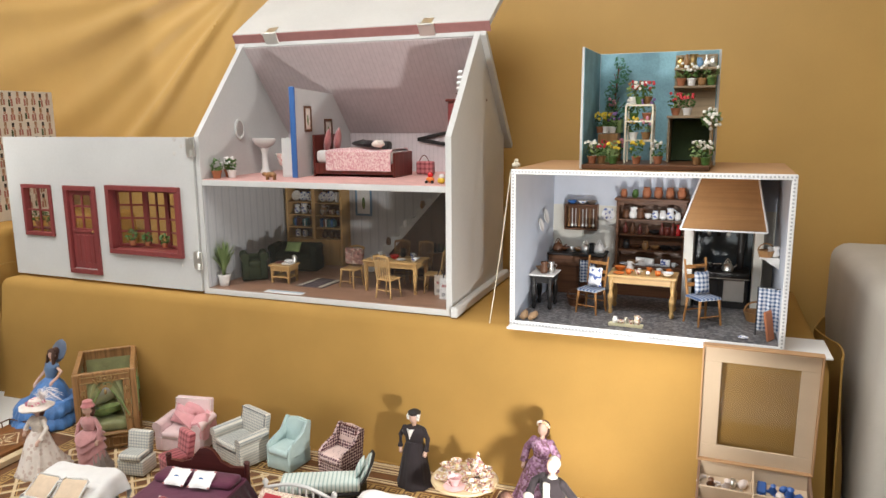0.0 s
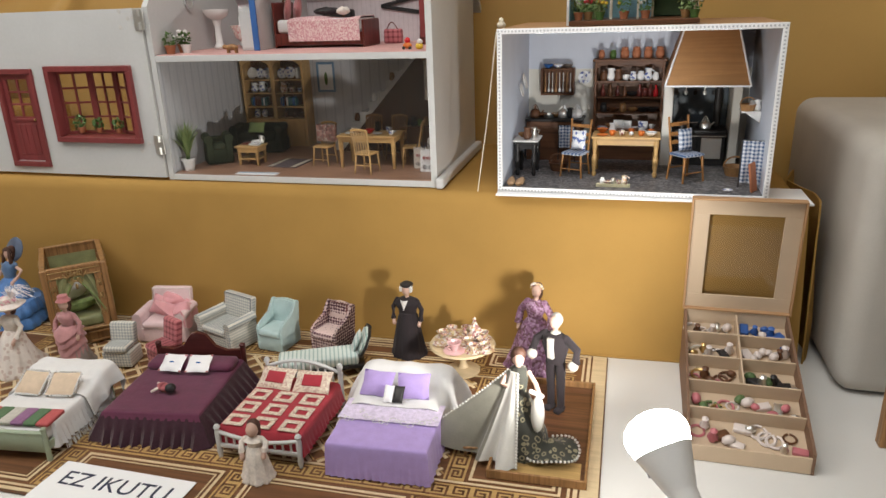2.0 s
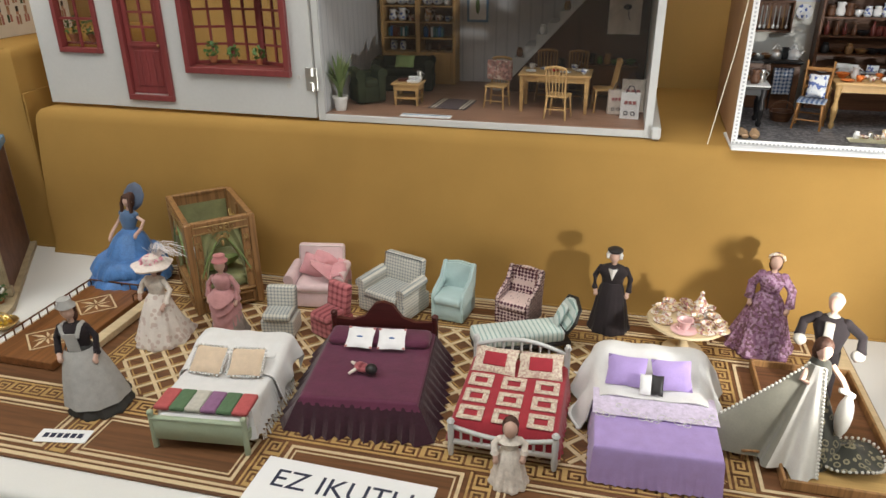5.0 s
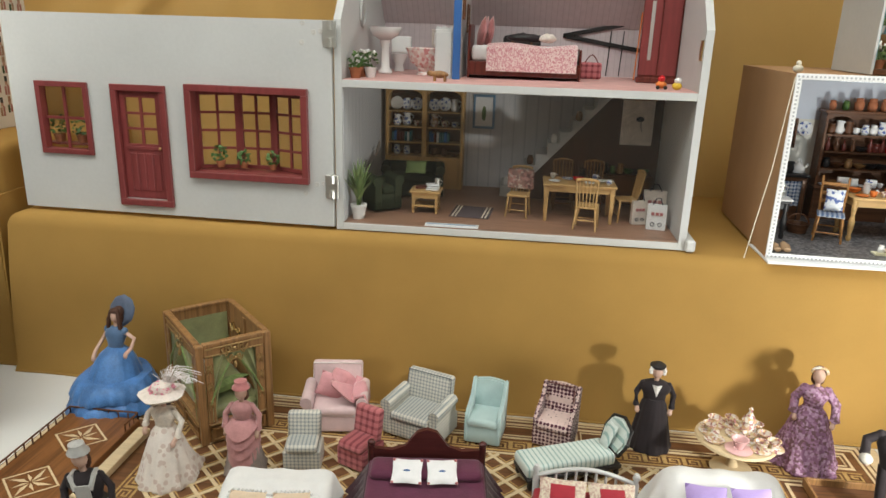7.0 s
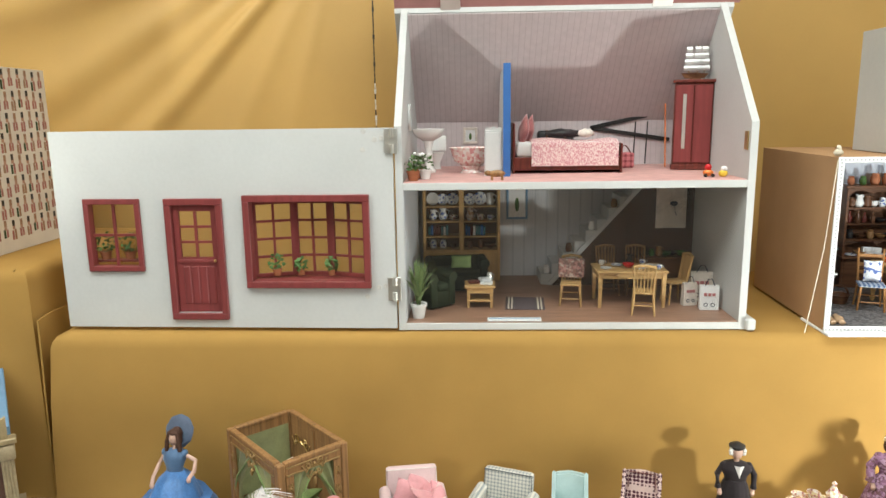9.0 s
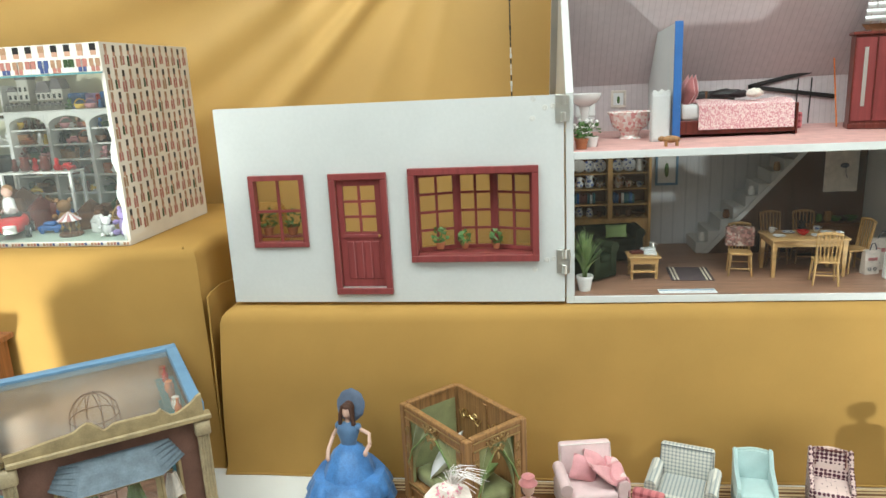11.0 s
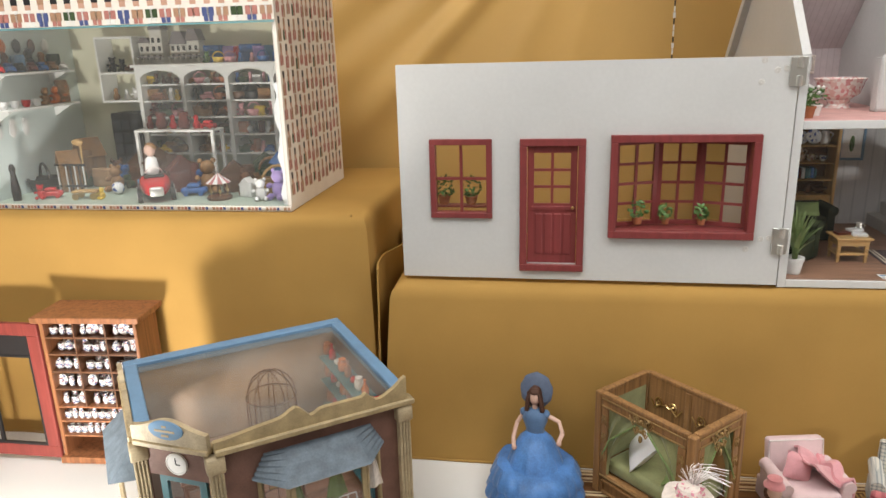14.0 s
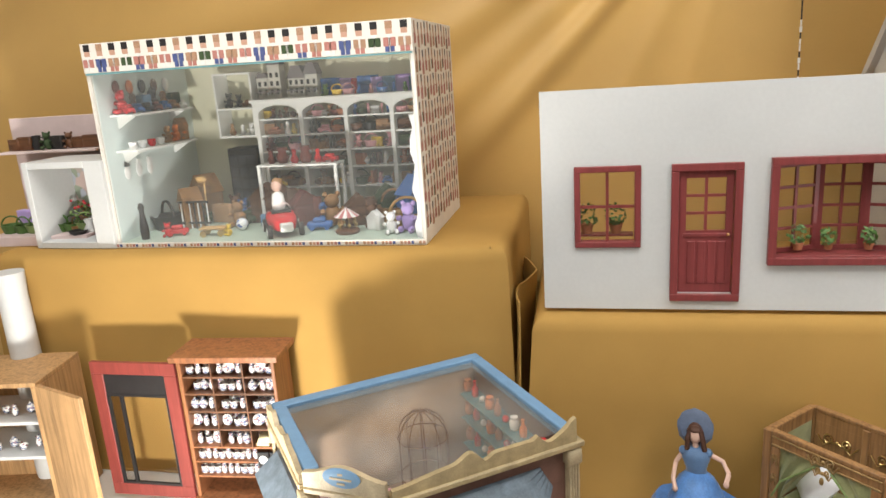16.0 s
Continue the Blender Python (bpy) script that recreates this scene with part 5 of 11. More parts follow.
    for s, (ax, ay, az) in zip((-1, 1), arms):
        if bare:
            ball(bm, (s * waist * 1.42, 0, zs - 0.007), (0.0066, 0.0064, 0.0062), 9, 6)
            continue
        ball(bm, (s * waist * 1.32, 0, zs - 0.008), (puff * 1.2, puff * 1.15, puff * 1.3), 9, 6)
        lathe(bm, [(puff * 0.8, 0.004), (puff * 1.15, -0.002), (puff * 0.7, -0.004)], (s * (waist * 1.1 + ax * 0.55), ay * 0.6, h * az + 0.008), 10, ripple=0.1, waves=5)
        tube(bm, [(s * waist * 1.3, 0, zs - 0.006), (s * (waist * 1.3 + ax * 0.45), -0.001, (zs + h * az) / 2 + 0.002), (s * (waist * 1.1 + ax * 0.55), ay * 0.6, h * az + 0.008)], puff, 8)
    paint(bm, 1)
    for s, (ax, ay, az) in zip((-1, 1), arms):
        if bare:
            tube(bm, [(s * waist * 1.42, 0, zs - 0.008), (s * (waist * 1.2 + ax * 0.40), 0.001, (zs + h * az) / 2), (s * (waist * 1.1 + ax * 0.55), ay * 0.6, h * az + 0.008)], 0.0032, 7)
        tube(bm, [(s * (waist * 1.1 + ax * 0.55), ay * 0.6, h * az + 0.008), (s * (waist * 1.0 + ax * 0.5), ay, h * az)], 0.0034, 6)
        ball(bm, (s * (waist * 1.0 + ax * 0.5), ay, h * az - 0.002), (0.0042, 0.0036, 0.005), 7, 4)
    cyl(bm, (0, 0, zs - 0.004), (0, 0, zh - 0.004), 0.0042, 0.0038)
    ball(bm, (0, -0.001, zh), (0.0088, 0.0095, 0.0115), 12, 8)
    paint(bm, 2)
    ball(bm, (0, 0.0046, zh + 0.0030), (0.0102, 0.0090, 0.0112), 12, 8)
    if mats[3] is HAIR_BROWN:
        ball(bm, (0, 0.006, zh - 0.006), (0.010, 0.007, 0.013), 10, 6)
    if hat == "bonnet":
        for sd in (-1, 1):
            tube(bm, [(sd * 0.0075, -0.005, zh + 0.008), (sd * 0.0105, -0.006, zh - 0.004), (sd * 0.0120, -0.004, zh - 0.020)], 0.0038, 7)
        ball(bm, (0, -0.004, zh + 0.009), (0.0095, 0.0075, 0.0045), 9, 5)
    if hat == "beret":
        # white curls round the face and a pale shirt front
        for k in range(9):
            a = math.radians(-20 + 220 * k / 8)
            ball(bm, (0.0105 * math.cos(a), -0.004, zh + 0.002 + 0.0085 * math.sin(a)), 0.0036, 6, 4)
        surface(bm, lambda u, v: ((-1 + 2 * u) * 0.0075 * v, -waist * 1.27 - 0.0012 + 0.004 * abs(-1 + 2 * u) * v, h * 0.66 + h * 0.135 * v), 6, 6)
    paint(bm, 3)
    zt = zh + 0.011
    if hat == "brim":
        lathe(bm, [(0.002, zt - 0.004), (0.030, zt - 0.008), (0.032, zt - 0.005), (0.016, zt - 0.001), (0.013, zt + 0.008), (0.001, zt + 0.010)], (0, -0.002, 0), 22, ripple=0.06, waves=5)
    elif hat == "bonnet":
        lathe(bm, [(0.004, 0.0), (0.021, 0.001), (0.0255, -0.004), (0.0245, -0.006), (0.019, -0.003), (0.006, -0.001)], (0, 0, 0), 24, ripple=0.03, waves=9)
        bmesh.ops.transform(bm, matrix=Matrix.Translation((0, 0.010, zh + 0.004)) @ Matrix.Rotation(radians(78), 4, "X"), verts=unpainted(bm))
    elif hat == "beret":
        lathe(bm, [(0.009, zt - 0.006), (0.0125, zt - 0.003), (0.0125, zt), (0.006, zt + 0.004), (0.0005, zt + 0.005)], (0, 0.001, 0), 16)
    elif hat == "cap":
        lathe(bm, [(0.013, zt - 0.005), (0.0125, zt - 0.003), (0.0095, zt), (0.009, zt + 0.006), (0.001, zt + 0.008)], (0, 0.001, 0), 16, ripple=0.08, waves=8)
    elif hat == "tiara":
        for k in range(11):
            a = math.pi * k / 10
            ball(bm, (0.0105 * math.cos(a), -0.001 - 0.004 * math.sin(a), zh + 0.006 + 0.009 * math.sin(a)), 0.0026, 6, 4)
    if apron:
        def sheer(u, v):
            a_ = (-1 + 2 * u) * 1.75
            z_ = h * 0.10 + h * 0.48 * v
            r_ = (waist + (skirt_r - waist) * max(0.0, 1 - z_ / (h * 0.60)) ** 0.62) * 1.07 + 0.0022 + 0.0012 * math.sin(u * 34) * (1 - v)
            return (r_ * math.sin(a_), -r_ * math.cos(a_), z_)
        surface(bm, sheer, 40, 10)
        box(bm, -0.008, 0.008, -waist - 0.0050, -waist - 0.003, h * 0.58, h * 0.74, 0)
        for s in (-1, 1):
            tube(bm, [(s * 0.008, -waist - 0.003, h * 0.70), (s * 0.013, -0.008, zs - 0.002), (s * 0.012, 0.006, zs - 0.004)], 0.0032, 6)
    if legs:
        # shirt front, collar and full cuffs
        soft(bm, -0.006, 0.006, -waist * 1.32, -waist * 0.9, zw + 0.012, zs - 0.004, 0.002)
        lathe(bm, [(0.006, zs - 0.003), (0.0085, zs), (0.006, zs + 0.003)], n=12, ripple=0.1, waves=6)
        for s, (ax, ay, az) in zip((-1, 1), arms):
            ball(bm, (s * (waist * 1.03 + ax * 0.52), ay * 0.9, h * az + 0.002), (0.0092, 0.0082, 0.0080), 9, 6)
    paint(bm, 4)
    if feather:
        for k in range(52):
            a = -1.1 + 2.2 * ((k * 7) % 52) / 52
            ln = 0.030 + 0.016 * ((k * 5) % 11) / 11
            tube(bm, [(0.004, 0.004, zt + 0.004), (0.008 + ln * 0.5 * math.sin(a + 0.3), 0.006 + 0.01 * math.cos(k), zt + 0.004 + ln * 0.62 * math.cos(a)), (0.010 + ln * math.sin(a + 0.5), 0.008 + 0.016 * math.cos(k), zt + ln * 0.7 * math.cos(a + 0.3))], 0.0004, 3)
        paint(bm, 5)
        leaf_cloud(bm, (0.0, -0.003, zt + 0.003), 0.019, 130, 0.007, 9, 0.35)
        paint(bm, 6)
    if lean:
        for v in bm.verts:
            v.co.x += lean[0] * v.co.z
            v.co.y += lean[1] * v.co.z
    return solid("doll", bm, mats, m, label, "doll", "dressed dolls", smooth=True)


doll(pose(-1.393, 1.106, MZ, 0, 0, -10), "doll in wide blue organza gown and bonnet", [BLUE_DRESS, mat("dark_blue_bodice", (0.075, 0.14, 0.26), 0.6, 0.2, 60, 0.3, sheen=0.3), SKIN, HAIR_BROWN, mat("grey_blue_bonnet", (0.075, 0.10, 0.16), 0.6, 0.25, 90, 0.3, sheen=0.3)], 0.168, 0.064, 0.012, 0.05, 11, ((0.034, -0.020, 0.50), (0.056, -0.024, 0.60)), "bonnet", train=0.10, bare=True, flounce=0.03, lean=(-0.06, 0.24))
doll(pose(-1.204, 0.927, MZ, 0, 0, -8), "doll in ivory lace gown and wide pink hat", [spotted("printed_ivory_lace", (0.74, 0.67, 0.61), (0.60, 0.48, 0.42), 0.010, 0.0, 0.38, 1.0), LACE, SKIN, HAIR_BROWN, mat("white_hat_straw", (0.74, 0.66, 0.60), 0.8, 0.15, 140, 0.5), mat("white_feather", (0.80, 0.74, 0.72), 0.9, 0.1, 90), mat("pink_hat_flowers", (0.72, 0.30, 0.38), 0.8, 0.3, 140, 0.5)], 0.140, 0.040, 0.012, 0.06, 9, ((0.022, -0.014, 0.55), (0.030, -0.020, 0.50)), "brim", feather=True, train=0.6, lean=(-0.03, 0.10))
doll(pose(-1.099, 0.962, MZ, 0, 0, 6), "doll in draped rose jacket, grey skirt and small hat", [mat("grey_pleated_cloth", (0.30, 0.25, 0.23), 0.85, 0.2, 90, 0.4), mat("dusty_rose_cloth", (0.44, 0.21, 0.21), 0.8, 0.2, 90, 0.4, sheen=0.4), SKIN, HAIR_BROWN, ROSE_CLOTH], 0.146, 0.029, 0.0105, 0.06, 14, ((0.022, -0.012, 0.50), (0.024, -0.012, 0.48)), "cap", train=0.5, swag=True)
doll(pose(-1.186, 0.752, MZ, 0, 0, 18), "maid doll in black dress with white apron", [mat("grey_black_cloth", (0.06, 0.058, 0.055), 0.9, 0.2, 60, 0.3), DARK_CLOTH, SKIN, HAIR_BROWN, mat("sheer_grey_apron", (0.40, 0.39, 0.37), 0.9, 0.15, 90, 0.3)], 0.160, 0.042, 0.013, 0.05, 10, ((0.020, -0.018, 0.52), (0.020, -0.018, 0.50)), "cap", apron=True, train=0.2, lean=(-0.16, 0.10))
doll(pose(-0.592, 0.730, MZ, 0, 0, 6), "little girl doll in ivory lace frock", [LACE, LACE, SKIN, HAIR_BROWN, LACE], 0.088, 0.023, 0.009, 0.07, 8, ((0.014, -0.010, 0.46), (0.014, -0.010, 0.50)))
doll(pose(-0.485, 1.136, MZ, 0, 0, -4), "old woman doll in long black dress and beret", [DARK_CLOTH, DARK_CLOTH, SKIN, HAIR_WHITE, BLACKISH], 0.147, 0.033, 0.015, 0.04, 8, ((0.020, -0.008, 0.46), (0.020, -0.008, 0.46)), "beret")
doll(pose(-0.248, 1.128, MZ, 0, 0, -14), "doll in mauve ball gown with silver tiara", [LAVENDER_DRESS, LAVENDER_DRESS, SKIN, HAIR_BROWN, CHINA], 0.160, 0.049, 0.012, 0.07, 9, ((0.026, -0.016, 0.50), (0.034, -0.012, 0.46)), "tiara", train=0.12, puff=0.007, lean=(0.02, 0.10))
gent = doll(pose(-0.190, 0.985, MZ + 0.004, 0, 0, -25), "old gentleman doll in black tailcoat", [DARK_CLOTH, DARK_CLOTH, SKIN, mat("grey_white_hair", (0.46, 0.43, 0.39), 0.8, 0.2, 160, 0.5), mat("cream_shirt_lace", (0.46, 0.43, 0.38), 0.85, 0.15, 140, 0.4)], 0.168, 0.02, 0.014, 0.0, 6, ((0.036, -0.020, 0.56), (0.046, -0.014, 0.54)), None, legs=True, puff=0.0065, lean=(-0.05, 0.04))

# lady in a spreading cloak
IVORY = mat("ivory_satin", (0.62, 0.60, 0.55), 0.5, 0.08, 50, 0.2, sheen=0.3)
bm = B()
hh = 0.165


def cloak(u, v):
    """Open in front, falling from the shoulders and trailing wide on one side."""
    a = math.radians(176 + 88 * u)
    r = 0.014 + (0.050 + 0.072 * math.exp(-(u / 0.20) ** 2) + 0.014 * u ** 3) * v ** 1.1
    r *= 1 + 0.16 * v * math.sin(u * 17 + 0.6) * (1 - math.exp(-(u / 0.2) ** 2))
    return (r * math.cos(a), r * math.sin(a) * 0.9 - 0.004, hh * 0.78 * (1 - v) + 0.003 + 0.026 * v * math.exp(-(u / 0.12) ** 2))


surface(bm, lambda u, v: cloak(u * 0.46, v), 30, 12)
thicken(bm, 0.0015)
paint(bm, 0)
side = B()
surface(side, lambda u, v: cloak(0.46 + 0.54 * u, v), 30, 12)
thicken(side, 0.0015)
lining = bpy.data.meshes.new("cloak_lining")
side.to_mesh(lining)
side.free()
bm.from_mesh(lining)
bpy.data.meshes.remove(lining)
paint(bm, 2)
lathe(bm, [(0.045, 0), (0.043, 0.02), (0.028, 0.06), (0.013, 0.095), (0.015, 0.118), (0.012, 0.130), (0.005, 0.134)], n=30, ripple=0.07, waves=8)
paint(bm, 1)
surface(bm, lambda u, v: (0.046 + 0.040 * v * math.cos(6.283 * u), -0.030 + 0.036 * v * math.sin(6.283 * u), 0.012 + 0.020 * (1 - v) ** 2 + 0.004 * v * math.sin(u * 19)), 30, 6)
thicken(bm, 0.001)
paint(bm, 1)
ball(bm, (0.026, -0.030, 0.072), (0.010, 0.009, 0.030), 12, 8)
for k in range(9):
    ball(bm, (0.016 + 0.002 * k, -0.028, 0.108 - 0.001 * k), 0.0036, 6, 4)
for k in range(26):
    a = math.radians(-150 + 230 * k / 25)
    ball(bm, (0.046 + 0.041 * math.cos(a), -0.030 + 0.037 * math.sin(a), 0.014 + 0.004 * math.sin(a * 3)), 0.0022, 5, 3)
paint(bm, 2)
for u in (0.0, 1.0):
    for k in range(30):
        p = cloak(u, (k + 0.5) / 30)
        ball(bm, (p[0], p[1] - 0.001, p[2]), 0.0022, 5, 3)
paint(bm, 2)
ball(bm, (0, -0.003, 0.147), (0.0088, 0.0095, 0.0115), 12, 8)
cyl(bm, (0, 0, 0.130), (0, -0.001, 0.142), 0.004)
for s, q in ((-1, (-0.016, -0.014, 0.108)), (1, (0.030, -0.026, 0.096))):
    tube(bm, [(s * 0.014, -0.002, 0.126), (s * 0.024, -0.012, 0.112), q], 0.0036, 7)
paint(bm, 3)
ball(bm, (0, 0.001, 0.152), (0.0115, 0.0105, 0.0115), 12, 8)
ball(bm, (0, 0.006, 0.142), (0.010, 0.008, 0.012), 10, 6)
paint(bm, 4)
solid("doll", bm, [mat("oyster_satin", (0.21, 0.20, 0.16), 0.45, 0.12, 50, 0.2, sheen=0.3), spotted("dark_brocade", (0.035, 0.035, 0.026), (0.24, 0.21, 0.13), 0.010, 0.25, 0.42, 0.9), IVORY, SKIN, HAIR_BROWN], pose(-0.236, 0.872, MZ + 0.006, 0, 0, 12), "doll lady in dark brocade and oyster cloak with pearls", "doll", "dressed dolls", smooth=True)


# ---------- trays ----------
def rail(bm, p, q, h, n):
    p, q = Vector(p), Vector(q)
    tube(bm, [p + Vector((0, 0, h)), q + Vector((0, 0, h))], 0.0016, 6)
    for i in range(n + 1):
        a = p + (q - p) * (i / n)
        cyl(bm, a, a + Vector((0, 0, h)), 0.0012, n=6)


tray = thing("inlaid_tray", pose(-1.374, 0.925, MZ), "brown wooden tray with star inlay and gallery rail", "tray")
bm = B()
box(bm, -0.062, 0.060, -0.120, 0.124, 0.0, 0.014, 0.001)
part("tray_base", bm, wood("tray_wood", (0.24, 0.10, 0.035), 0.35, 1, 40), tray)
bm = B()
rail(bm, (-0.060, -0.118, 0.014), (-0.060, 0.122, 0.014), 0.012, 13)
rail(bm, (-0.060, 0.122, 0.014), (0.058, 0.122, 0.014), 0.012, 7)
rail(bm, (0.058, 0.122, 0.014), (0.058, 0.085, 0.014), 0.012, 3)
part("gallery_rail", bm, WALNUT, tray, smooth=True)
for cy in (0.058, -0.058):
    bm = B()
    for k in range(8):
        a, b = k * math.pi / 4, (k + 0.5) * math.pi / 4
        R = 0.034 if k % 2 == 0 else 0.024
        vs = [bm.verts.new((r * math.cos(t_), cy + r * math.sin(t_), 0.0146)) for r, t_ in ((0.002, a), (R * 0.45, a - 0.35), (R, a), (R * 0.45, a + 0.1))]
        bm.faces.new(vs)
    border = [(0.044 * math.cos(k * math.pi / 2), cy + 0.040 * math.sin(k * math.pi / 2), 0.0146) for k in range(4)]
    for k in range(4):
        p, q = Vector(border[k]), Vector(border[(k + 1) % 4])
        c = Vector((0, cy, 0.0146))
        bm.faces.new([bm.verts.new(v) for v in (p, q, c + (q - c) * 0.90, c + (p - c) * 0.90)])
    part("star_inlay", bm, MAT_CREAM, tray, "pale star inlay")
bm = B()
box(bm, -1.306, -1.286, 0.850, 1.030, MZ, MZ + 0.012, 0.001)
solid("wood_strip", bm, MAT_CREAM, Matrix(), "pale wooden strip lying beside the tray", "wood strip")
tray = thing("inlaid_tray", pose(-0.200, 0.925, MZ), "low brown wooden tray under the cloaked doll", "tray")
bm = B()
box(bm, -0.066, 0.066, -0.128, 0.135, 0.0, 0.004, 0.0008)
part("tray_base", bm, WALNUT, tray)
for b6 in ((-0.066, 0.066, -0.132, -0.128, 0, 0.014), (-0.066, 0.066, 0.135, 0.139, 0, 0.014), (-0.070, -0.066, -0.132, 0.139, 0, 0.014), (0.066, 0.070, -0.132, 0.139, 0, 0.014)):
    bm = B()
    box(bm, *b6, 0.0008)
    part("tray_rim", bm, OAK, tray)
bm = B()
box(bm, -0.060, 0.060, -0.118, -0.080, 0.004, 0.0048, 0)
part("inlay_panel", bm, MAT_GOLD, tray)
st = thing("doll_footstool", pose(-0.295, 0.852, MZ, 0, 0, 8), "small brown wooden doll footstool", "doll stool")
bm = B()
box(bm, -0.020, 0.020, -0.016, 0.016, 0.014, 0.018, 0.001)
part("seat", bm, OAK, st)
for x in (-0.016, 0.016):
    bm = B()
    box(bm, x - 0.0025, x + 0.0025, -0.014, 0.014, 0, 0.014, 0.0006)
    part("leg", bm, OAK, st)

# ---------- open-topped bed box with carved frames and green curtains ----------
SCR = Matrix.Translation((-1.187, 1.016, MZ)) @ Matrix.Rotation(radians(43), 4, "Z")
scr = thing("canopy_bed_box", SCR, "carved wooden canopy bed box with green curtains", "doll bed")
LU, LV, LH = 0.108, 0.162, 0.169
bm = B()
box(bm, 0, LU, 0, LV, 0.0, 0.032, 0.001)
part("bed_base", bm, OAK, scr)
bm = B()
soft(bm, 0.008, LU - 0.008, 0.008, LV - 0.008, 0.032, 0.056, 0.008)
part("mattress", bm, GREEN_SATIN, scr, smooth=True)
bm = B()
pillow(bm, 0.076, 0.062, 0.024, pose(LU / 2 - 0.008, LV - 0.048, 0.082, 40, 0, 40))
part("pillow", bm, PILLOW_WHITE, scr, "white satin pillow", smooth=True)
bm = B()
pillow(bm, 0.066, 0.050, 0.022, pose(LU / 2, 0.048, 0.070, 62, 0, 20))
part("cushion", bm, LEAF_PALE, scr, smooth=True)
for x in (0.0, LU):
    for y in (0.0, LV):
        bm = B()
        box(bm, x - 0.006, x + 0.006, y - 0.006, y + 0.006, 0, LH + 0.002, 0.0015)
        part("post", bm, OAK, scr)
CARVED_GILT = mat("dull_carved_gilt", (0.42, 0.28, 0.12), 0.45, 0.25, 90, 0.3, metal=0.6)


def scrollwork(bm, mm, cx, y, cz, w, hgt, r=0.0012):
    """Two mirrored spirals that meet in the middle, with a leaf tip at each end."""
    for s in (-1, 1):
        pts = [mm @ Vector((cx, y, cz))]
        for k in range(13):
            a = math.radians(200 - 42 * k)
            q = 1 - k / 15
            pts.append(mm @ Vector((cx + s * w * (0.24 + 0.13 * math.cos(a) * q), y, cz + hgt * 0.46 * math.sin(a) * q)))
        tube(bm, pts, r, 5)
        pts = [mm @ Vector((cx + s * w * 0.12, y, cz)), mm @ Vector((cx + s * w * 0.34, y, cz - hgt * 0.5)), mm @ Vector((cx + s * w * 0.50, y, cz + hgt * 0.10))]
        tube(bm, pts, r * 0.9, 5)
    ball(bm, mm @ Vector((cx, y, cz)), r * 2.0, 6, 4)


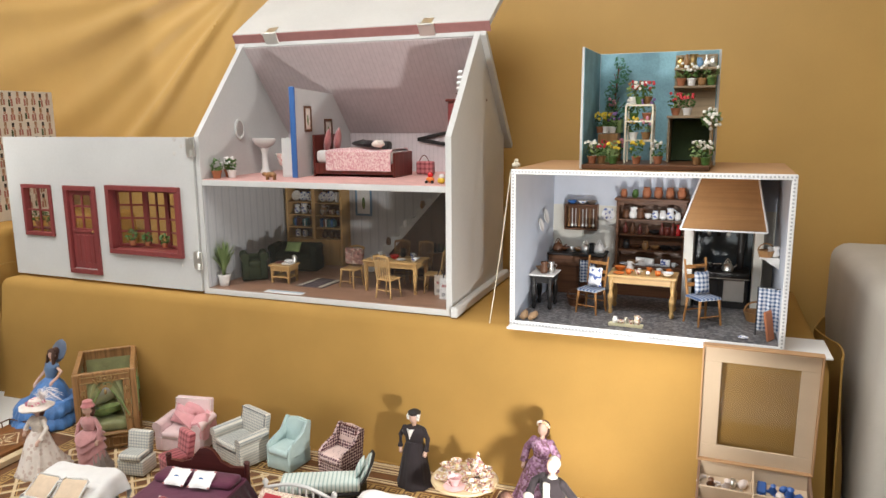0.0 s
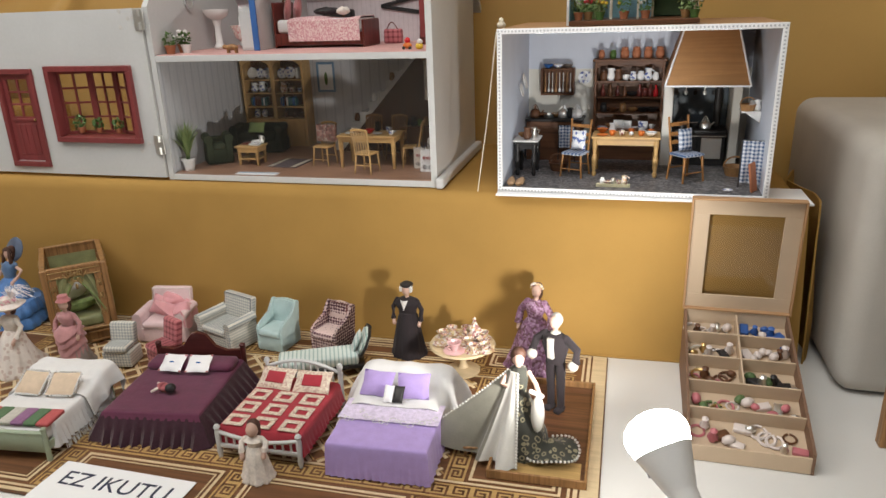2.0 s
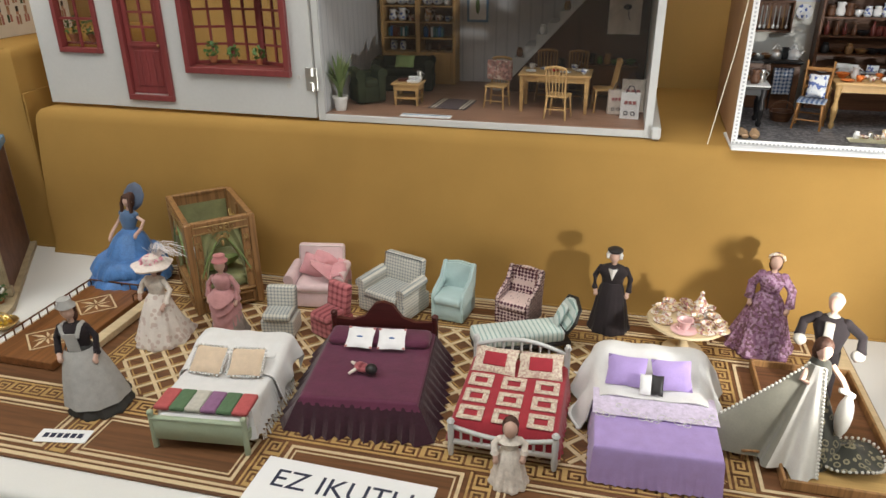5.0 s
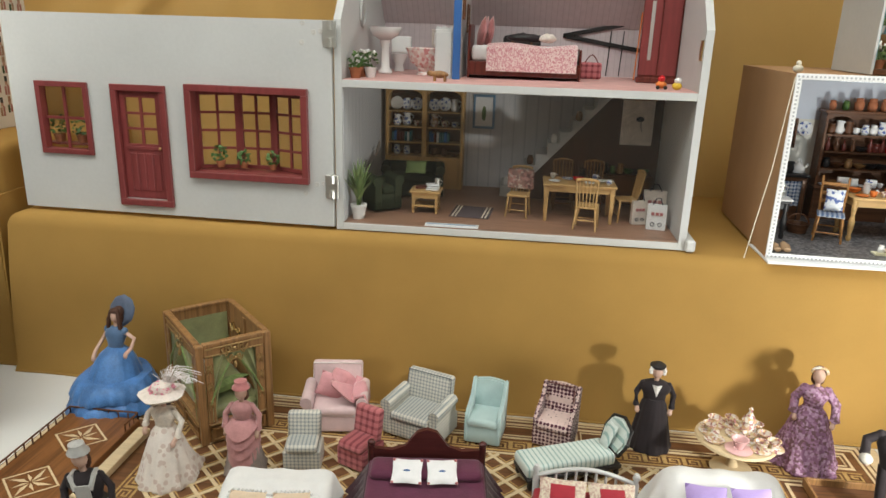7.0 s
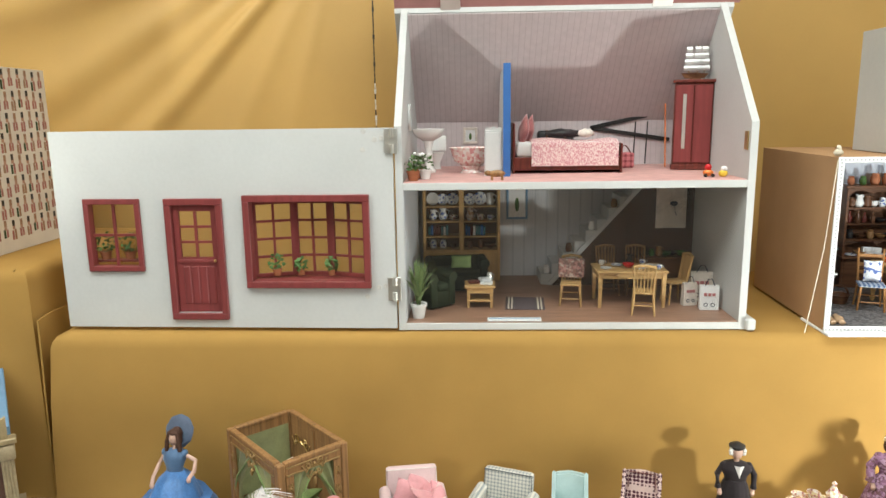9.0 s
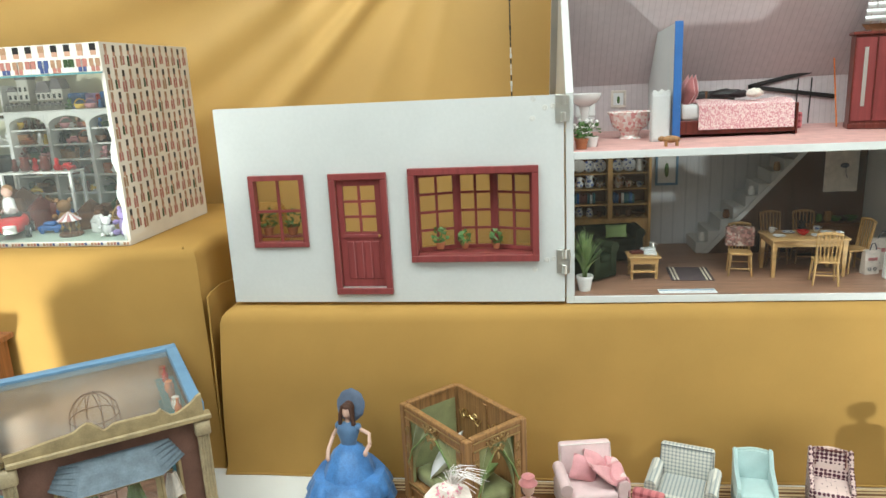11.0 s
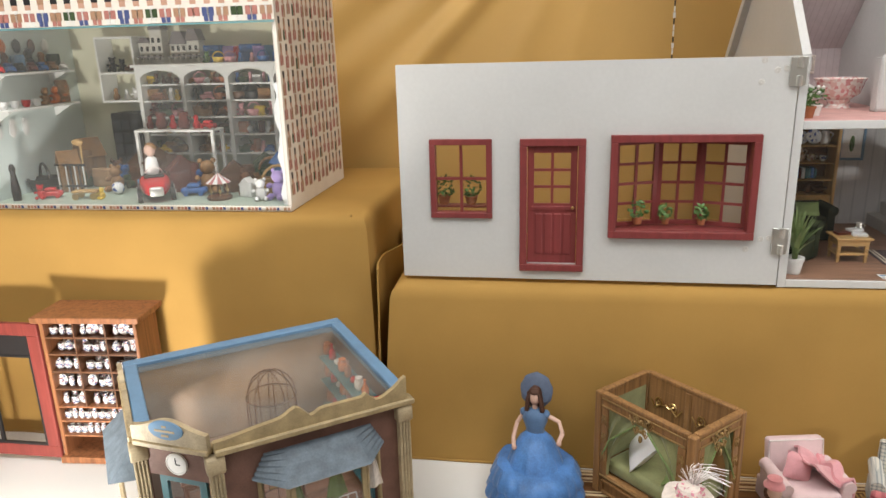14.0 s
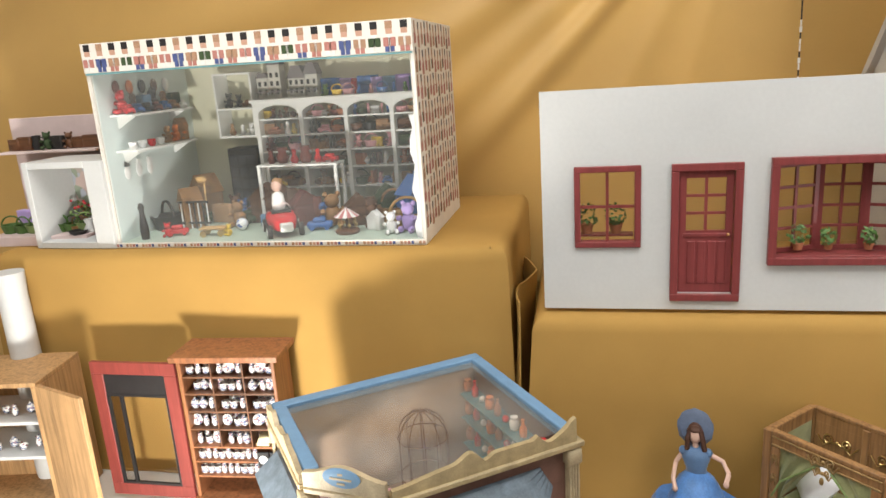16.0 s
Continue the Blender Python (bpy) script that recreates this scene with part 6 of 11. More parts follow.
sides = [(Matrix(), LU), (Matrix.Translation((0, LV, 0)) @ Matrix.Rotation(radians(-90), 4, "Z"), LV), (Matrix.Translation((LU, 0, 0)) @ Matrix.Rotation(radians(90), 4, "Z"), LV), (Matrix.Translation((LU, LV, 0)) @ Matrix.Rotation(radians(180), 4, "Z"), LU)]
for si, (mm, L) in enumerate(sides):
    bm = B()
    box(bm, 0.006, L - 0.006, -0.004, 0.004, LH - 0.020, LH, 0.001, mm)
    box(bm, 0.006, L - 0.006, -0.005, 0.005, LH - 0.003, LH + 0.003, 0.001, mm)
    box(bm, 0.006, L - 0.006, -0.0045, 0.0045, 0.030, 0.036, 0.001, mm)
    for x in (0.010, L / 2 + 0.002):
        w_ = L / 2 - 0.012
        frame_b = [(x, x + w_, 0.005, 0.027)]
        for a0, a1, c0, c1 in frame_b:
            for q in ((a0, a1, c0, c0 + 0.003), (a0, a1, c1 - 0.003, c1), (a0, a0 + 0.003, c0, c1), (a1 - 0.003, a1, c0, c1)):
                box(bm, q[0], q[1], -0.0065, -0.003, q[2], q[3], 0, mm)
    pieces("carved_rail", bm, OAK, scr)
    for z in (LH - 0.0175, LH - 0.0055, 0.0335):
        bm = B()
        box(bm, 0.008, L - 0.008, -0.0062, -0.0046, z - 0.0011, z + 0.0011, 0.0003, mm)
        part("gilt_line", bm, CARVED_GILT, scr, "thin gilt moulding line")
    if si in (2, 3):
        bm = B()
        box(bm, 0.006, L - 0.006, -0.002, 0.003, 0.036, LH - 0.020, 0.0006, mm)
        part("side_panel", bm, OAK, scr)
        bm = B()
        box(bm, 0.008, L - 0.008, 0.0034, 0.0042, 0.050, LH - 0.018, 0.0, mm)
        part("lining", bm, GREEN_SATIN if si == 3 else OAK, scr)
        if si == 2:
            for q in (0.27, 0.74):
                bm = B()
                scrollwork(bm, mm, L * q, 0.0068, LH - 0.040, 0.058, 0.022)
                part("gilt_scroll", bm, BRASS, scr, "gilt scroll ornament", smooth=True)
            bm = B()
            box(bm, L / 2 - 0.005, L / 2 + 0.005, 0.0043, 0.0075, 0.050, LH - 0.004, 0.0008, mm)
            part("pilaster", bm, OAK, scr)
    for s in (0, 1):
        bm = B()

        def curtain(u, v, s=s, L=L, mm=mm):
            edge = 0.010 + (L * 0.42) * (1 - v) * 0 + (L * 0.40) * (v ** 2.2 * 0.95 + 0.06 * (1 - v))
            x = 0.008 + (edge) * u
            if s:
                x = L - x
            return mm @ Vector((x, -0.0012 - 0.003 * math.sin(u * 16) , 0.038 + (LH - 0.058) * v))
        surface(bm, curtain, 14, 12)
        thicken(bm, 0.001)
        part("curtain", bm, GREEN_SATIN, scr, "green satin curtain", smooth=True)
        bm = B()
        x_ = 0.012 if s == 0 else L - 0.012
        tube(bm, [mm @ Vector(p) for p in ((x_ + (L * 0.36 if s == 0 else -L * 0.36), -0.0055, LH - 0.024), (x_ + (0.012 if s == 0 else -0.012), -0.0055, 0.100), (x_, -0.0055, 0.070))], 0.0016, 6)
        part("curtain_cord", bm, LEAF_PALE, scr, smooth=True)
    bm = B()
    rnd = random.Random(si)
    scrollwork(bm, mm, L / 2, -0.0062, LH - 0.012, 0.042, 0.020, 0.0016)
    scrollwork(bm, mm, L / 2, -0.0062, LH - 0.028, 0.026, 0.014, 0.0014)
    ball(bm, mm @ Vector((L / 2, -0.0062, LH - 0.040)), (0.003, 0.003, 0.006), 7, 5)
    part("carved_crest", bm, CARVED_GILT, scr, "gilt carved scroll crest", smooth=True)
    if si < 2:
        for x in (0.0135, L - 0.0135):
            bm = B()
            box(bm, x - 0.0065, x + 0.0065, -0.0052, -0.0022, 0.036, LH - 0.020, 0.0008, mm)
            part("corner_panel", bm, OAK, scr)
            for z in (0.070, 0.100, 0.130):
                bm = B()
                scrollwork(bm, mm, x, -0.0058, z, 0.009, 0.020, 0.0009)
                part("gilt_scroll", bm, CARVED_GILT, scr, "gilt scroll ornament", smooth=True)

# gilt flower basket beside the mat
bk = thing("gilt_basket", pose(-1.500, 0.905, 0.001), "small gilt basket of flowers on the white table", "basket")
bm = B()
lathe(bm, [(0.010, 0), (0.020, 0.006), (0.024, 0.012), (0.022, 0.013), (0.008, 0.004)], n=16, ripple=0.05, waves=8)
part("bowl", bm, BRASS, bk, smooth=True)
bm = B()
tube(bm, [(0.022 * math.cos(math.pi * k / 8), 0, 0.012 + 0.018 * math.sin(math.pi * k / 8)) for k in range(9)], 0.0014, 6)
part("handle", bm, BRASS, bk, smooth=True)
bm = B()
leaf_cloud(bm, (0, 0, 0.015), 0.016, 60, 0.007, 4, 0.5)
part("flowers", bm, YELLOW, bk)


# ---------- kitchen box ----------
KIT = Matrix.Translation((-0.324, 1.222, TOP + 0.0045)) @ Matrix.Rotation(radians(-1.6), 4, "Z")
KW, KD, KH, KT = 0.458, 0.310, 0.285, 0.006
kit = thing("kitchen_box", KIT, "open-fronted miniature kitchen box with white lace edging", "room box")
KIT_WALL = mat("pale_blue_kitchen_wall", (0.56, 0.60, 0.68), 0.7, 0.05, 20)
KIT_TILE = mat("cream_kitchen_tile", (0.64, 0.62, 0.56), 0.4, 0.05, 30)
for nm, b6, mt in (("side_panel", (0, KT, 0, KD, 0, KH), KRAFT), ("side_panel", (KW - KT, KW, 0, KD, 0, KH), KRAFT), ("back_panel", (KT, KW - KT, KD - KT, KD, 0, KH), KRAFT), ("top_panel", (KT, KW - KT, 0, KD - KT, KH - KT, KH), KRAFT), ("bottom_panel", (KT, KW - KT, 0, KD - KT, 0, KT), KRAFT)):
    bm = B()
    box(bm, *b6, 0)
    part(nm, bm, mt, kit, "brown card outside" if nm == "side_panel" else "")
for nm, b6, mt in (("inner_wall", (KT, KT + 0.001, 0.002, KD - KT - 0.001, KT, KH - KT), KIT_WALL), ("inner_wall", (KW - KT - 0.001, KW - KT, 0.002, KD - KT - 0.001, KT, KH - KT), KIT_WALL), ("inner_wall", (KT, KW - KT, KD - KT - 0.001, KD - KT, 0.19, KH - KT), KIT_WALL), ("tiled_wall", (KT, KW - KT, KD - KT - 0.002, KD - KT, KT + 0.001, 0.19), KIT_TILE), ("tiled_floor", (KT + 0.001, KW - KT - 0.001, 0.002, KD - KT - 0.002, KT, KT + 0.001), KITCHEN_TILE)):
    bm = B()
    box(bm, *b6, 0)
    part(nm, bm, mt, kit)
bm = B()
frame_bars(bm, -0.001, KW + 0.001, -0.001, KH + 0.001, 0.009, -0.004, -0.0002, 0.0008)
part("front_edging", bm, PAPER, kit, "white ribbon edging")
bm = B()
for i in range(76):
    x = 0.002 + (KW - 0.004) * i / 75
    for z in (0.0035, KH - 0.0035):
        box(bm, x - 0.0014, x + 0.0014, -0.0046, -0.004, z - 0.0014, z + 0.0014, 0)
for i in range(46):
    z = 0.008 + (KH - 0.016) * i / 45
    for x in (0.0035, KW - 0.0035):
        box(bm, x - 0.0014, x + 0.0014, -0.0046, -0.004, z - 0.0014, z + 0.0014, 0)
part("edging_pattern", bm, mat("grey_lace_print", (0.45, 0.45, 0.47), 0.8), kit, "grey printed lace pattern")
KF = KT + 0.001

# ---------- flower stall box on top of the kitchen ----------
FL = Matrix.Translation((-0.206, 1.252, TOP + 0.0045 + KH + 0.0012)) @ Matrix.Rotation(radians(-2.0), 4, "Z")
fl = thing("flower_stall_box", FL, "open corner box of a miniature flower shop", "room box")
TEAL_WALL = mat("teal_sky_wall", (0.20, 0.36, 0.42), 0.7, 0.4, 22)
bm = B()
box(bm, 0, 0.212, 0, 0.155, 0, 0.008, 0.0008)
part("base_board", bm, WALNUT, fl)
bm = B()
box(bm, -0.004, 0.0, 0, 0.155, 0, 0.208, 0.0005)
part("side_panel", bm, WHITE_PAINT, fl, "white outside")
bm = B()
box(bm, 0.0001, 0.001, 0.001, 0.150, 0.008, 0.207, 0)
part("painted_wall", bm, TEAL_WALL, fl, "teal painted inside")
bm = B()
box(bm, -0.004, 0.216, 0.155, 0.160, 0, 0.208, 0.0005)
part("back_panel", bm, WHITE_PAINT, fl)
bm = B()
box(bm, 0.001, 0.212, 0.1535, 0.155, 0.008, 0.207, 0)
part("painted_wall", bm, TEAL_WALL, fl, "teal painted inside")

# ---------- toy shop box ----------
TOYB = Matrix.Translation((-2.372, 1.272, TOP2 + 0.001)) @ Matrix.Rotation(radians(-1.2), 4, "Z")
TW, TD, TH, TT = 0.572, 0.300, 0.352, 0.007
toy = thing("toy_shop_box", TOYB, "glazed toy shop box papered with toy soldiers", "room box")
NUT_PAPER = mat("white_print_paper", (0.70, 0.65, 0.58), 0.7, 0.08, 30)
SHELF_WHITE = mat("white_shelf_paint", (0.80, 0.80, 0.77), 0.5, 0.05, 20)
TOY_IN = mat("pale_mint_wall", (0.66, 0.74, 0.72), 0.7, 0.06, 20)
TOY_CREAM = mat("pale_yellow_wall", (0.72, 0.70, 0.52), 0.7, 0.06, 20)
for nm, b6, mt in (("side_panel", (0, TT, 0, TD, 0, TH), NUT_PAPER), ("side_panel", (TW - TT, TW, 0, TD, 0, TH), NUT_PAPER), ("back_panel", (TT, TW - TT, TD - TT, TD, 0, TH), NUT_PAPER), ("top_panel", (TT, TW - TT, 0, TD - TT, TH - TT, TH), NUT_PAPER), ("bottom_panel", (TT, TW - TT, 0, TD - TT, 0, TT), NUT_PAPER)):
    bm = B()
    box(bm, *b6, 0)
    part(nm, bm, mt, toy)
for nm, b6, mt in (("inner_wall", (TT, TT + 0.001, 0.004, TD - TT - 0.001, TT, TH - TT), TOY_IN), ("inner_wall", (TW - TT - 0.001, TW - TT, 0.004, TD - TT - 0.001, TT, TH - TT), TOY_IN), ("inner_wall", (TT, TW - TT, TD - TT - 0.001, TD - TT, TT, TH - TT), TOY_CREAM), ("inner_floor", (TT + 0.001, TW - TT - 0.001, 0.004, TD - TT - 0.002, TT, TT + 0.001), mat("pale_green_floor", (0.42, 0.50, 0.42), 0.5))):
    bm = B()
    box(bm, *b6, 0)
    part(nm, bm, mt, toy)
bm = B()
box(bm, 0.0, TW, -0.004, -0.0003, TH - 0.048, TH, 0.0005)
part("front_fascia", bm, NUT_PAPER, toy)
bm = B()
box(bm, 0.002, TW - 0.002, -0.0046, -0.002, TH - 0.051, TH - 0.0485, 0)
part("fascia_line", bm, mat("blue_green_line", (0.14, 0.30, 0.32), 0.6), toy)
bm = B()
box(bm, 0.0, TW, -0.004, -0.0003, 0, 0.009, 0.0005)
part("front_skirting", bm, NUT_PAPER, toy)
# the pane's haze imitates the room's reflection, with some dirt
bm = B()
box(bm, 0.004, TW - 0.004, -0.0028, -0.0018, 0.009, TH - 0.048, 0)
part("front_glass", bm, glass("veiled_front_sheet", 0.05, (1, 1, 1), 0.96, 0.028), toy).visible_shadow = False
TF = TT + 0.001

# ---------- corner shop with glass roof ----------
SHOP = Matrix.Translation((-1.570, 0.995, 0.001)) @ Matrix.Rotation(radians(35.2), 4, "Z")
# local x runs from the chamfered corner to the far end (0 at that end), y runs back
SW, SD, SH = 0.325, 0.268, 0.222
shop = thing("corner_shop", SHOP, "antique miniature corner shop with glass roof", "doll house")
OLD_BRICK = mat("aged_red_brown_wall", (0.15, 0.075, 0.055), 0.6, 0.35, 40, 0.3)
OLD_CREAM = mat("aged_cream_paint", (0.40, 0.32, 0.20), 0.5, 0.35, 50, 0.2)
OLD_GOLD = mat("aged_gilt_paint", (0.34, 0.26, 0.14), 0.45, 0.35, 60, 0.2)
TEAL_DOOR = mat("teal_door_paint", (0.05, 0.15, 0.175), 0.4, 0.2, 40)
SLATE_BLUE = mat("blue_grey_roof_paint", (0.12, 0.15, 0.18), 0.6, 0.4, 60, 0.3)
bm = B()
prism(bm, [(-SW + 0.03, -0.088), (0.000, -0.088), (0.012, -0.050), (0.012, SD), (-SW - 0.012, SD), (-SW - 0.012, 0.06)], 2, 0, 0.010)
part("plinth", bm, OLD_CREAM, shop)
CH = 0.076
bm = B()
wall_with_holes(bm, -SW + CH, 0, 0.010, SH, 0, 0.008, [(-0.196, -0.046, 0.028, 0.170)])
part("shop_front_wall", bm, OLD_BRICK, shop, "worn red-brown painted wall")
bm = B()
prism(bm, [(0.008, 0.010), (SD - 0.008, 0.010), (SD - 0.008, SH + 0.016), (0.008, SH + 0.004)], 0, -0.008, 0)
part("side_wall", bm, OLD_BRICK, shop)
bm = B()
box(bm, -SW, 0, SD - 0.008, SD, 0.010, SH + 0.017, 0)
part("back_wall", bm, mat("faded_brown_plaster", (0.33, 0.255, 0.20), 0.7, 0.25, 25, 0.15), shop)
bm = B()
wall_with_holes(bm, 0, SD - 0.008 - CH, 0.010, SH, -0.008, 0, [(0.040, 0.150, 0.050, 0.165)])
bmesh.ops.transform(bm, matrix=Matrix.Translation((-SW, SD - 0.008, 0)) @ Matrix.Rotation(radians(-90), 4, "Z") @ Matrix.Scale(-1, 4, (0, 1, 0)), verts=bm.verts)
part("side_wall", bm, OLD_BRICK, shop)
COR = Matrix.Translation((-SW, CH, 0)) @ Matrix.Rotation(radians(-45), 4, "Z")
CL = CH * 1.4142
bm = B()
box(bm, 0.0, CL, 0, 0.006, 0.178, SH, 0.0, COR)
part("corner_wall", bm, OLD_BRICK, shop)
bm = B()
wall_with_holes(bm, 0.020, CL - 0.020, 0.010, 0.178, 0.004, 0.009, [(0.030, CL - 0.030, 0.078, 0.168)])
bmesh.ops.transform(bm, matrix=COR, verts=bm.verts)
for i in range(3):
    box(bm, 0.030 + i * 0.016, 0.043 + i * 0.016, 0.002, 0.005, 0.020, 0.070, 0.001, COR)
part("shop_door", bm, TEAL_DOOR, shop, "teal half-glazed door")
bm = B()
ball(bm, COR @ Vector((0.028, 0.0, 0.078)), 0.0032)
part("door_knob", bm, BRASS, shop, smooth=True)
bm = B()
box(bm, 0.030, CL - 0.030, 0.0055, 0.0062, 0.078, 0.168, 0, COR)
part("door_glass", bm, GLASS, shop).visible_shadow = False


def fluted_post(at, h):
    bm = B()
    box(bm, at[0] - 0.010, at[0] + 0.010, at[1] - 0.010, at[1] + 0.010, 0.010, 0.026, 0.001)
    for k in range(4):
        for s, (dx, dy) in (("a", (1, 0)), ("b", (0, 1))):
            o = -0.0063 + k * 0.0042
            x, y = (at[0] + o, at[1] - 0.0065) if s == "a" else (at[0] - 0.0065, at[1] + o)
            cyl(bm, (x, y, 0.026), (x, y, SH - 0.024), 0.0019, n=6)
    box(bm, at[0] - 0.0060, at[0] + 0.0060, at[1] - 0.0060, at[1] + 0.0060, 0.026, SH - 0.024, 0.0005)
    box(bm, at[0] - 0.011, at[0] + 0.011, at[1] - 0.011, at[1] + 0.011, SH - 0.024, SH - 0.002, 0.002)
    return part("fluted_pilaster", bm, OLD_CREAM, shop, "cream fluted pilaster", smooth=True)


for at in ((-SW + CH, -0.002), (-0.004, -0.002), (-SW - 0.002, CH), (-SW - 0.001, SD - 0.010)):
    fluted_post(at, SH)
# cornice and scrolled parapet
bm = B()
box(bm, -SW + CH, 0.010, -0.014, 0.006, SH, SH + 0.008, 0.0015)
box(bm, 0.0, CL, -0.012, 0.010, SH, SH + 0.008, 0.0015, COR)
box(bm, -SW - 0.012, -SW + 0.006, CH, SD, SH, SH + 0.008, 0.0015)
part("cornice", bm, OLD_GOLD, shop)


def parapet(bm, L, mm, peaks):
    top = []
    for i in range(41):
        u = i / 40
        z = 0.030 + sum(a * math.exp(-((u - c) / w) ** 2) for c, a, w in peaks)
        top.append((L * u, SH + 0.008 + z * 0.62))
    pts = [(0, SH + 0.008)] + top + [(L, SH + 0.008)]
    n0 = len(bm.verts)
    prism(bm, pts, 1, -0.010, -0.003)
    bm.verts.ensure_lookup_table()
    bmesh.ops.transform(bm, matrix=mm, verts=bm.verts[n0:])


bm = B()
parapet(bm, SW - CH, Matrix.Translation((-SW + CH, 0, 0)), [(0.0, -0.014, 0.2), (0.40, 0.016, 0.05), (0.48, -0.012, 0.03), (0.78, 0.012, 0.02), (0.84, -0.014, 0.06), (1.0, 0.022, 0.05)])
part("parapet", bm, OLD_GOLD, shop, "scrolled gilt parapet")
bm = B()
parapet(bm, CL, COR, [(0.5, 0.022, 0.30)])
part("parapet", bm, OLD_CREAM, shop)
bm = B()
parapet(bm, SD - CH, Matrix.Translation((-SW, SD, 0)) @ Matrix.Rotation(radians(-90), 4, "Z"), [(0.2, 0.014, 0.06), (0.3, -0.012, 0.04), (0.6, 0.014, 0.06), (0.95, -0.012, 0.1)])
part("parapet", bm, OLD_CREAM, shop)
# oval name board with bars, and a clock
bm = B()
lathe(bm, [(0.024, 0), (0.024, 0.002), (0.021, 0.003)], n=24, sy=0.52)
bmesh.ops.transform(bm, matrix=COR @ Matrix.Translation((CL / 2, -0.011, SH + 0.029)) @ Matrix.Rotation(radians(90), 4, "X"), verts=bm.verts)
part("name_board", bm, PALE_BLUE, shop, "pale blue oval name board", smooth=True)
bm = B()
for i, (a, w) in enumerate(((0.006, 0.006), (0.000, 0.028), (-0.006, 0.010))):
    box(bm, CL / 2 - w / 2, CL / 2 + w / 2, -0.0150, -0.0142, SH + 0.0275 + a, SH + 0.0300 + a, 0, COR)
part("writing_bars", bm, OLD_CREAM, shop)
bm = B()
lathe(bm, [(0.015, 0), (0.015, 0.003), (0.0125, 0.004), (0.0125, 0.003), (0.0005, 0.003)], n=24)
bmesh.ops.transform(bm, matrix=COR @ Matrix.Translation((CL / 2, -0.0005, 0.199)) @ Matrix.Rotation(radians(90), 4, "X"), verts=bm.verts)
part("clock", bm, PORCELAIN, shop, "round white clock", smooth=True)
bm = B()
box(bm, CL / 2 - 0.0006, CL / 2 + 0.0006, -0.0042, -0.0036, 0.199, 0.208, 0, COR)
box(bm, CL / 2, CL / 2 + 0.006, -0.0042, -0.0036, 0.1984, 0.1996, 0, COR)
part("clock_hands_bar", bm, BLACKISH, shop)
shop.children[-1].name = "clock_pointer"
# bay window with its own little roof
bx0, bx1, bz0, bz1 = -0.202, -0.040, 0.024, 0.172
pa, pb, pc, pd = (bx0, 0.0), (bx0 + 0.032, -0.034), (bx1 - 0.032, -0.034), (bx1, 0.0)
bm = B()
prism(bm, [pa, pb, pc, pd], 2, 0.010, bz0)
part("bay_base", bm, OLD_BRICK, shop)
bm = B()
prism(bm, [(pa[0] - 0.004, 0), (pb[0] - 0.002, pb[1] - 0.004), (pc[0] + 0.002, pc[1] - 0.004), (pd[0] + 0.004, 0)], 2, bz0, bz0 + 0.006)
part("bay_sill", bm, OLD_GOLD, shop)
bm = B()
lo = [(pa[0] - 0.007, -0.001, bz1), (pb[0] - 0.005, pb[1] - 0.007, bz1), (pc[0] + 0.005, pc[1] - 0.007, bz1), (pd[0] + 0.007, -0.001, bz1)]
hi = [(pa[0] + 0.010, -0.001, bz1 + 0.030), (pb[0] + 0.006, -0.008, bz1 + 0.030), (pc[0] - 0.006, -0.008, bz1 + 0.030), (pd[0] - 0.010, -0.001, bz1 + 0.030)]
steps = []
for k in range(6):
    u = k / 5
    ring = [tuple(a + (b - a) * u for a, b in zip(p, q)) for p, q in zip(lo, hi)]
    steps.append([(x, y - 0.0025, z) for x, y, z in ring])
    steps.append([(x, y, z + 0.0015) for x, y, z in ring])
rings(bm, steps)
part("bay_roof", bm, SLATE_BLUE, shop, "blue-grey shingled bay roof")
for p, q in ((pa, pb), (pb, pc), (pc, pd)):
    L = math.hypot(q[0] - p[0], q[1] - p[1])
    mm = Matrix.Translation((p[0], p[1], 0)) @ Matrix.Rotation(math.atan2(q[1] - p[1], q[0] - p[0]), 4, "Z")
    bm = B()
    frame_bars(bm, 0, L, bz0 + 0.006, bz1, 0.006, -0.002, 0.003, 0.0006)
    bmesh.ops.transform(bm, matrix=mm, verts=bm.verts)
    part("bay_frame", bm, OLD_GOLD, shop)
    bm = B()
    box(bm, 0.006, L - 0.006, 0.0, 0.0008, bz0 + 0.012, bz1 - 0.006, 0)
    bmesh.ops.transform(bm, matrix=mm, verts=bm.verts)
    part("bay_glass", bm, GLASS, shop).visible_shadow = False
# second bay on the far side, seen past the corner
bm = B()
prism(bm, [(-SW - 0.03, 0.105), (-SW, 0.090), (-SW, 0.235), (-SW - 0.03, 0.220)], 2, 0.010, 0.046)
part("bay_base", bm, OLD_BRICK, shop)
bm = B()
rings(bm, [[(-SW - 0.042, 0.088, 0.166), (-SW - 0.001, 0.078, 0.166), (-SW - 0.001, 0.246, 0.166), (-SW - 0.042, 0.236, 0.166)], [(-SW - 0.010, 0.100, 0.198), (-SW - 0.001, 0.094, 0.198), (-SW - 0.001, 0.230, 0.198), (-SW - 0.010, 0.226, 0.198)]])
part("bay_roof", bm, SLATE_BLUE, shop)
for y0_, y1_ in ((0.104, 0.160), (0.164, 0.220)):
    bm = B()
    mm = Matrix.Translation((-SW - 0.029, y1_, 0)) @ Matrix.Rotation(radians(-90), 4, "Z")
    frame_bars(bm, 0, y1_ - y0_, 0.046, 0.166, 0.005, -0.002, 0.003, 0.0005)
    bmesh.ops.transform(bm, matrix=mm, verts=bm.verts)
    part("bay_frame", bm, OLD_CREAM, shop)
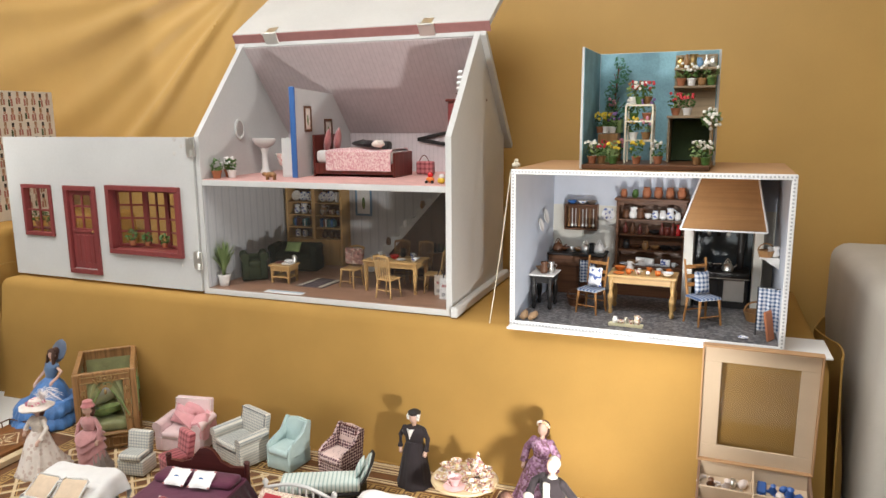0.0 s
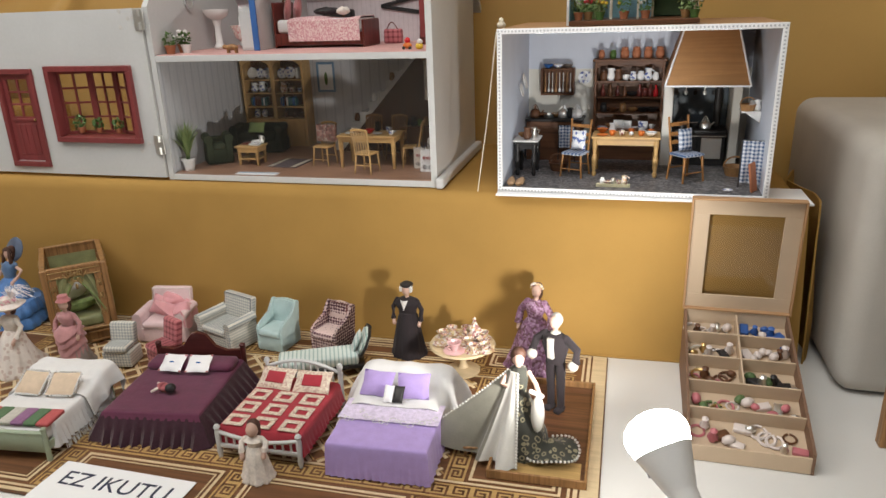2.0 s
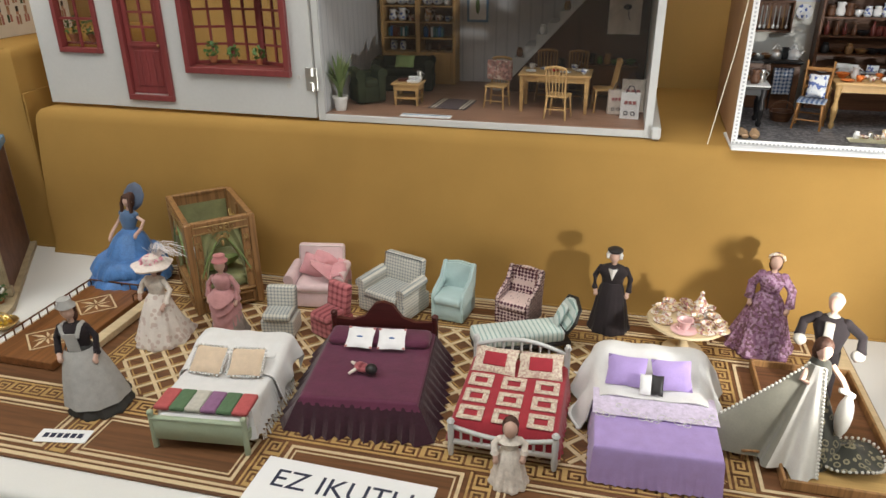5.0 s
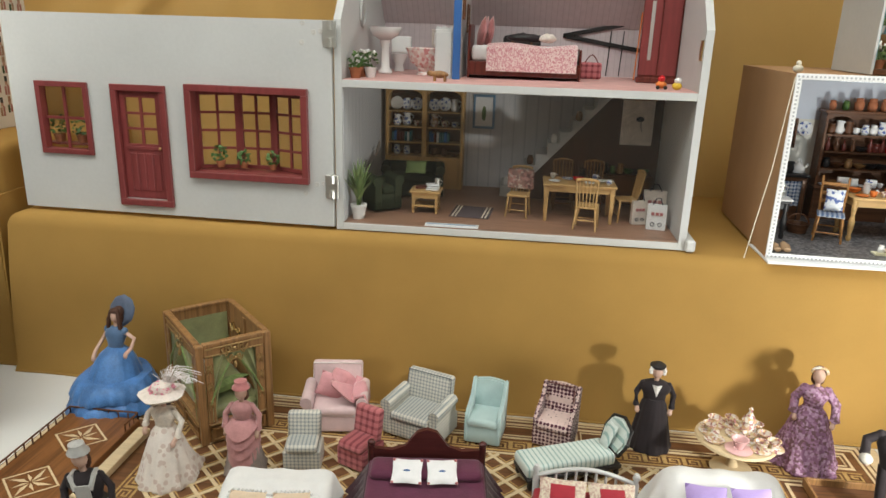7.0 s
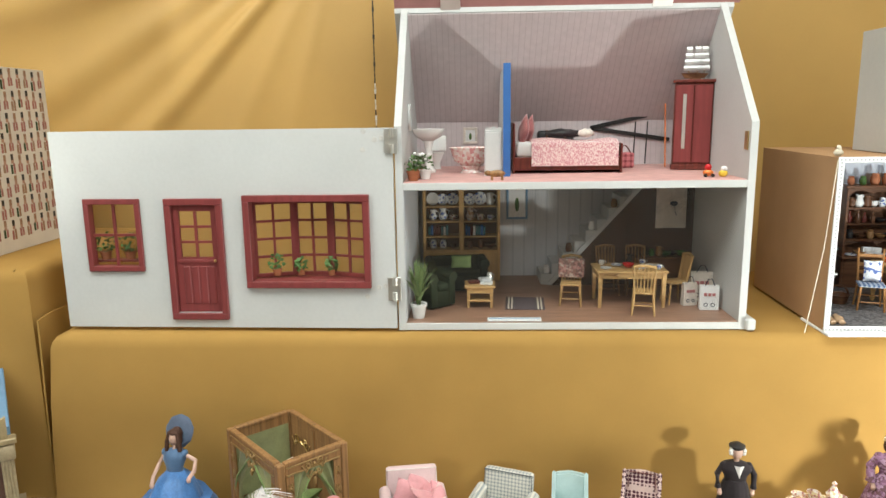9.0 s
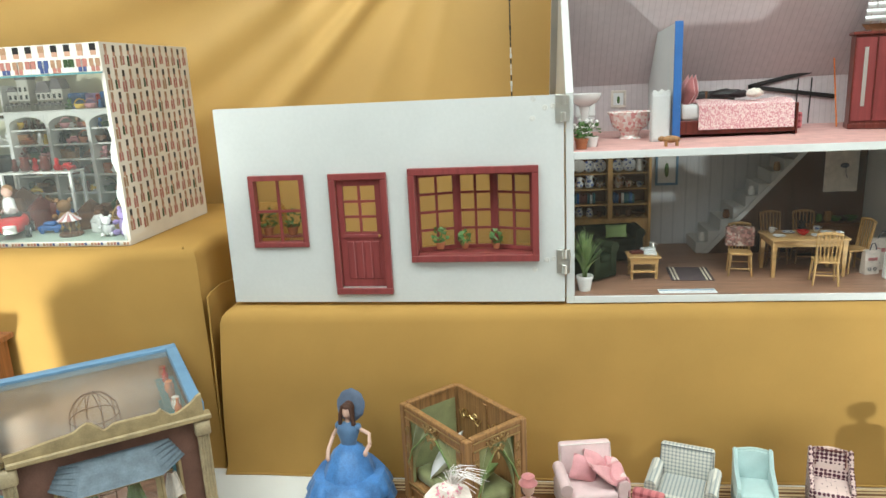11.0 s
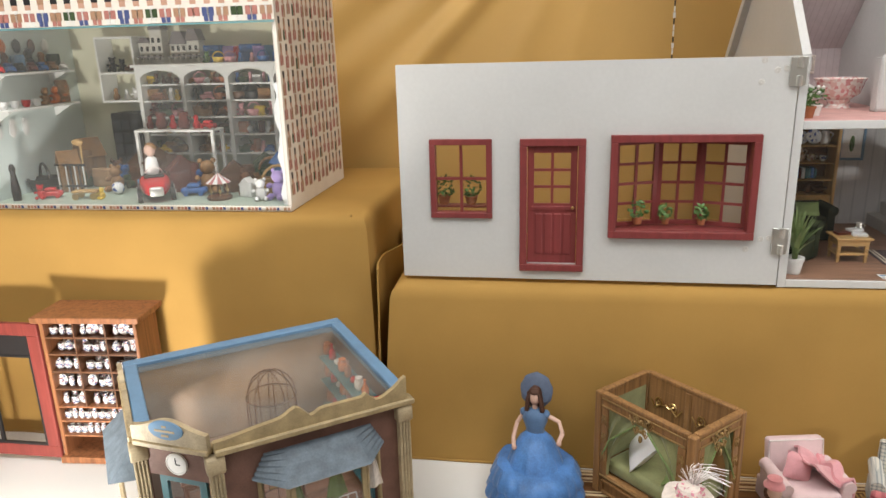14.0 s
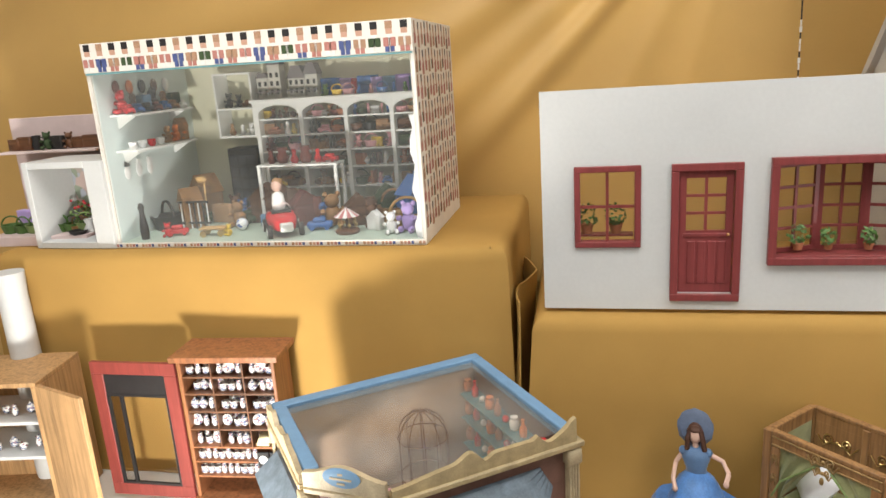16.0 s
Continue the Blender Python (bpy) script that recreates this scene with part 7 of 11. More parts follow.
# glass roof in a blue frame, tilted up towards the back
ROOF = Matrix.Translation((0, 0.004, SH + 0.006)) @ Matrix.Rotation(radians(1.0), 4, "X")
bm = B()
for b6 in ((-SW - 0.002, 0.004, SD - 0.018, SD, 0, 0.016), (-0.014, 0.004, 0.0, SD - 0.018, 0, 0.016), (-SW - 0.002, -SW + 0.016, CH, SD - 0.018, 0, 0.016)):
    box(bm, *b6, 0.0015, ROOF)
part("roof_frame", bm, PALE_BLUE, shop, "blue painted roof frame")
# reflected room light is mixed into this glass as a pale haze
bm = B()
prism(bm, [(-SW + 0.016, CH), (-SW + CH, 0.004), (-0.014, 0.004), (-0.014, SD - 0.018), (-SW + 0.016, SD - 0.018)], 2, 0.009, 0.0105)
bmesh.ops.transform(bm, matrix=ROOF, verts=bm.verts)
part("roof_glass", bm, glass("veiled_roof_sheet", 0.10, (0.95, 0.9, 0.84), 0.90, 0.06), shop).visible_shadow = False
bm = B()
box(bm, -SW + 0.001, -0.009, 0.009, SD - 0.009, 0.0102, 0.0115, 0)
part("shop_floor", bm, PARQUET, shop)

# ---------- crockery cabinet with red glazed door ----------
CAB = Matrix.Translation((-2.205, 1.135, 0.001)) @ Matrix.Rotation(radians(3), 4, "Z")
cab = thing("china_cabinet", CAB, "reddish wooden wall cabinet full of white crockery", "cabinet")
CAB_WOOD = wood("reddish_cabinet_wood", (0.32, 0.13, 0.055), 0.4, 2, 40)
CW, CD, CHH = 0.166, 0.070, 0.262
for nm, b6 in (("side_panel", (0, 0.006, 0, CD, 0.012, CHH)), ("side_panel", (CW - 0.006, CW, 0, CD, 0.012, CHH)), ("back_panel", (0.006, CW - 0.006, CD - 0.004, CD, 0.012, CHH)), ("top_board", (-0.008, CW + 0.010, -0.010, CD + 0.006, CHH, CHH + 0.010)), ("bottom_board", (-0.004, CW + 0.004, -0.006, CD, 0, 0.012))):
    bm = B()
    box(bm, *b6, 0.001)
    part(nm, bm, CAB_WOOD if nm != "back_panel" else WALNUT, cab)
for z in (0.050, 0.078, 0.105, 0.138, 0.170, 0.202, 0.232):
    bm = B()
    box(bm, 0.006, CW - 0.006, 0.002, CD - 0.004, z - 0.0015, z + 0.0015, 0)
    part("shelf", bm, CAB_WOOD if z < 0.11 else WALNUT, cab)
for x in (0.056, 0.110):
    bm = B()
    box(bm, x - 0.0012, x + 0.0012, 0.002, CD - 0.004, 0.1065, CHH, 0)
    part("divider", bm, WALNUT, cab)
dr = new("cabinet_door")
dr.parent = cab
dr.matrix_local = pose(-0.002, -0.002, 0, 0, 0, -4)
RED_DOOR = wood("red_door_paint", (0.24, 0.050, 0.04), 0.4, 2, 40, 0.8)
bm = B()
frame_bars(bm, -0.160, -0.002, 0.008, CHH - 0.004, 0.022, 0, 0.008, 0.001)
part("door_frame", bm, RED_DOOR, dr, "bright red door frame")
bm = B()
frame_bars(bm, -0.138, -0.024, 0.030, 0.200, 0.004, 0.001, 0.006, 0)
box(bm, -0.114, -0.109, 0.001, 0.006, 0.034, 0.196, 0)
box(bm, -0.138, -0.024, 0.002, 0.006, 0.200, CHH - 0.026, 0)
part("inner_frame", bm, BLACKISH, dr)
bm = B()
box(bm, -0.138, -0.024, 0.0035, 0.0042, 0.030, 0.236, 0)
part("door_glass", bm, GLASS, dr).visible_shadow = False
rnd = random.Random(21)


def crock(kind, s):
    bm = B()
    if kind == 0:
        lathe(bm, [(0.005 * s, 0), (0.0062 * s, 0.004 * s), (0.0062 * s, 0.013 * s), (0.0048 * s, 0.013 * s), (0.0045 * s, 0.003 * s)], n=10)
        tube(bm, [(0.0058 * s, 0, 0.011 * s), (0.010 * s, 0, 0.009 * s), (0.0058 * s, 0, 0.004 * s)], 0.0009, 5)
    elif kind == 1:
        lathe(bm, [(0.004 * s, 0), (0.008 * s, 0.007 * s), (0.0065 * s, 0.013 * s), (0.004 * s, 0.016 * s), (0.002 * s, 0.018 * s), (0.0005, 0.020 * s)], n=10)
        tube(bm, [(0.007 * s, 0, 0.006 * s), (0.012 * s, 0, 0.012 * s)], 0.0012, 5)
    elif kind == 2:
        lathe(bm, [(0.004 * s, 0), (0.0055 * s, 0.008 * s), (0.003 * s, 0.014 * s), (0.0042 * s, 0.019 * s), (0.003 * s, 0.019 * s), (0.002 * s, 0.014 * s)], n=10)
    else:
        lathe(bm, [(0.005 * s, 0), (0.010 * s, 0.0016 * s), (0.010 * s, 0.0026 * s), (0.004 * s, 0.0012 * s)], n=12)
        bmesh.ops.transform(bm, matrix=Matrix.Translation((0, 0.002, 0.0098 * s)) @ Matrix.Rotation(radians(78), 4, "X"), verts=bm.verts)
    return bm


names_ = ("china_mug", "china_teapot", "china_vase", "china_plate")
pro = []
CAB_CHINA = speckled("painted_china", [(0.68, 0.66, 0.63), (0.66, 0.64, 0.61), (0.32, 0.15, 0.16), (0.70, 0.68, 0.65), (0.10, 0.13, 0.24)], 420, 0.25)
for k in range(4):
    ob = solid(names_[k], crock(k, 1.0), CAB_CHINA, CAB @ pose(0.02 + 0.013 * k, 0.02, 0.2035), "small painted white china piece on the cabinet shelf", "china", "cabinet china", smooth=True)
    pro.append(ob)
for z in (0.1065, 0.1395, 0.1715, 0.2035, 0.2335):
    for c in range(3):
        for r_ in range(2):
            for i in range(3):
                x = 0.014 + c * 0.053 + i * 0.0150 + rnd.uniform(-0.002, 0.002)
                if z == 0.2035 and c == 0 and r_ == 0:
                    continue
                ob = copy_thing(pro[rnd.choice((0, 0, 1, 2, 3))], CAB @ pose(x, 0.016 + r_ * 0.022, z, 0, 0, 0) @ Matrix.Rotation(rnd.uniform(-0.5, 0.5), 4, "Z"))
for z in (0.0515, 0.0795):
    for i in range(9):
        copy_thing(pro[rnd.choice((0, 2))], CAB @ pose(0.013 + i * 0.0118, 0.014, z))
bm = B()
for iz in range(3):
    for ix in range(2):
        box(bm, 0.117 + ix * 0.022, 0.137 + ix * 0.022, -0.001, 0.003, 0.016 + iz * 0.028, 0.042 + iz * 0.028, 0.0006)
part("small_drawer", bm, BLACKISH, cab, "dark label-fronted spice drawers")
bm = B()
for iz in range(3):
    for ix in range(2):
        lathe(bm, [(0.007, 0), (0.007, 0.001)], n=12)
        vv = bm.verts[-24:] if False else None
bm.free()
for iz in range(3):
    for ix in range(2):
        bm = B()
        lathe(bm, [(0.0075, 0), (0.0075, 0.0008), (0.0005, 0.0008)], n=12)
        bmesh.ops.transform(bm, matrix=Matrix.Translation((0.127 + ix * 0.022, -0.0012, 0.029 + iz * 0.028)) @ Matrix.Rotation(radians(90), 4, "X"), verts=bm.verts)
        part("drawer_label", bm, PORCELAIN, cab)
for i in range(3):
    bm = B()
    box(bm, 0, 0.022, 0, 0.030, 0, 0.006, 0.0006)
    solid("small_book", bm, mat("pale_book_cover", (0.60, 0.52, 0.30), 0.7), CAB @ pose(0.116 + 0.004 * i, 0.004 - 0.003 * i, 0.1067 + 0.0062 * i, 0, 0, 8 * i), "small pale yellow book lying on a cabinet shelf", "book")

# ---------- wooden crate stall at the far end ----------
CR = Matrix.Translation((-2.425, 1.088, 0.001)) @ Matrix.Rotation(radians(8), 4, "Z")
CRATE_PINE = wood("weathered_crate_pine", (0.46, 0.27, 0.12), 0.6, 2, 50, 0.6)
crate = thing("wooden_crate", CR, "pale pine crate standing on end with shelves", "crate")
for nm, b6 in (("side_board", (-0.010, 0, -0.01, 0.120, 0, 0.238)), ("side_board", (-0.250, -0.240, 0, 0.120, 0, 0.238)), ("top_board", (-0.250, 0, -0.01, 0.120, 0.238, 0.246)), ("back_board", (-0.240, -0.010, 0.112, 0.120, 0, 0.238)), ("bottom_board", (-0.240, -0.010, 0, 0.112, 0, 0.008)), ("shelf", (-0.240, -0.010, 0.004, 0.112, 0.100, 0.106)), ("shelf", (-0.240, -0.010, 0.004, 0.112, 0.164, 0.170))):
    bm = B()
    box(bm, *b6, 0.001)
    part(nm, bm, CRATE_PINE if "shelf" not in nm else WHITE_PAINT, crate)
bm = B()
box(bm, 0.0, 0.118, -0.008, 0.0, 0.002, 0.242, 0.001, pose(0.002, -0.004, 0, 0, 0, -28))
part("crate_door", bm, CRATE_PINE, crate, "opened pale pine door")
for i in range(8):
    copy_thing(pro[i % 3], CR @ pose(-0.03 - i * 0.022, 0.03 + 0.01 * (i % 2), 0.171) )
    copy_thing(pro[(i + 1) % 3], CR @ pose(-0.03 - i * 0.022, 0.03 + 0.01 * (i % 2), 0.107))

# ---------- small boxes on the taller plinth ----------
WB = Matrix.Translation((-2.540, 1.275, TOP2 + 0.001)) @ Matrix.Rotation(radians(-4), 4, "Z")
wb = thing("white_display_box", WB, "small white open box with miniature garden scene", "room box")
for nm, b6 in (("side_panel", (0, 0.012, 0, 0.11, 0, 0.158)), ("side_panel", (0.132, 0.170, 0, 0.11, 0, 0.158)), ("top_panel", (0.012, 0.132, 0, 0.11, 0.146, 0.158)), ("bottom_panel", (0.012, 0.132, 0, 0.11, 0, 0.012)), ("back_panel", (0.012, 0.132, 0.104, 0.11, 0.012, 0.146))):
    bm = B()
    box(bm, *b6, 0.001)
    part(nm, bm, WHITE_PAINT, wb)
PB = Matrix.Translation((-2.660, 1.310, TOP2 + 0.001)) @ Matrix.Rotation(radians(3), 4, "Z")
pb_ = thing("miniature_stall", PB, "pale pink open-backed miniature market stall", "room box")
PINK_WALL = mat("pale_pink_wall", (0.58, 0.46, 0.44), 0.7, 0.1, 30)
for nm, b6 in (("back_panel", (0, 0.205, 0.10, 0.106, 0, 0.232)), ("base_board", (0, 0.205, -0.02, 0.10, 0, 0.018)), ("shelf", (0.0, 0.205, 0.055, 0.10, 0.165, 0.170))):
    bm = B()
    box(bm, *b6, 0.001)
    part(nm, bm, PINK_WALL, pb_)
# plain tube put in place of a white cloth
bm = B()
lathe(bm, [(0.024, 0), (0.026, 0.02), (0.024, 0.36), (0.026, 0.40), (0.020, 0.40)], (-2.535, 1.19, 0.001), 20)
solid("white_tube", bm, WHITE_PAINT, Matrix(), "white cloth at the table's far end, shaped as a tall tube", "tube", smooth=True)

# ---------- compartment case with lid ----------
CASE = Matrix.Translation((0.008, 0.902, 0.001)) @ Matrix.Rotation(radians(-1.5), 4, "Z")
case = thing("compartment_case", CASE, "beige card case of trinkets with propped lid", "case")
EW, EL, EZ0, EZ1 = 0.170, 0.285, 0.034, 0.118
TIL = math.atan2(EZ1 - EZ0, EL)
SLP = Matrix.Translation((0, 0, 0.006)) @ Matrix.Rotation(TIL, 4, "X")
SLN = EL / math.cos(TIL)
bm = B()
box(bm, 0.003, EW - 0.003, 0.003, SLN - 0.003, 0.0, 0.003, 0, SLP)
part("case_floor", bm, CARD, case)
DH = 0.026
# side colour is darkened to imitate the shading inside the case
for x in (0.0, EW - 0.004):
    bm = B()
    prism(bm, [(0, 0), (EL, 0), (EL, EZ1), (0, EZ0)], 0, x, x + 0.004)
    part("case_side", bm, mat("shaded_card_side", (0.20, 0.115, 0.07), 0.7), case)
bm = B()
box(bm, 0.004, EW - 0.004, 0, 0.004, 0, EZ0 - 0.008, 0.0006)
part("case_front", bm, CARD, case)
bm = B()
box(bm, 0.004, EW - 0.004, EL - 0.004, EL, 0, EZ1, 0.0006)
part("case_back", bm, CARD, case)
for k in range(1, 5):
    y = SLN * (0.05 + 0.19 * k)
    bm = B()
    box(bm, 0.004, EW - 0.004, y - 0.0015, y + 0.0015, 0.003, 0.003 + DH, 0.0005, SLP)
    part("divider", bm, CARD, case)
bm = B()
box(bm, EW / 2 - 0.0015, EW / 2 + 0.0015, SLN * 0.43, SLN - 0.004, 0.003, 0.003 + DH - 0.0005, 0.0005, SLP)
part("divider", bm, CARD, case)
lid = new("case_lid")
lid.parent = case
lid.matrix_local = pose(0, EL + 0.001, EZ1 + 0.001, 4, 0, 0)
bm = B()
frame_bars(bm, 0.0, EW, 0.0, 0.203, 0.027, 0, 0.004, 0.0006)
pieces("lid_panel", bm, CARD, lid)
bm = B()
frame_bars(bm, -0.003, EW + 0.003, -0.001, 0.206, 0.003, -0.008, 0.006, 0.0006)
part("lid_rim", bm, KRAFT, lid)
bm = B()
box(bm, 0.027, EW - 0.027, 0.0018, 0.0024, 0.027, 0.176, 0)
part("lid_window", bm, GLASS, lid).visible_shadow = False
TRINK = [mat("pale_trinket", (0.70, 0.62, 0.58), 0.3), mat("rose_trinket", (0.50, 0.16, 0.18), 0.4), mat("blue_trinket", (0.05, 0.13, 0.40), 0.35), BLACKISH, BRASS, STEEL, mat("green_trinket", (0.10, 0.16, 0.06), 0.5), WALNUT]
rnd = random.Random(5)
cells = [(0.06, 0.22, 0, 2), (0.25, 0.41, 0, 2)] + [(0.44 + 0.19 * k, 0.60 + 0.19 * k, c, c + 1) for k in range(3) for c in range(2)]
bias = [(0, 0, 5, 7, 1), (6, 4, 1, 0, 5), (4, 1, 7, 0, 5), (2, 3, 6, 5, 2), (5, 3, 0, 0, 4), (1, 0, 0, 7, 5), (7, 1, 0, 5, 0), (2, 2, 0, 5, 2)]
for ci, (ya, yb, ca, cb) in enumerate(cells):
    n = 14 if cb - ca > 1 else 8
    for k in range(n):
        x = EW / 2 * ca + 0.010 + (EW / 2 * (cb - ca) - 0.020) * (k + 0.5) / n
        y = SLN * rnd.uniform(ya + 0.02, yb - 0.03)
        bm = B()
        t_ = rnd.randrange(4)
        if t_ == 0:
            lathe(bm, [(0.004, 0), (0.006, 0.005), (0.003, 0.010), (0.004, 0.014), (0.001, 0.016)], n=8)
        elif t_ == 1:
            soft(bm, -0.009, 0.009, -0.005, 0.005, 0, 0.006, 0.0015, 2)
        elif t_ == 2:
            tube(bm, [(0.008 * math.cos(a * 0.5), 0.008 * math.sin(a * 0.5), 0.0018) for a in range(13)], 0.0016, 5)
        else:
            ball(bm, (0, 0, 0.005), (0.007, 0.005, 0.005), 8, 5)
        solid("trinket", bm, TRINK[rnd.choice(bias[ci])], CASE @ SLP @ pose(x, y, 0.0032, 0, 0, rnd.uniform(0, 180)) @ Matrix.Scale(rnd.uniform(1.1, 1.6), 4), "tiny trinket lying in a case compartment", "trinket", "case trinkets", smooth=True)

# ---------- table spot: a white bulb head on the table ----------
def bulb(m, label, foot, name="table_spot"):
    g = thing(name, m, label, "lamp")
    bm = B()
    lathe(bm, [(0.012, -0.075), (0.013, -0.050), (0.014, -0.048), (0.0258, -0.0135), (0.024, -0.013)], n=28)
    part("bulb_body", bm, PORCELAIN, g, "white bulb housing", smooth=True)
    bm = B()
    lathe(bm, [(0.0262, -0.0130), (0.0290, -0.003), (0.0286, 0.004), (0.0255, 0.011), (0.0185, 0.017), (0.009, 0.0205), (0.0005, 0.0215)], n=28)
    ob = part("bulb_lens", bm, glow("lit_lens", (1.0, 0.96, 0.90), 22.0), g, "lit white lens", smooth=True)
    bm = B()
    for i in range(7):
        box(bm, -0.012 + i * 0.0036, -0.0098 + i * 0.0036, -0.0215, -0.0205, -0.030, -0.026, 0)
    part("writing_bars", bm, INK, g)
    bm = B()
    cyl(bm, (0, 0, -0.098), (0, 0, -0.072), 0.0155, 0.0145)
    part("lamp_socket", bm, PORCELAIN, g, smooth=True)
    inv = m.inverted()
    bm = B()
    fx, fy = foot
    tube(bm, [(0, 0, -0.097), (0, 0, -0.112), inv @ Vector((fx, fy, 0.030)), inv @ Vector((fx, fy, 0.006))], 0.005, 10)
    part("lamp_arm", bm, PORCELAIN, g, smooth=True)
    bm = B()
    lathe(bm, [(0.001, 0.001), (0.035, 0.001), (0.035, 0.006), (0.030, 0.009), (0.001, 0.010)], (fx, fy, 0), 24)
    bmesh.ops.transform(bm, matrix=inv, verts=bm.verts)
    part("lamp_foot", bm, PORCELAIN, g, smooth=True)
    return g


bulb(Matrix.Translation((-0.050, 0.722, 0.154)) @ Vector((-0.036, 0.051, 0.052)).to_track_quat("Z", "Y").to_matrix().to_4x4() @ Matrix.Scale(1.34, 4), "lit white spot bulb on a low table stand", (0.035, 0.595))
bulb(Matrix.Translation((-2.058, 0.622, 0.068)) @ Matrix.Rotation(radians(4), 4, "Z") @ Matrix.Rotation(radians(-62), 4, "X"), "lit white spot bulb on a low table stand", (-2.045, 0.520))


# ---------- small goods ----------
def goods_mesh(kind):
    bm = B()
    if kind == "jar":
        lathe(bm, [(0.0045, 0), (0.0058, 0.003), (0.0058, 0.010), (0.0042, 0.012), (0.0046, 0.0125), (0.0046, 0.015), (0.0005, 0.0158)], n=10)
    elif kind == "bottle":
        lathe(bm, [(0.0036, 0), (0.0042, 0.002), (0.0042, 0.010), (0.0016, 0.014), (0.0016, 0.019), (0.0020, 0.020), (0.0004, 0.0205)], n=9)
    elif kind == "bowl":
        lathe(bm, [(0.004, 0), (0.009, 0.005), (0.011, 0.008), (0.0095, 0.008), (0.003, 0.002)], n=12)
    elif kind == "plate":
        lathe(bm, [(0.005, 0), (0.0105, 0.0016), (0.0105, 0.0026), (0.005, 0.0012)], n=14)
    elif kind == "upright_plate":
        lathe(bm, [(0.005, 0), (0.0105, 0.0016), (0.0105, 0.0026), (0.005, 0.0012)], n=14)
        bmesh.ops.transform(bm, matrix=Matrix.Translation((0, 0.002, 0.0103)) @ Matrix.Rotation(radians(76), 4, "X"), verts=bm.verts)
    elif kind == "cup":
        lathe(bm, [(0.003, 0), (0.0048, 0.003), (0.0056, 0.009), (0.0046, 0.009), (0.0025, 0.002)], n=10)
        tube(bm, [(0.005, 0, 0.0075), (0.0088, 0, 0.0065), (0.0048, 0, 0.0028)], 0.0008, 5)
    elif kind == "jug":
        lathe(bm, [(0.005, 0), (0.0075, 0.006), (0.0048, 0.013), (0.0060, 0.019), (0.0048, 0.019), (0.0035, 0.012)], n=11)
        tube(bm, [(0.0052, 0, 0.017), (0.0105, 0, 0.014), (0.0070, 0, 0.006)], 0.001, 5)
    elif kind == "toy_box":
        box(bm, -0.010, 0.010, -0.004, 0.004, 0, 0.016, 0.0006)
        box(bm, -0.0085, 0.0085, -0.0046, -0.004, 0.0085, 0.0145, 0)
    elif kind == "book":
        box(bm, -0.0022, 0.0022, -0.007, 0.007, 0, 0.019, 0.0005)
    elif kind == "toy_ball":
        ball(bm, (0, 0, 0.006), 0.006, 10, 7)
    elif kind == "teddy_bear":
        ball(bm, (0, 0, 0.007), (0.0055, 0.005, 0.007), 9, 6)
        ball(bm, (0, -0.001, 0.0165), (0.0048, 0.0045, 0.0045), 9, 6)
        for s in (-1, 1):
            ball(bm, (s * 0.004, 0, 0.0205), 0.0018, 6, 4)
            ball(bm, (s * 0.0062, -0.003, 0.010), (0.002, 0.004, 0.002), 6, 4)
            ball(bm, (s * 0.0042, -0.006, 0.0025), (0.0025, 0.0045, 0.0025), 6, 4)
    elif kind == "toy_car":
        soft(bm, -0.012, 0.012, -0.005, 0.005, 0.002, 0.0075, 0.002, 2)
        soft(bm, -0.006, 0.006, -0.0045, 0.0045, 0.007, 0.0115, 0.002, 2)
        for x in (-0.007, 0.007):
            for y in (-0.005, 0.005):
                cyl(bm, (x, y - 0.001, 0.0026), (x, y + 0.001, 0.0026), 0.0026, n=8)
    elif kind == "skittle":
        lathe(bm, [(0.004, 0), (0.0058, 0.005), (0.0026, 0.011), (0.0036, 0.0145), (0.0026, 0.0175), (0.0004, 0.0185)], n=9)
    elif kind == "toy_house":
        box(bm, -0.014, 0.014, -0.008, 0.008, 0, 0.022, 0.0004)
        prism(bm, [(-0.016, 0.022), (0.016, 0.022), (0.0, 0.036)], 1, -0.009, 0.009)
        box(bm, 0.006, 0.015, -0.0095, -0.002, 0, 0.028, 0.0004)
        for i in (-0.009, -0.002):
            for z in (0.004, 0.013):
                box(bm, i - 0.002, i + 0.002, -0.0086, -0.008, z, z + 0.006, 0)
    elif kind == "toy_tower":
        box(bm, -0.011, 0.011, -0.008, 0.008, 0, 0.046, 0.0004)
        box(bm, -0.020, -0.011, -0.007, 0.008, 0, 0.024, 0.0004)
        prism(bm, [(-0.012, 0.046), (0.012, 0.046), (0.006, 0.056), (-0.006, 0.056)], 1, -0.009, 0.009)
        for x in (-0.005, 0.005):
            for z in (0.006, 0.018, 0.031):
                box(bm, x - 0.002, x + 0.002, -0.0088, -0.008, z, z + 0.007, 0)
    elif kind == "pear":
        lathe(bm, [(0.001, 0), (0.0035, 0.001), (0.0045, 0.004), (0.003, 0.007), (0.0004, 0.0085)], n=8)
    elif kind == "pan":
        lathe(bm, [(0.009, 0), (0.0105, 0.006), (0.0098, 0.006), (0.0085, 0.001)], n=14)
        tube(bm, [(0.010, 0, 0.005), (0.024, 0, 0.006)], 0.0012, 6)
    elif kind == "kettle":
        lathe(bm, [(0.009, 0), (0.0105, 0.005), (0.0075, 0.012), (0.003, 0.014), (0.0015, 0.016), (0.002, 0.018), (0.0004, 0.019)], n=12)
        tube(bm, [(0.009, 0, 0.006), (0.015, 0, 0.012)], 0.0014, 6)
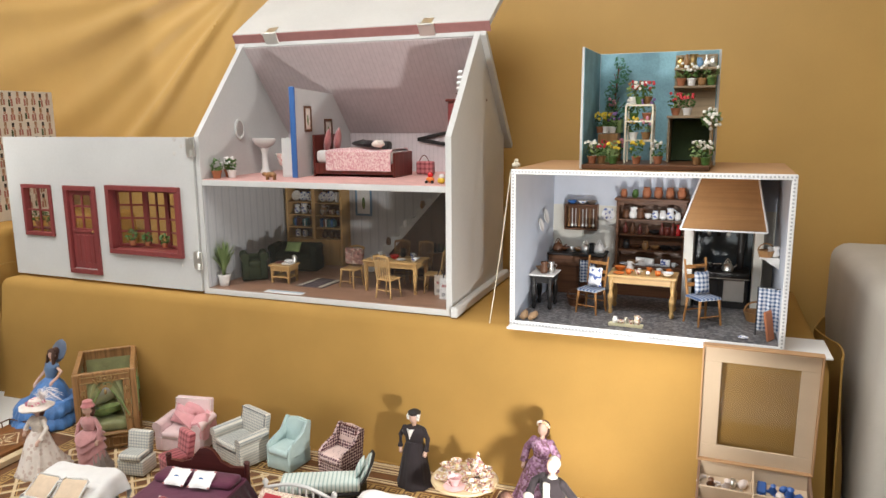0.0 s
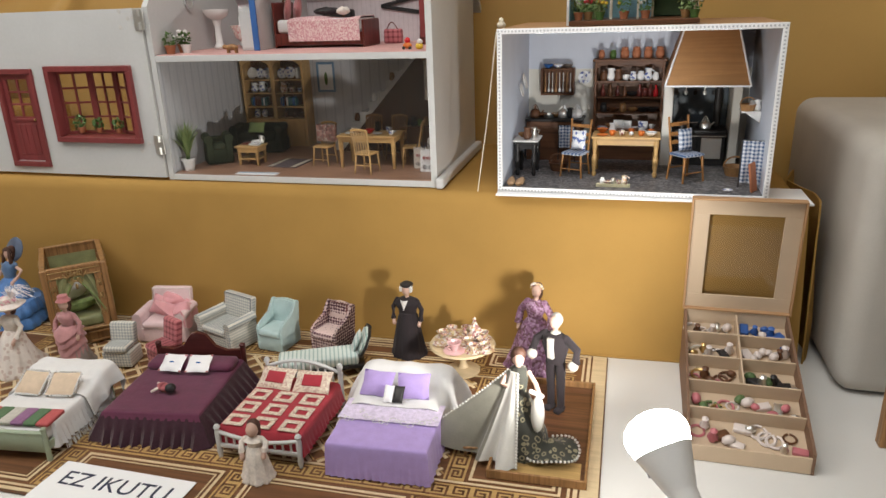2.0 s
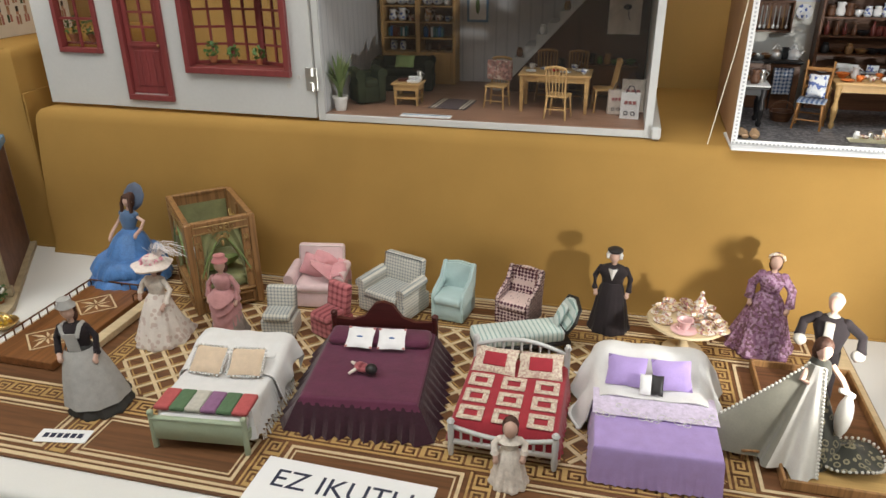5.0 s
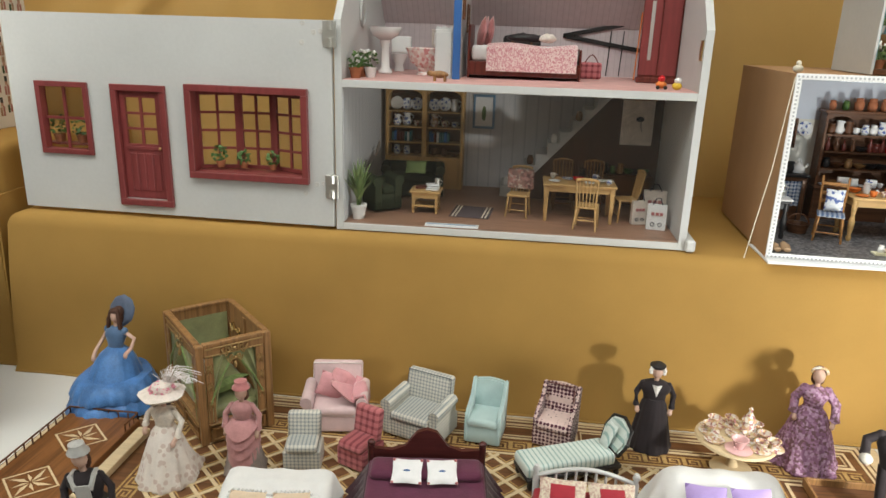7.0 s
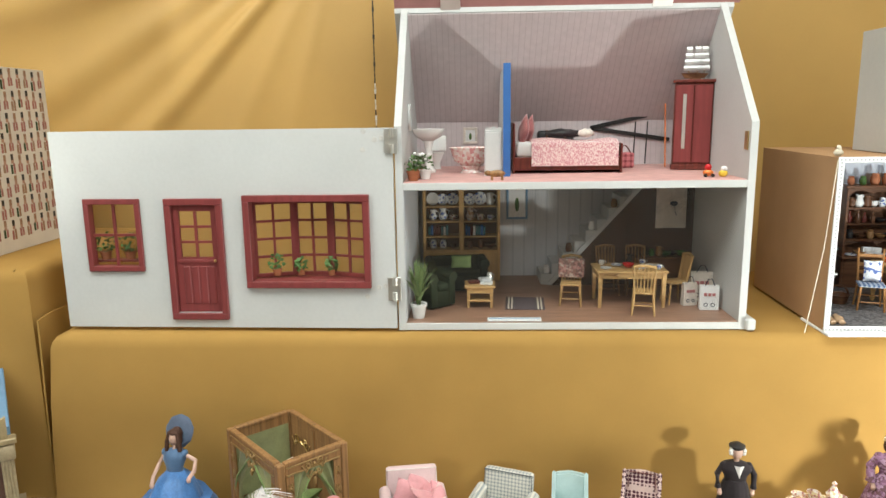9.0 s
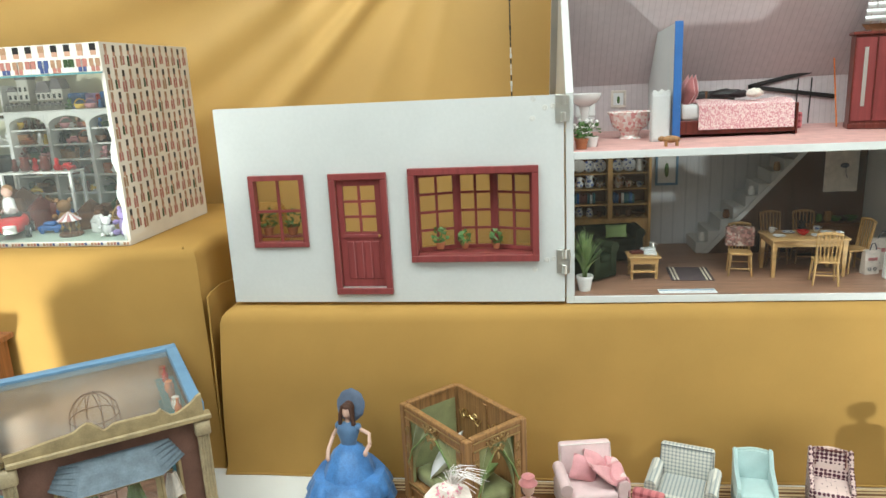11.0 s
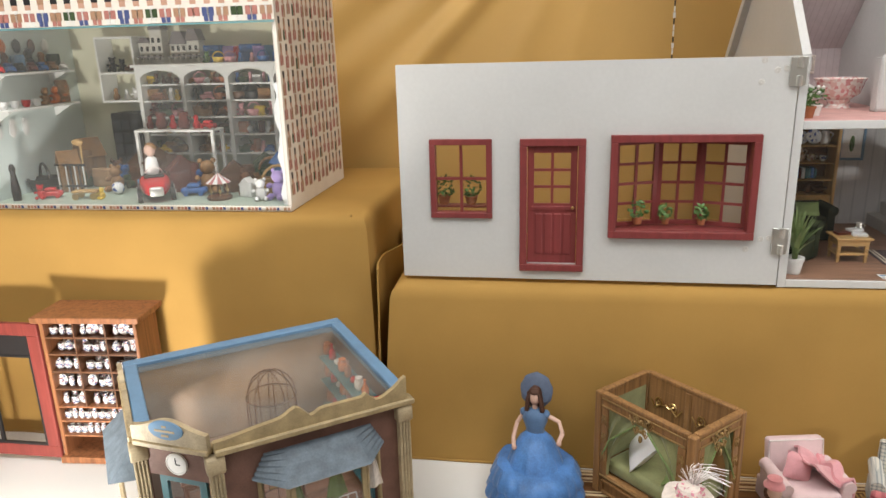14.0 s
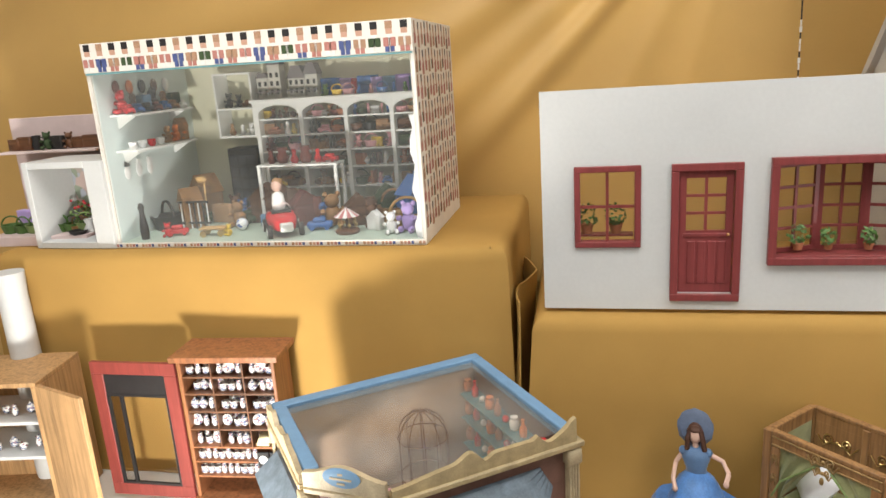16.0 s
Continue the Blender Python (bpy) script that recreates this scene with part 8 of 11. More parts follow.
        tube(bm, [(-0.006 + 0.0015 * k, 0, 0.012 + 0.010 * math.sin(math.pi * k / 8)) for k in range(9)], 0.0009, 5)
    elif kind == "basket":
        lathe(bm, [(0.010, 0), (0.013, 0.010), (0.0135, 0.011), (0.012, 0.011), (0.009, 0.002)], n=14)
        tube(bm, [(0.0125 * math.cos(math.pi * k / 8), 0, 0.010 + 0.012 * math.sin(math.pi * k / 8)) for k in range(9)], 0.0011, 5)
    return bm


PROTO = {}
COLOUR = {}


def named(m, word):
    COLOUR[m.name] = word
    return m


for m_, w_ in ((PORCELAIN, "white"), (BLUE_WHITE, "blue and white"), (TERRACOTTA, "terracotta"), (WALNUT, "dark wooden"), (RED_PAINT, "glossy red"), (YELLOW, "yellow"), (ORANGE, "orange"), (BLACKISH, "black"), (STEEL, "bright metal"), (BRASS, "brass"), (CHINA, "gilded"), (BLUE_PAINT, "blue"), (LEAF, "green"), (PINK_CLOTH, "pink"), (WHITE_PAINT, "white"), (DARK_RED, "dark red"), (OAK, "brown"), (PINE, "pale wooden"), (LILAC, "lilac"), (PALE_BLUE, "pale blue"), (TEAL_DOOR, "teal")):
    named(m_, w_)


def item(kind, material, m, s=1.0, where="on the shelf", group=""):
    key = (kind, material.name)
    if key not in PROTO:
        ob = part(kind, goods_mesh(kind), material, None, smooth=True)
        PROTO[key] = ob
    else:
        ob = PROTO[key].copy()
        scene.collection.objects.link(ob)
    ob.matrix_world = m @ Matrix.Scale(s, 4)
    return tagged(ob, "tiny %s %s %s" % (COLOUR.get(material.name, "coloured"), kind.replace("_", " "), where), kind.replace("_", " "), group)


def row(base, x0, x1, y, z, n, kinds, mats_, s=1.0, seed=0, where="on the shelf", group="", turn=0.3, jit=0.002):
    rnd = random.Random(seed)
    for i in range(n):
        x = x0 + (x1 - x0) * (i + 0.5) / n
        item(rnd.choice(kinds), rnd.choice(mats_), base @ pose(x, y + rnd.uniform(-jit, jit), z) @ Matrix.Rotation(rnd.uniform(-turn, turn), 4, "Z"), s * rnd.uniform(0.9, 1.1), where, group)


def spindle_chair(m, label, wood_=None, cushion=None, h=0.088, rush=False):
    w_ = wood_ or PINE_Z
    c = thing("doll_dining_chair", m, label, "doll chair", "doll dining chairs")
    bm = B()
    soft(bm, -0.019, 0.019, -0.018, 0.018, 0.038, 0.042, 0.003, 2)
    part("seat", bm, cushion if rush and cushion else w_, c, smooth=True)
    for x in (-1, 1):
        for y in (-1, 1):
            bm = B()
            cyl(bm, (x * 0.019, y * 0.018, 0), (x * 0.016, y * 0.015, 0.038), 0.0016, 0.0021, 8)
            part("leg", bm, w_, c, smooth=True)
    for z, y in ((0.014, -0.017), (0.018, 0.017)):
        bm = B()
        cyl(bm, (-0.018, y, z), (0.018, y, z), 0.0012, n=6)
        part("stretcher", bm, w_, c, smooth=True)
    for s in (-1, 1):
        bm = B()
        cyl(bm, (s * 0.016, 0.016, 0.040), (s * 0.018, 0.024, h), 0.002, 0.0016, 8)
        part("back_post", bm, w_, c, smooth=True)
    if rush:
        for z in (0.056, 0.068, 0.082):
            bm = B()
            yy = 0.016 + 0.008 * (z - 0.04) / (h - 0.04)
            box(bm, -0.017, 0.017, yy - 0.001, yy + 0.001, z - 0.003, z + 0.003, 0.0008)
            part("back_slat", bm, w_, c)
    else:
        bm = B()
        pts = [(-0.0185 + 0.037 * k / 8, 0.024 + 0.002 * math.sin(math.pi * k / 8), h + 0.003 * math.sin(math.pi * k / 8)) for k in range(9)]
        tube(bm, pts, 0.0026, 7)
        part("top_rail", bm, w_, c, smooth=True)
        for k in range(5):
            x = -0.011 + 0.0055 * k
            bm = B()
            cyl(bm, (x, 0.0165, 0.041), (x * 1.15, 0.0245, h), 0.0011, n=6)
            part("spindle", bm, w_, c, smooth=True)
    return c


def plain_table(m, label, w, d, h, wood_, leg_w=0.006, turned=False, apron=0.010):
    t = thing("doll_table", m, label, "doll table")
    bm = B()
    box(bm, -w / 2, w / 2, -d / 2, d / 2, h - 0.004, h, 0.001)
    part("tabletop", bm, wood_, t)
    bm = B()
    for s in (-1, 1):
        box(bm, -w / 2 + 0.008, w / 2 - 0.008, s * (d / 2 - 0.006) - 0.0015, s * (d / 2 - 0.006) + 0.0015, h - 0.004 - apron, h - 0.004, 0)
        box(bm, s * (w / 2 - 0.006) - 0.0015, s * (w / 2 - 0.006) + 0.0015, -d / 2 + 0.008, d / 2 - 0.008, h - 0.004 - apron, h - 0.004, 0)
    part("apron", bm, wood_, t)
    for x in (-1, 1):
        for y in (-1, 1):
            bm = B()
            px_, py_ = x * (w / 2 - 0.007), y * (d / 2 - 0.007)
            if turned:
                lathe(bm, [(0.003, 0), (0.005, 0.006), (0.003, 0.010), (0.0048, 0.022), (0.0055, 0.034), (0.003, 0.044), (0.005, h - 0.014), (0.005, h - 0.004)], (px_, py_, 0), 10)
            else:
                bmesh.ops.create_cone(bm, cap_ends=True, segments=4, radius1=leg_w * 0.45, radius2=leg_w * 0.72, depth=h - 0.004, matrix=Matrix.Translation((px_, py_, (h - 0.004) / 2)) @ Matrix.Rotation(radians(45), 4, "Z"))
            part("leg", bm, wood_, t, smooth=turned)
    return t


def wall_picture(m, w, h, frame_mat, face_mat, label):
    p = thing("framed_picture", m, label, "picture")
    bm = B()
    frame_bars(bm, -w / 2, w / 2, 0, h, 0.005, -0.003, 0, 0.0008)
    part("picture_frame", bm, frame_mat, p)
    bm = B()
    box(bm, -w / 2 + 0.005, w / 2 - 0.005, -0.001, 0, 0.005, h - 0.005, 0)
    part("picture_sheet", bm, face_mat, p)
    bm = B()
    ball(bm, (0, -0.0012, h * 0.45), (w * 0.10, 0.0006, h * 0.22), 8, 6)
    part("painted_shape", bm, LEAF, p)
    return p


# ---------- ground floor of the doll house ----------
GZ = Z0 + T + 0.0016
bc = thing("doll_bookcase", pose(-1.006, 1.538, GZ), "ochre doll bookcase with two arched bays", "bookcase")
OCHRE_WOOD = wood("ochre_bookcase_wood", (0.58, 0.35, 0.13), 0.45, 2, 40, 0.75)
BW, BD, BH = 0.162, 0.045, 0.212
for nm, b6 in (("side", (0, 0.006, 0, BD, 0, BH)), ("side", (BW - 0.006, BW, 0, BD, 0, BH)), ("back", (0.006, BW - 0.006, BD - 0.003, BD, 0, BH)), ("top", (-0.003, BW + 0.003, -0.003, BD, BH, BH + 0.005)), ("middle", (BW / 2 - 0.005, BW / 2 + 0.005, 0, BD - 0.003, 0.066, BH)), ("cupboard", (0.006, BW - 0.006, 0.002, BD - 0.003, 0, 0.066))):
    bm = B()
    box(bm, *b6, 0.0008)
    part(nm, bm, OCHRE_WOOD if nm != "back" else WALNUT, bc)
for z in (0.094, 0.126, 0.158):
    for s in (0, 1):
        bm = B()
        x0 = 0.006 + s * (BW / 2 - 0.001)
        box(bm, x0, x0 + BW / 2 - 0.011, 0.004, BD - 0.003, z - 0.0012, z + 0.0012, 0)
        part("shelf", bm, OCHRE_WOOD, bc)
for s in (0, 1):
    x0, x1 = (0.006, BW / 2 - 0.005) if s == 0 else (BW / 2 + 0.005, BW - 0.006)
    pts = [(x0, BH)]
    for k in range(11):
        a = math.pi * (1 - k / 10)
        pts.append(((x0 + x1) / 2 + (x1 - x0) / 2 * math.cos(a), BH - 0.024 + 0.016 * math.sin(a)))
    pts.append((x1, BH))
    bm = B()
    prism(bm, pts, 1, 0.0, 0.003)
    part("arch", bm, OCHRE_WOOD, bc)
    bm = B()
    box(bm, x0 + 0.004, x1 - 0.004, 0.0002, 0.002, 0.008, 0.060, 0.0008)
    part("cupboard_door", bm, OCHRE_WOOD, bc)
BC = pose(-1.006, 1.538, GZ)
for s in (0, 1):
    x0, x1 = (0.010, BW / 2 - 0.008) if s == 0 else (BW / 2 + 0.008, BW - 0.010)
    row(BC, x0, x1, 0.022, 0.1594, 3, ["upright_plate", "jug"], [BLUE_WHITE, PORCELAIN], 1.25, 31 + s, "in the bookcase", "bookcase china")
    row(BC, x0, x1, 0.022, 0.1274, 3, ["upright_plate", "cup", "jug"], [BLUE_WHITE, CHINA], 1.25, 33 + s, "in the bookcase", "bookcase china")
    row(BC, x0, x1 - 0.02, 0.022, 0.0954, 8, ["book"], [BLUE_PAINT, TEAL_DOOR, DARK_RED, PORCELAIN], 1.0, 35 + s, "in the bookcase", "bookcase books", 0.0)
    row(BC, x0, x1, 0.022, 0.0672, 3, ["cup", "bowl", "jar"], [BLUE_WHITE, WALNUT], 1.2, 37 + s, "in the bookcase", "bookcase china")
# stairs against the back wall with a boarded brown side
stairs = thing("doll_staircase", Matrix(), "white doll staircase with brown boarded side", "staircase")
N = 10
for k in range(N):
    xa, xb = -0.762 + 0.0225 * k, -0.762 + 0.0225 * (k + 1)
    zt = 0.3236 + (ZF - T - 0.3236) * (k + 1) / N
    bm = B()
    box(bm, xa, xb, 1.503, 1.5862, GZ if k < 1 else zt - 0.05, zt - 0.0006, 0.0006)
    part("step", bm, WHITE_PAINT, stairs)
bm = B()
sl_ = [(-0.742, GZ), (HX1 - T - 0.001, GZ), (HX1 - T - 0.001, ZF - T - 0.0006), (-0.540, ZF - T - 0.0006)]
prism(bm, sl_, 1, 1.4985, 1.5005)
part("boarded_side", bm, wood("brown_board", (0.115, 0.062, 0.045), 0.5, 2, 50), stairs, "dark brown boarding under the stairs")
bm = B()
prism(bm, [(-0.752, GZ + 0.001), (-0.740, GZ + 0.001), (-0.538, ZF - T - 0.0006), (-0.550, ZF - T - 0.0006)], 1, 1.4955, 1.4984)
part("stringer", bm, WHITE_PAINT, stairs)
for k in range(5):
    item("jar", (PORCELAIN, WALNUT, PORCELAIN, OAK, WALNUT)[k], pose(-0.762 + 0.0225 * (2 * k + 1) - 0.010, 1.512, 0.3236 + (ZF - T - 0.3236) * (2 * k + 1) / N), 1.15, "on a stair tread")
wall_picture(pose(-0.806, 1.5862, 0.448), 0.046, 0.070, PALE_BLUE, PAPER, "pale framed picture on the striped wall")
potted_plant(pose(-0.998, 1.268, GZ), "tall spiky green plant in a white pot", PORCELAIN, LEAF_PALE, 0.014, 0.026, "tuft", h=0.094, n=60, spread=0.042, w=0.0075, seed=3)
GREEN_CHAIR = mat("dark_green_upholstery", (0.026, 0.036, 0.016), 0.9, 0.15, 70, 0.3)
armchair(pose(-0.972, 1.345, GZ, 0, 0, 40), "dark green upholstered doll armchair by the plant", GREEN_CHAIR, 0.056, 0.054, 0.058)
armchair(pose(-0.935, 1.470, GZ, 0, 0, 8), "dark green doll sofa against the bookcase", mat("very_dark_upholstery", (0.022, 0.028, 0.018), 0.9), 0.120, 0.060, 0.066)
bm = B()
pillow(bm, 0.040, 0.026, 0.012, pose(0, 0, 0.013, -30, 0, 0))
solid("doll_cushion", bm, LEAF_PALE, pose(-0.925, 1.440, GZ + 0.050), "pale green cushion on the dark doll sofa", "cushion", smooth=True)
ct = plain_table(pose(-0.890, 1.345, GZ), "small pine doll coffee table with lower shelf", 0.056, 0.048, 0.042, PINE)
bm = B()
box(bm, -0.024, 0.024, -0.020, 0.020, 0.012, 0.015, 0.0005)
part("lower_shelf", bm, PINE, ct)
for i, (mt, dx, dy, rz) in enumerate(((DARK_RED, -0.010, 0.004, 12), (PAPER, 0.012, -0.006, -8), (PAPER, 0.010, 0.008, 20))):
    bm = B()
    box(bm, -0.011, 0.011, -0.008, 0.008, 0, 0.004, 0.0005)
    solid("small_book", bm, mt, pose(-0.890 + dx, 1.345 + dy, GZ + 0.0422 + 0.0042 * (i == 2), 0, 0, rz), "small book lying on the coffee table", "book")
item("jug", STEEL, pose(-0.872, 1.358, GZ + 0.0422), 0.9, "on the coffee table")
rug = thing("doll_rug", pose(-0.806, 1.355, GZ + 0.0002, 0, 0, -4), "dark striped woven doll rug on parquet", "rug")
bm = B()
box(bm, -0.036, 0.036, -0.042, 0.042, 0, 0.0012, 0.0004)
part("weave", bm, mat("dark_rug_weave", (0.10, 0.075, 0.08), 0.95, 0.3, 200, 0.5), rug)
for x in (-0.030, -0.024, 0.024, 0.030):
    bm = B()
    box(bm, x - 0.0015, x + 0.0015, -0.041, 0.041, 0.0012, 0.0016, 0)
    part("rug_stripe", bm, CREAM, rug)
FLORAL = speckled("dark_floral_cloth", [(0.30, 0.16, 0.13), (0.50, 0.40, 0.34), (0.18, 0.10, 0.09), (0.44, 0.22, 0.20)], 300)
ch = spindle_chair(pose(-0.722, 1.352, GZ, 0, 0, -10), "pine doll chair with patterned padded back", cushion=FLORAL, h=0.084)
bm = B()
soft(bm, -0.024, 0.024, 0.008, 0.018, 0.048, 0.084, 0.003)
part("padded_back", bm, FLORAL, ch, "patterned padded back", smooth=True)
plain_table(pose(-0.616, 1.358, GZ), "pine doll dining table laid with plates", 0.128, 0.076, 0.068, PINE, 0.008)
DT = pose(-0.616, 1.358, GZ + 0.0682)
for x, y, k, mt in ((-0.044, -0.012, "plate", PORCELAIN), (-0.020, 0.014, "plate", BLUE_WHITE), (0.018, -0.014, "plate", PORCELAIN), (0.042, 0.008, "plate", PORCELAIN), (-0.002, -0.004, "bowl", RED_PAINT), (0.030, 0.022, "cup", BLUE_WHITE), (-0.046, 0.020, "cup", PORCELAIN), (0.006, 0.024, "jug", BLACKISH), (0.050, -0.020, "cup", BLUE_WHITE)):
    item(k, mt, DT @ pose(x, y, 0), 1.0, "on the dining table", "table china")
spindle_chair(pose(-0.604, 1.290, GZ, 0, 0, 168), "pine spindle-back doll chair at the table")
spindle_chair(pose(-0.530, 1.362, GZ, 0, 0, -80), "pine spindle-back doll chair at the table end")
spindle_chair(pose(-0.640, 1.428, GZ, 0, 0, 4), "dark spindle-back doll chair behind the table", OAK)
spindle_chair(pose(-0.585, 1.428, GZ, 0, 0, -6), "dark spindle-back doll chair behind the table", OAK)
sb = thing("doll_sideboard", pose(-0.535, 1.462, GZ), "low dark doll sideboard under the stairs", "sideboard")
bm = B()
box(bm, -0.050, 0.060, 0.0, 0.034, 0.006, 0.060, 0.001)
part("carcass", bm, WALNUT, sb)
bm = B()
box(bm, -0.054, 0.064, -0.003, 0.035, 0.060, 0.064, 0.001)
part("top", bm, WALNUT, sb)
row(pose(-0.535, 1.462, GZ), -0.045, 0.055, 0.016, 0.0642, 7, ["bowl", "jar", "jug", "bottle"], [LEAF, OAK, BLACKISH, YELLOW], 1.0, 41, "on the dark sideboard")
for i, (x, y, w, h, rz) in enumerate(((-0.482, 1.315, 0.032, 0.044, -6), (-0.508, 1.345, 0.026, 0.042, 12), (-0.478, 1.372, 0.040, 0.056, -4))):
    bg = thing("paper_bag", pose(x, y, GZ, 0, 0, rz), "small printed white paper bag on the doll floor", "bag")
    bm = B()
    prism(bm, [(-0.007, 0), (0.007, 0), (0.0045, h), (-0.0045, h)], 0, -w / 2, w / 2)
    part("bag_body", bm, PAPER if i == 0 else LACE, bg)
    bm = B()
    for k in range(3):
        box(bm, -w * 0.30 + k * w * 0.22, -w * 0.30 + k * w * 0.22 + w * 0.16, -0.0078, -0.0060, h * 0.58, h * 0.70, 0)
    part("printed_bar", bm, ROSE_CLOTH, bg)
    bm = B()
    for k in range(2):
        tube(bm, [(-w * 0.2 + k * w * 0.38 + w * 0.10 * math.cos(a), -0.0074, h * 0.22 + w * 0.10 * math.sin(a)) for a in [0.7 * q for q in range(10)]], 0.0007, 4)
    tube(bm, [(-w * 0.25, -0.005, h), (-w * 0.1, -0.005, h + 0.012), (w * 0.1, -0.005, h + 0.012), (w * 0.25, -0.005, h)], 0.0009, 5)
    part("bag_handle", bm, INK, bg)
hg = thing("hanging_cloth", pose(-0.505, 1.4962, GZ + 0.118), "white printed cloth hanging on the brown boarding", "cloth")
bm = B()
surface(bm, lambda u, v: (-0.030 + 0.060 * u, -0.003 - 0.002 * math.sin(u * 9), 0.085 * v), 14, 6)
thicken(bm, 0.0012)
part("cloth_sheet", bm, LACE, hg, smooth=True)
bm = B()
ball(bm, (0.004, -0.0068, 0.050), (0.008, 0.0006, 0.005), 8, 5)
tube(bm, [(0.006, -0.0068, 0.046), (0.007, -0.0068, 0.034), (0.010, -0.0068, 0.026)], 0.0007, 4)
part("printed_bird_shape", bm, INK, hg)
bm = B()
cyl(bm, (-0.034, -0.002, 0.086), (0.034, -0.002, 0.086), 0.0016)
part("hanging_rod", bm, OAK, hg)
lf = thing("leaflet", pose(-0.832, 1.252, GZ + 0.0004, 0, 0, 0), "white and blue printed leaflet on the doll floor", "leaflet")
bm = B()
box(bm, -0.046, 0.046, -0.010, 0.012, 0, 0.0007, 0)
part("leaf", bm, PAPER, lf)
bm = B()
box(bm, -0.044, 0.044, 0.004, 0.008, 0.0007, 0.001, 0)
part("printed_bar", bm, PALE_BLUE, lf)

# ---------- upper floor of the doll house ----------
UZ = ZF + 0.0012
pt = thing("partition_wall", Matrix(), "white doll house partition with blue front edge", "partition")
bm = B()
prism(bm, [(1.334, UZ), (1.586, UZ), (1.586, 0.655), (1.502, 0.748), (1.334, 0.756)], 0, -0.846, -0.838)
part("panel", bm, WHITE_PAINT, pt)
bm = B()
box(bm, -0.8485, -0.8355, 1.330, 1.334, UZ, 0.758, 0.0006)
part("blue_edge", bm, BLUE_PAINT, pt, "blue painted front edge")
for yy, zz, w, h in ((1.385, 0.662, 0.030, 0.056), (1.475, 0.640, 0.036, 0.050)):
    p = wall_picture(Matrix.Translation((-0.8378, yy, zz)) @ Matrix.Rotation(radians(90), 4, "Z"), w, h, WALNUT, LACE, "dark framed small picture on the partition")
bd = thing("doll_bed", pose(-0.828, 1.385, UZ) @ Matrix.Diagonal((1, 1, 1.35, 1)), "mahogany doll bed with pink patterned cover", "doll bed")
bm = B()
box(bm, 0.0, 0.004, 0, 0.100, 0, 0.068, 0.0015)
part("headboard", bm, DARK_RED, bd)
bm = B()
box(bm, 0.196, 0.200, 0, 0.100, 0, 0.040, 0.0015)
part("footboard", bm, DARK_RED, bd)
bm = B()
box(bm, 0.004, 0.196, 0.002, 0.098, 0.004, 0.022, 0.001)
part("bed_frame", bm, DARK_RED, bd)
bm = B()
soft(bm, 0.006, 0.194, 0.004, 0.096, 0.022, 0.042, 0.006)
part("mattress", bm, WHITE_LINEN, bd, smooth=True)
bm = B()
surface(bm, lambda u, v: (0.034 + 0.158 * u, -0.003 + 0.106 * v if 0.16 < v < 0.9 else (-0.003 if v <= 0.16 else 0.102), (0.044 + 0.002 * math.sin(u * 7)) if 0.14 < v < 0.9 else 0.010 + 0.034 * (v / 0.14 if v <= 0.14 else (1 - v) / 0.1)), 16, 24)
thicken(bm, 0.0015)
part("bed_cover", bm, BED_PINK, bd, "pink ring-patterned cover", smooth=True)
for k, (x, y, mt) in enumerate(((0.022, 0.030, ROSE_CLOTH), (0.024, 0.070, PINK_CLOTH), (0.034, 0.056, ROSE_CLOTH))):
    bm = B()
    pillow(bm, 0.034, 0.036, 0.014, pose(x, y, 0.056, 0, -46, 90) @ pose(0, 0, 0, 20, 0, 0))
    part("pillow", bm, mt, bd, smooth=True)
for x, y, mt, sc in ((-0.742, 1.450, BLACKISH, (0.034, 0.016, 0.008)), (-0.700, 1.432, LACE, (0.016, 0.012, 0.008)), (-0.725, 1.442, DARK_CLOTH, (0.022, 0.013, 0.007))):
    bm = B()
    ball(bm, (0, 0, sc[2]), sc, 12, 6)
    for v in bm.verts:
        v.co += v.co.normalized() * 0.003 * noise.noise(v.co * 130)
    solid("folded_garment", bm, mt, pose(x + 0.012, y, UZ + 0.063), "crumpled doll garment lying on the bed", "garment", smooth=True)
sc_ = thing("doll_suitcase", pose(-0.735, 1.520, UZ), "black leather doll trunk behind the bed", "suitcase")
bm = B()
soft(bm, -0.036, 0.036, -0.014, 0.014, 0, 0.074, 0.006, 3)
part("trunk_body", bm, BLACKISH, sc_, smooth=True)
bm = B()
for x in (-0.018, 0.018):
    box(bm, x - 0.002, x + 0.002, -0.0148, 0.0148, 0.001, 0.0748, 0)
part("trunk_strap", bm, WALNUT, sc_)
for a, b in (((-0.655, 0.640), (-0.500, 0.672)), ((-0.655, 0.640), (-0.490, 0.614))):
    bm = B()
    p, q = Vector((a[0], 1.583, a[1])), Vector((b[0], 1.583, b[1]))
    L = (q - p).length
    mm = Matrix.Translation(p) @ Matrix.Rotation(-math.atan2(q.z - p.z, q.x - p.x), 4, "Y")
    box(bm, 0, L, -0.003, 0.001, -0.004, 0.004, 0.0015, mm)
    solid("doll_ski", bm, BLACKISH, Matrix(), "black wooden doll ski fixed on the back wall", "ski", "pair of skis")
for x in (-0.565, -0.540):
    bm = B()
    cyl(bm, (x, 1.578, UZ + 0.002), (x + 0.004, 1.583, 0.652), 0.0012, n=6)
    solid("ski_pole", bm, BLACKISH, Matrix(), "thin black doll ski pole leaning on the wall", "ski pole")
bm = B()
cyl(bm, (-0.522, 1.490, UZ + 0.001), (-0.508, 1.560, 0.690), 0.0014, n=6)
solid("broom_stick", bm, ORANGE, Matrix(), "thin red-brown stick leaning on the wall", "stick")
bg = thing("checked_bag", pose(-0.602, 1.500, UZ), "pink checked doll shopping bag with handles", "bag")
bm = B()
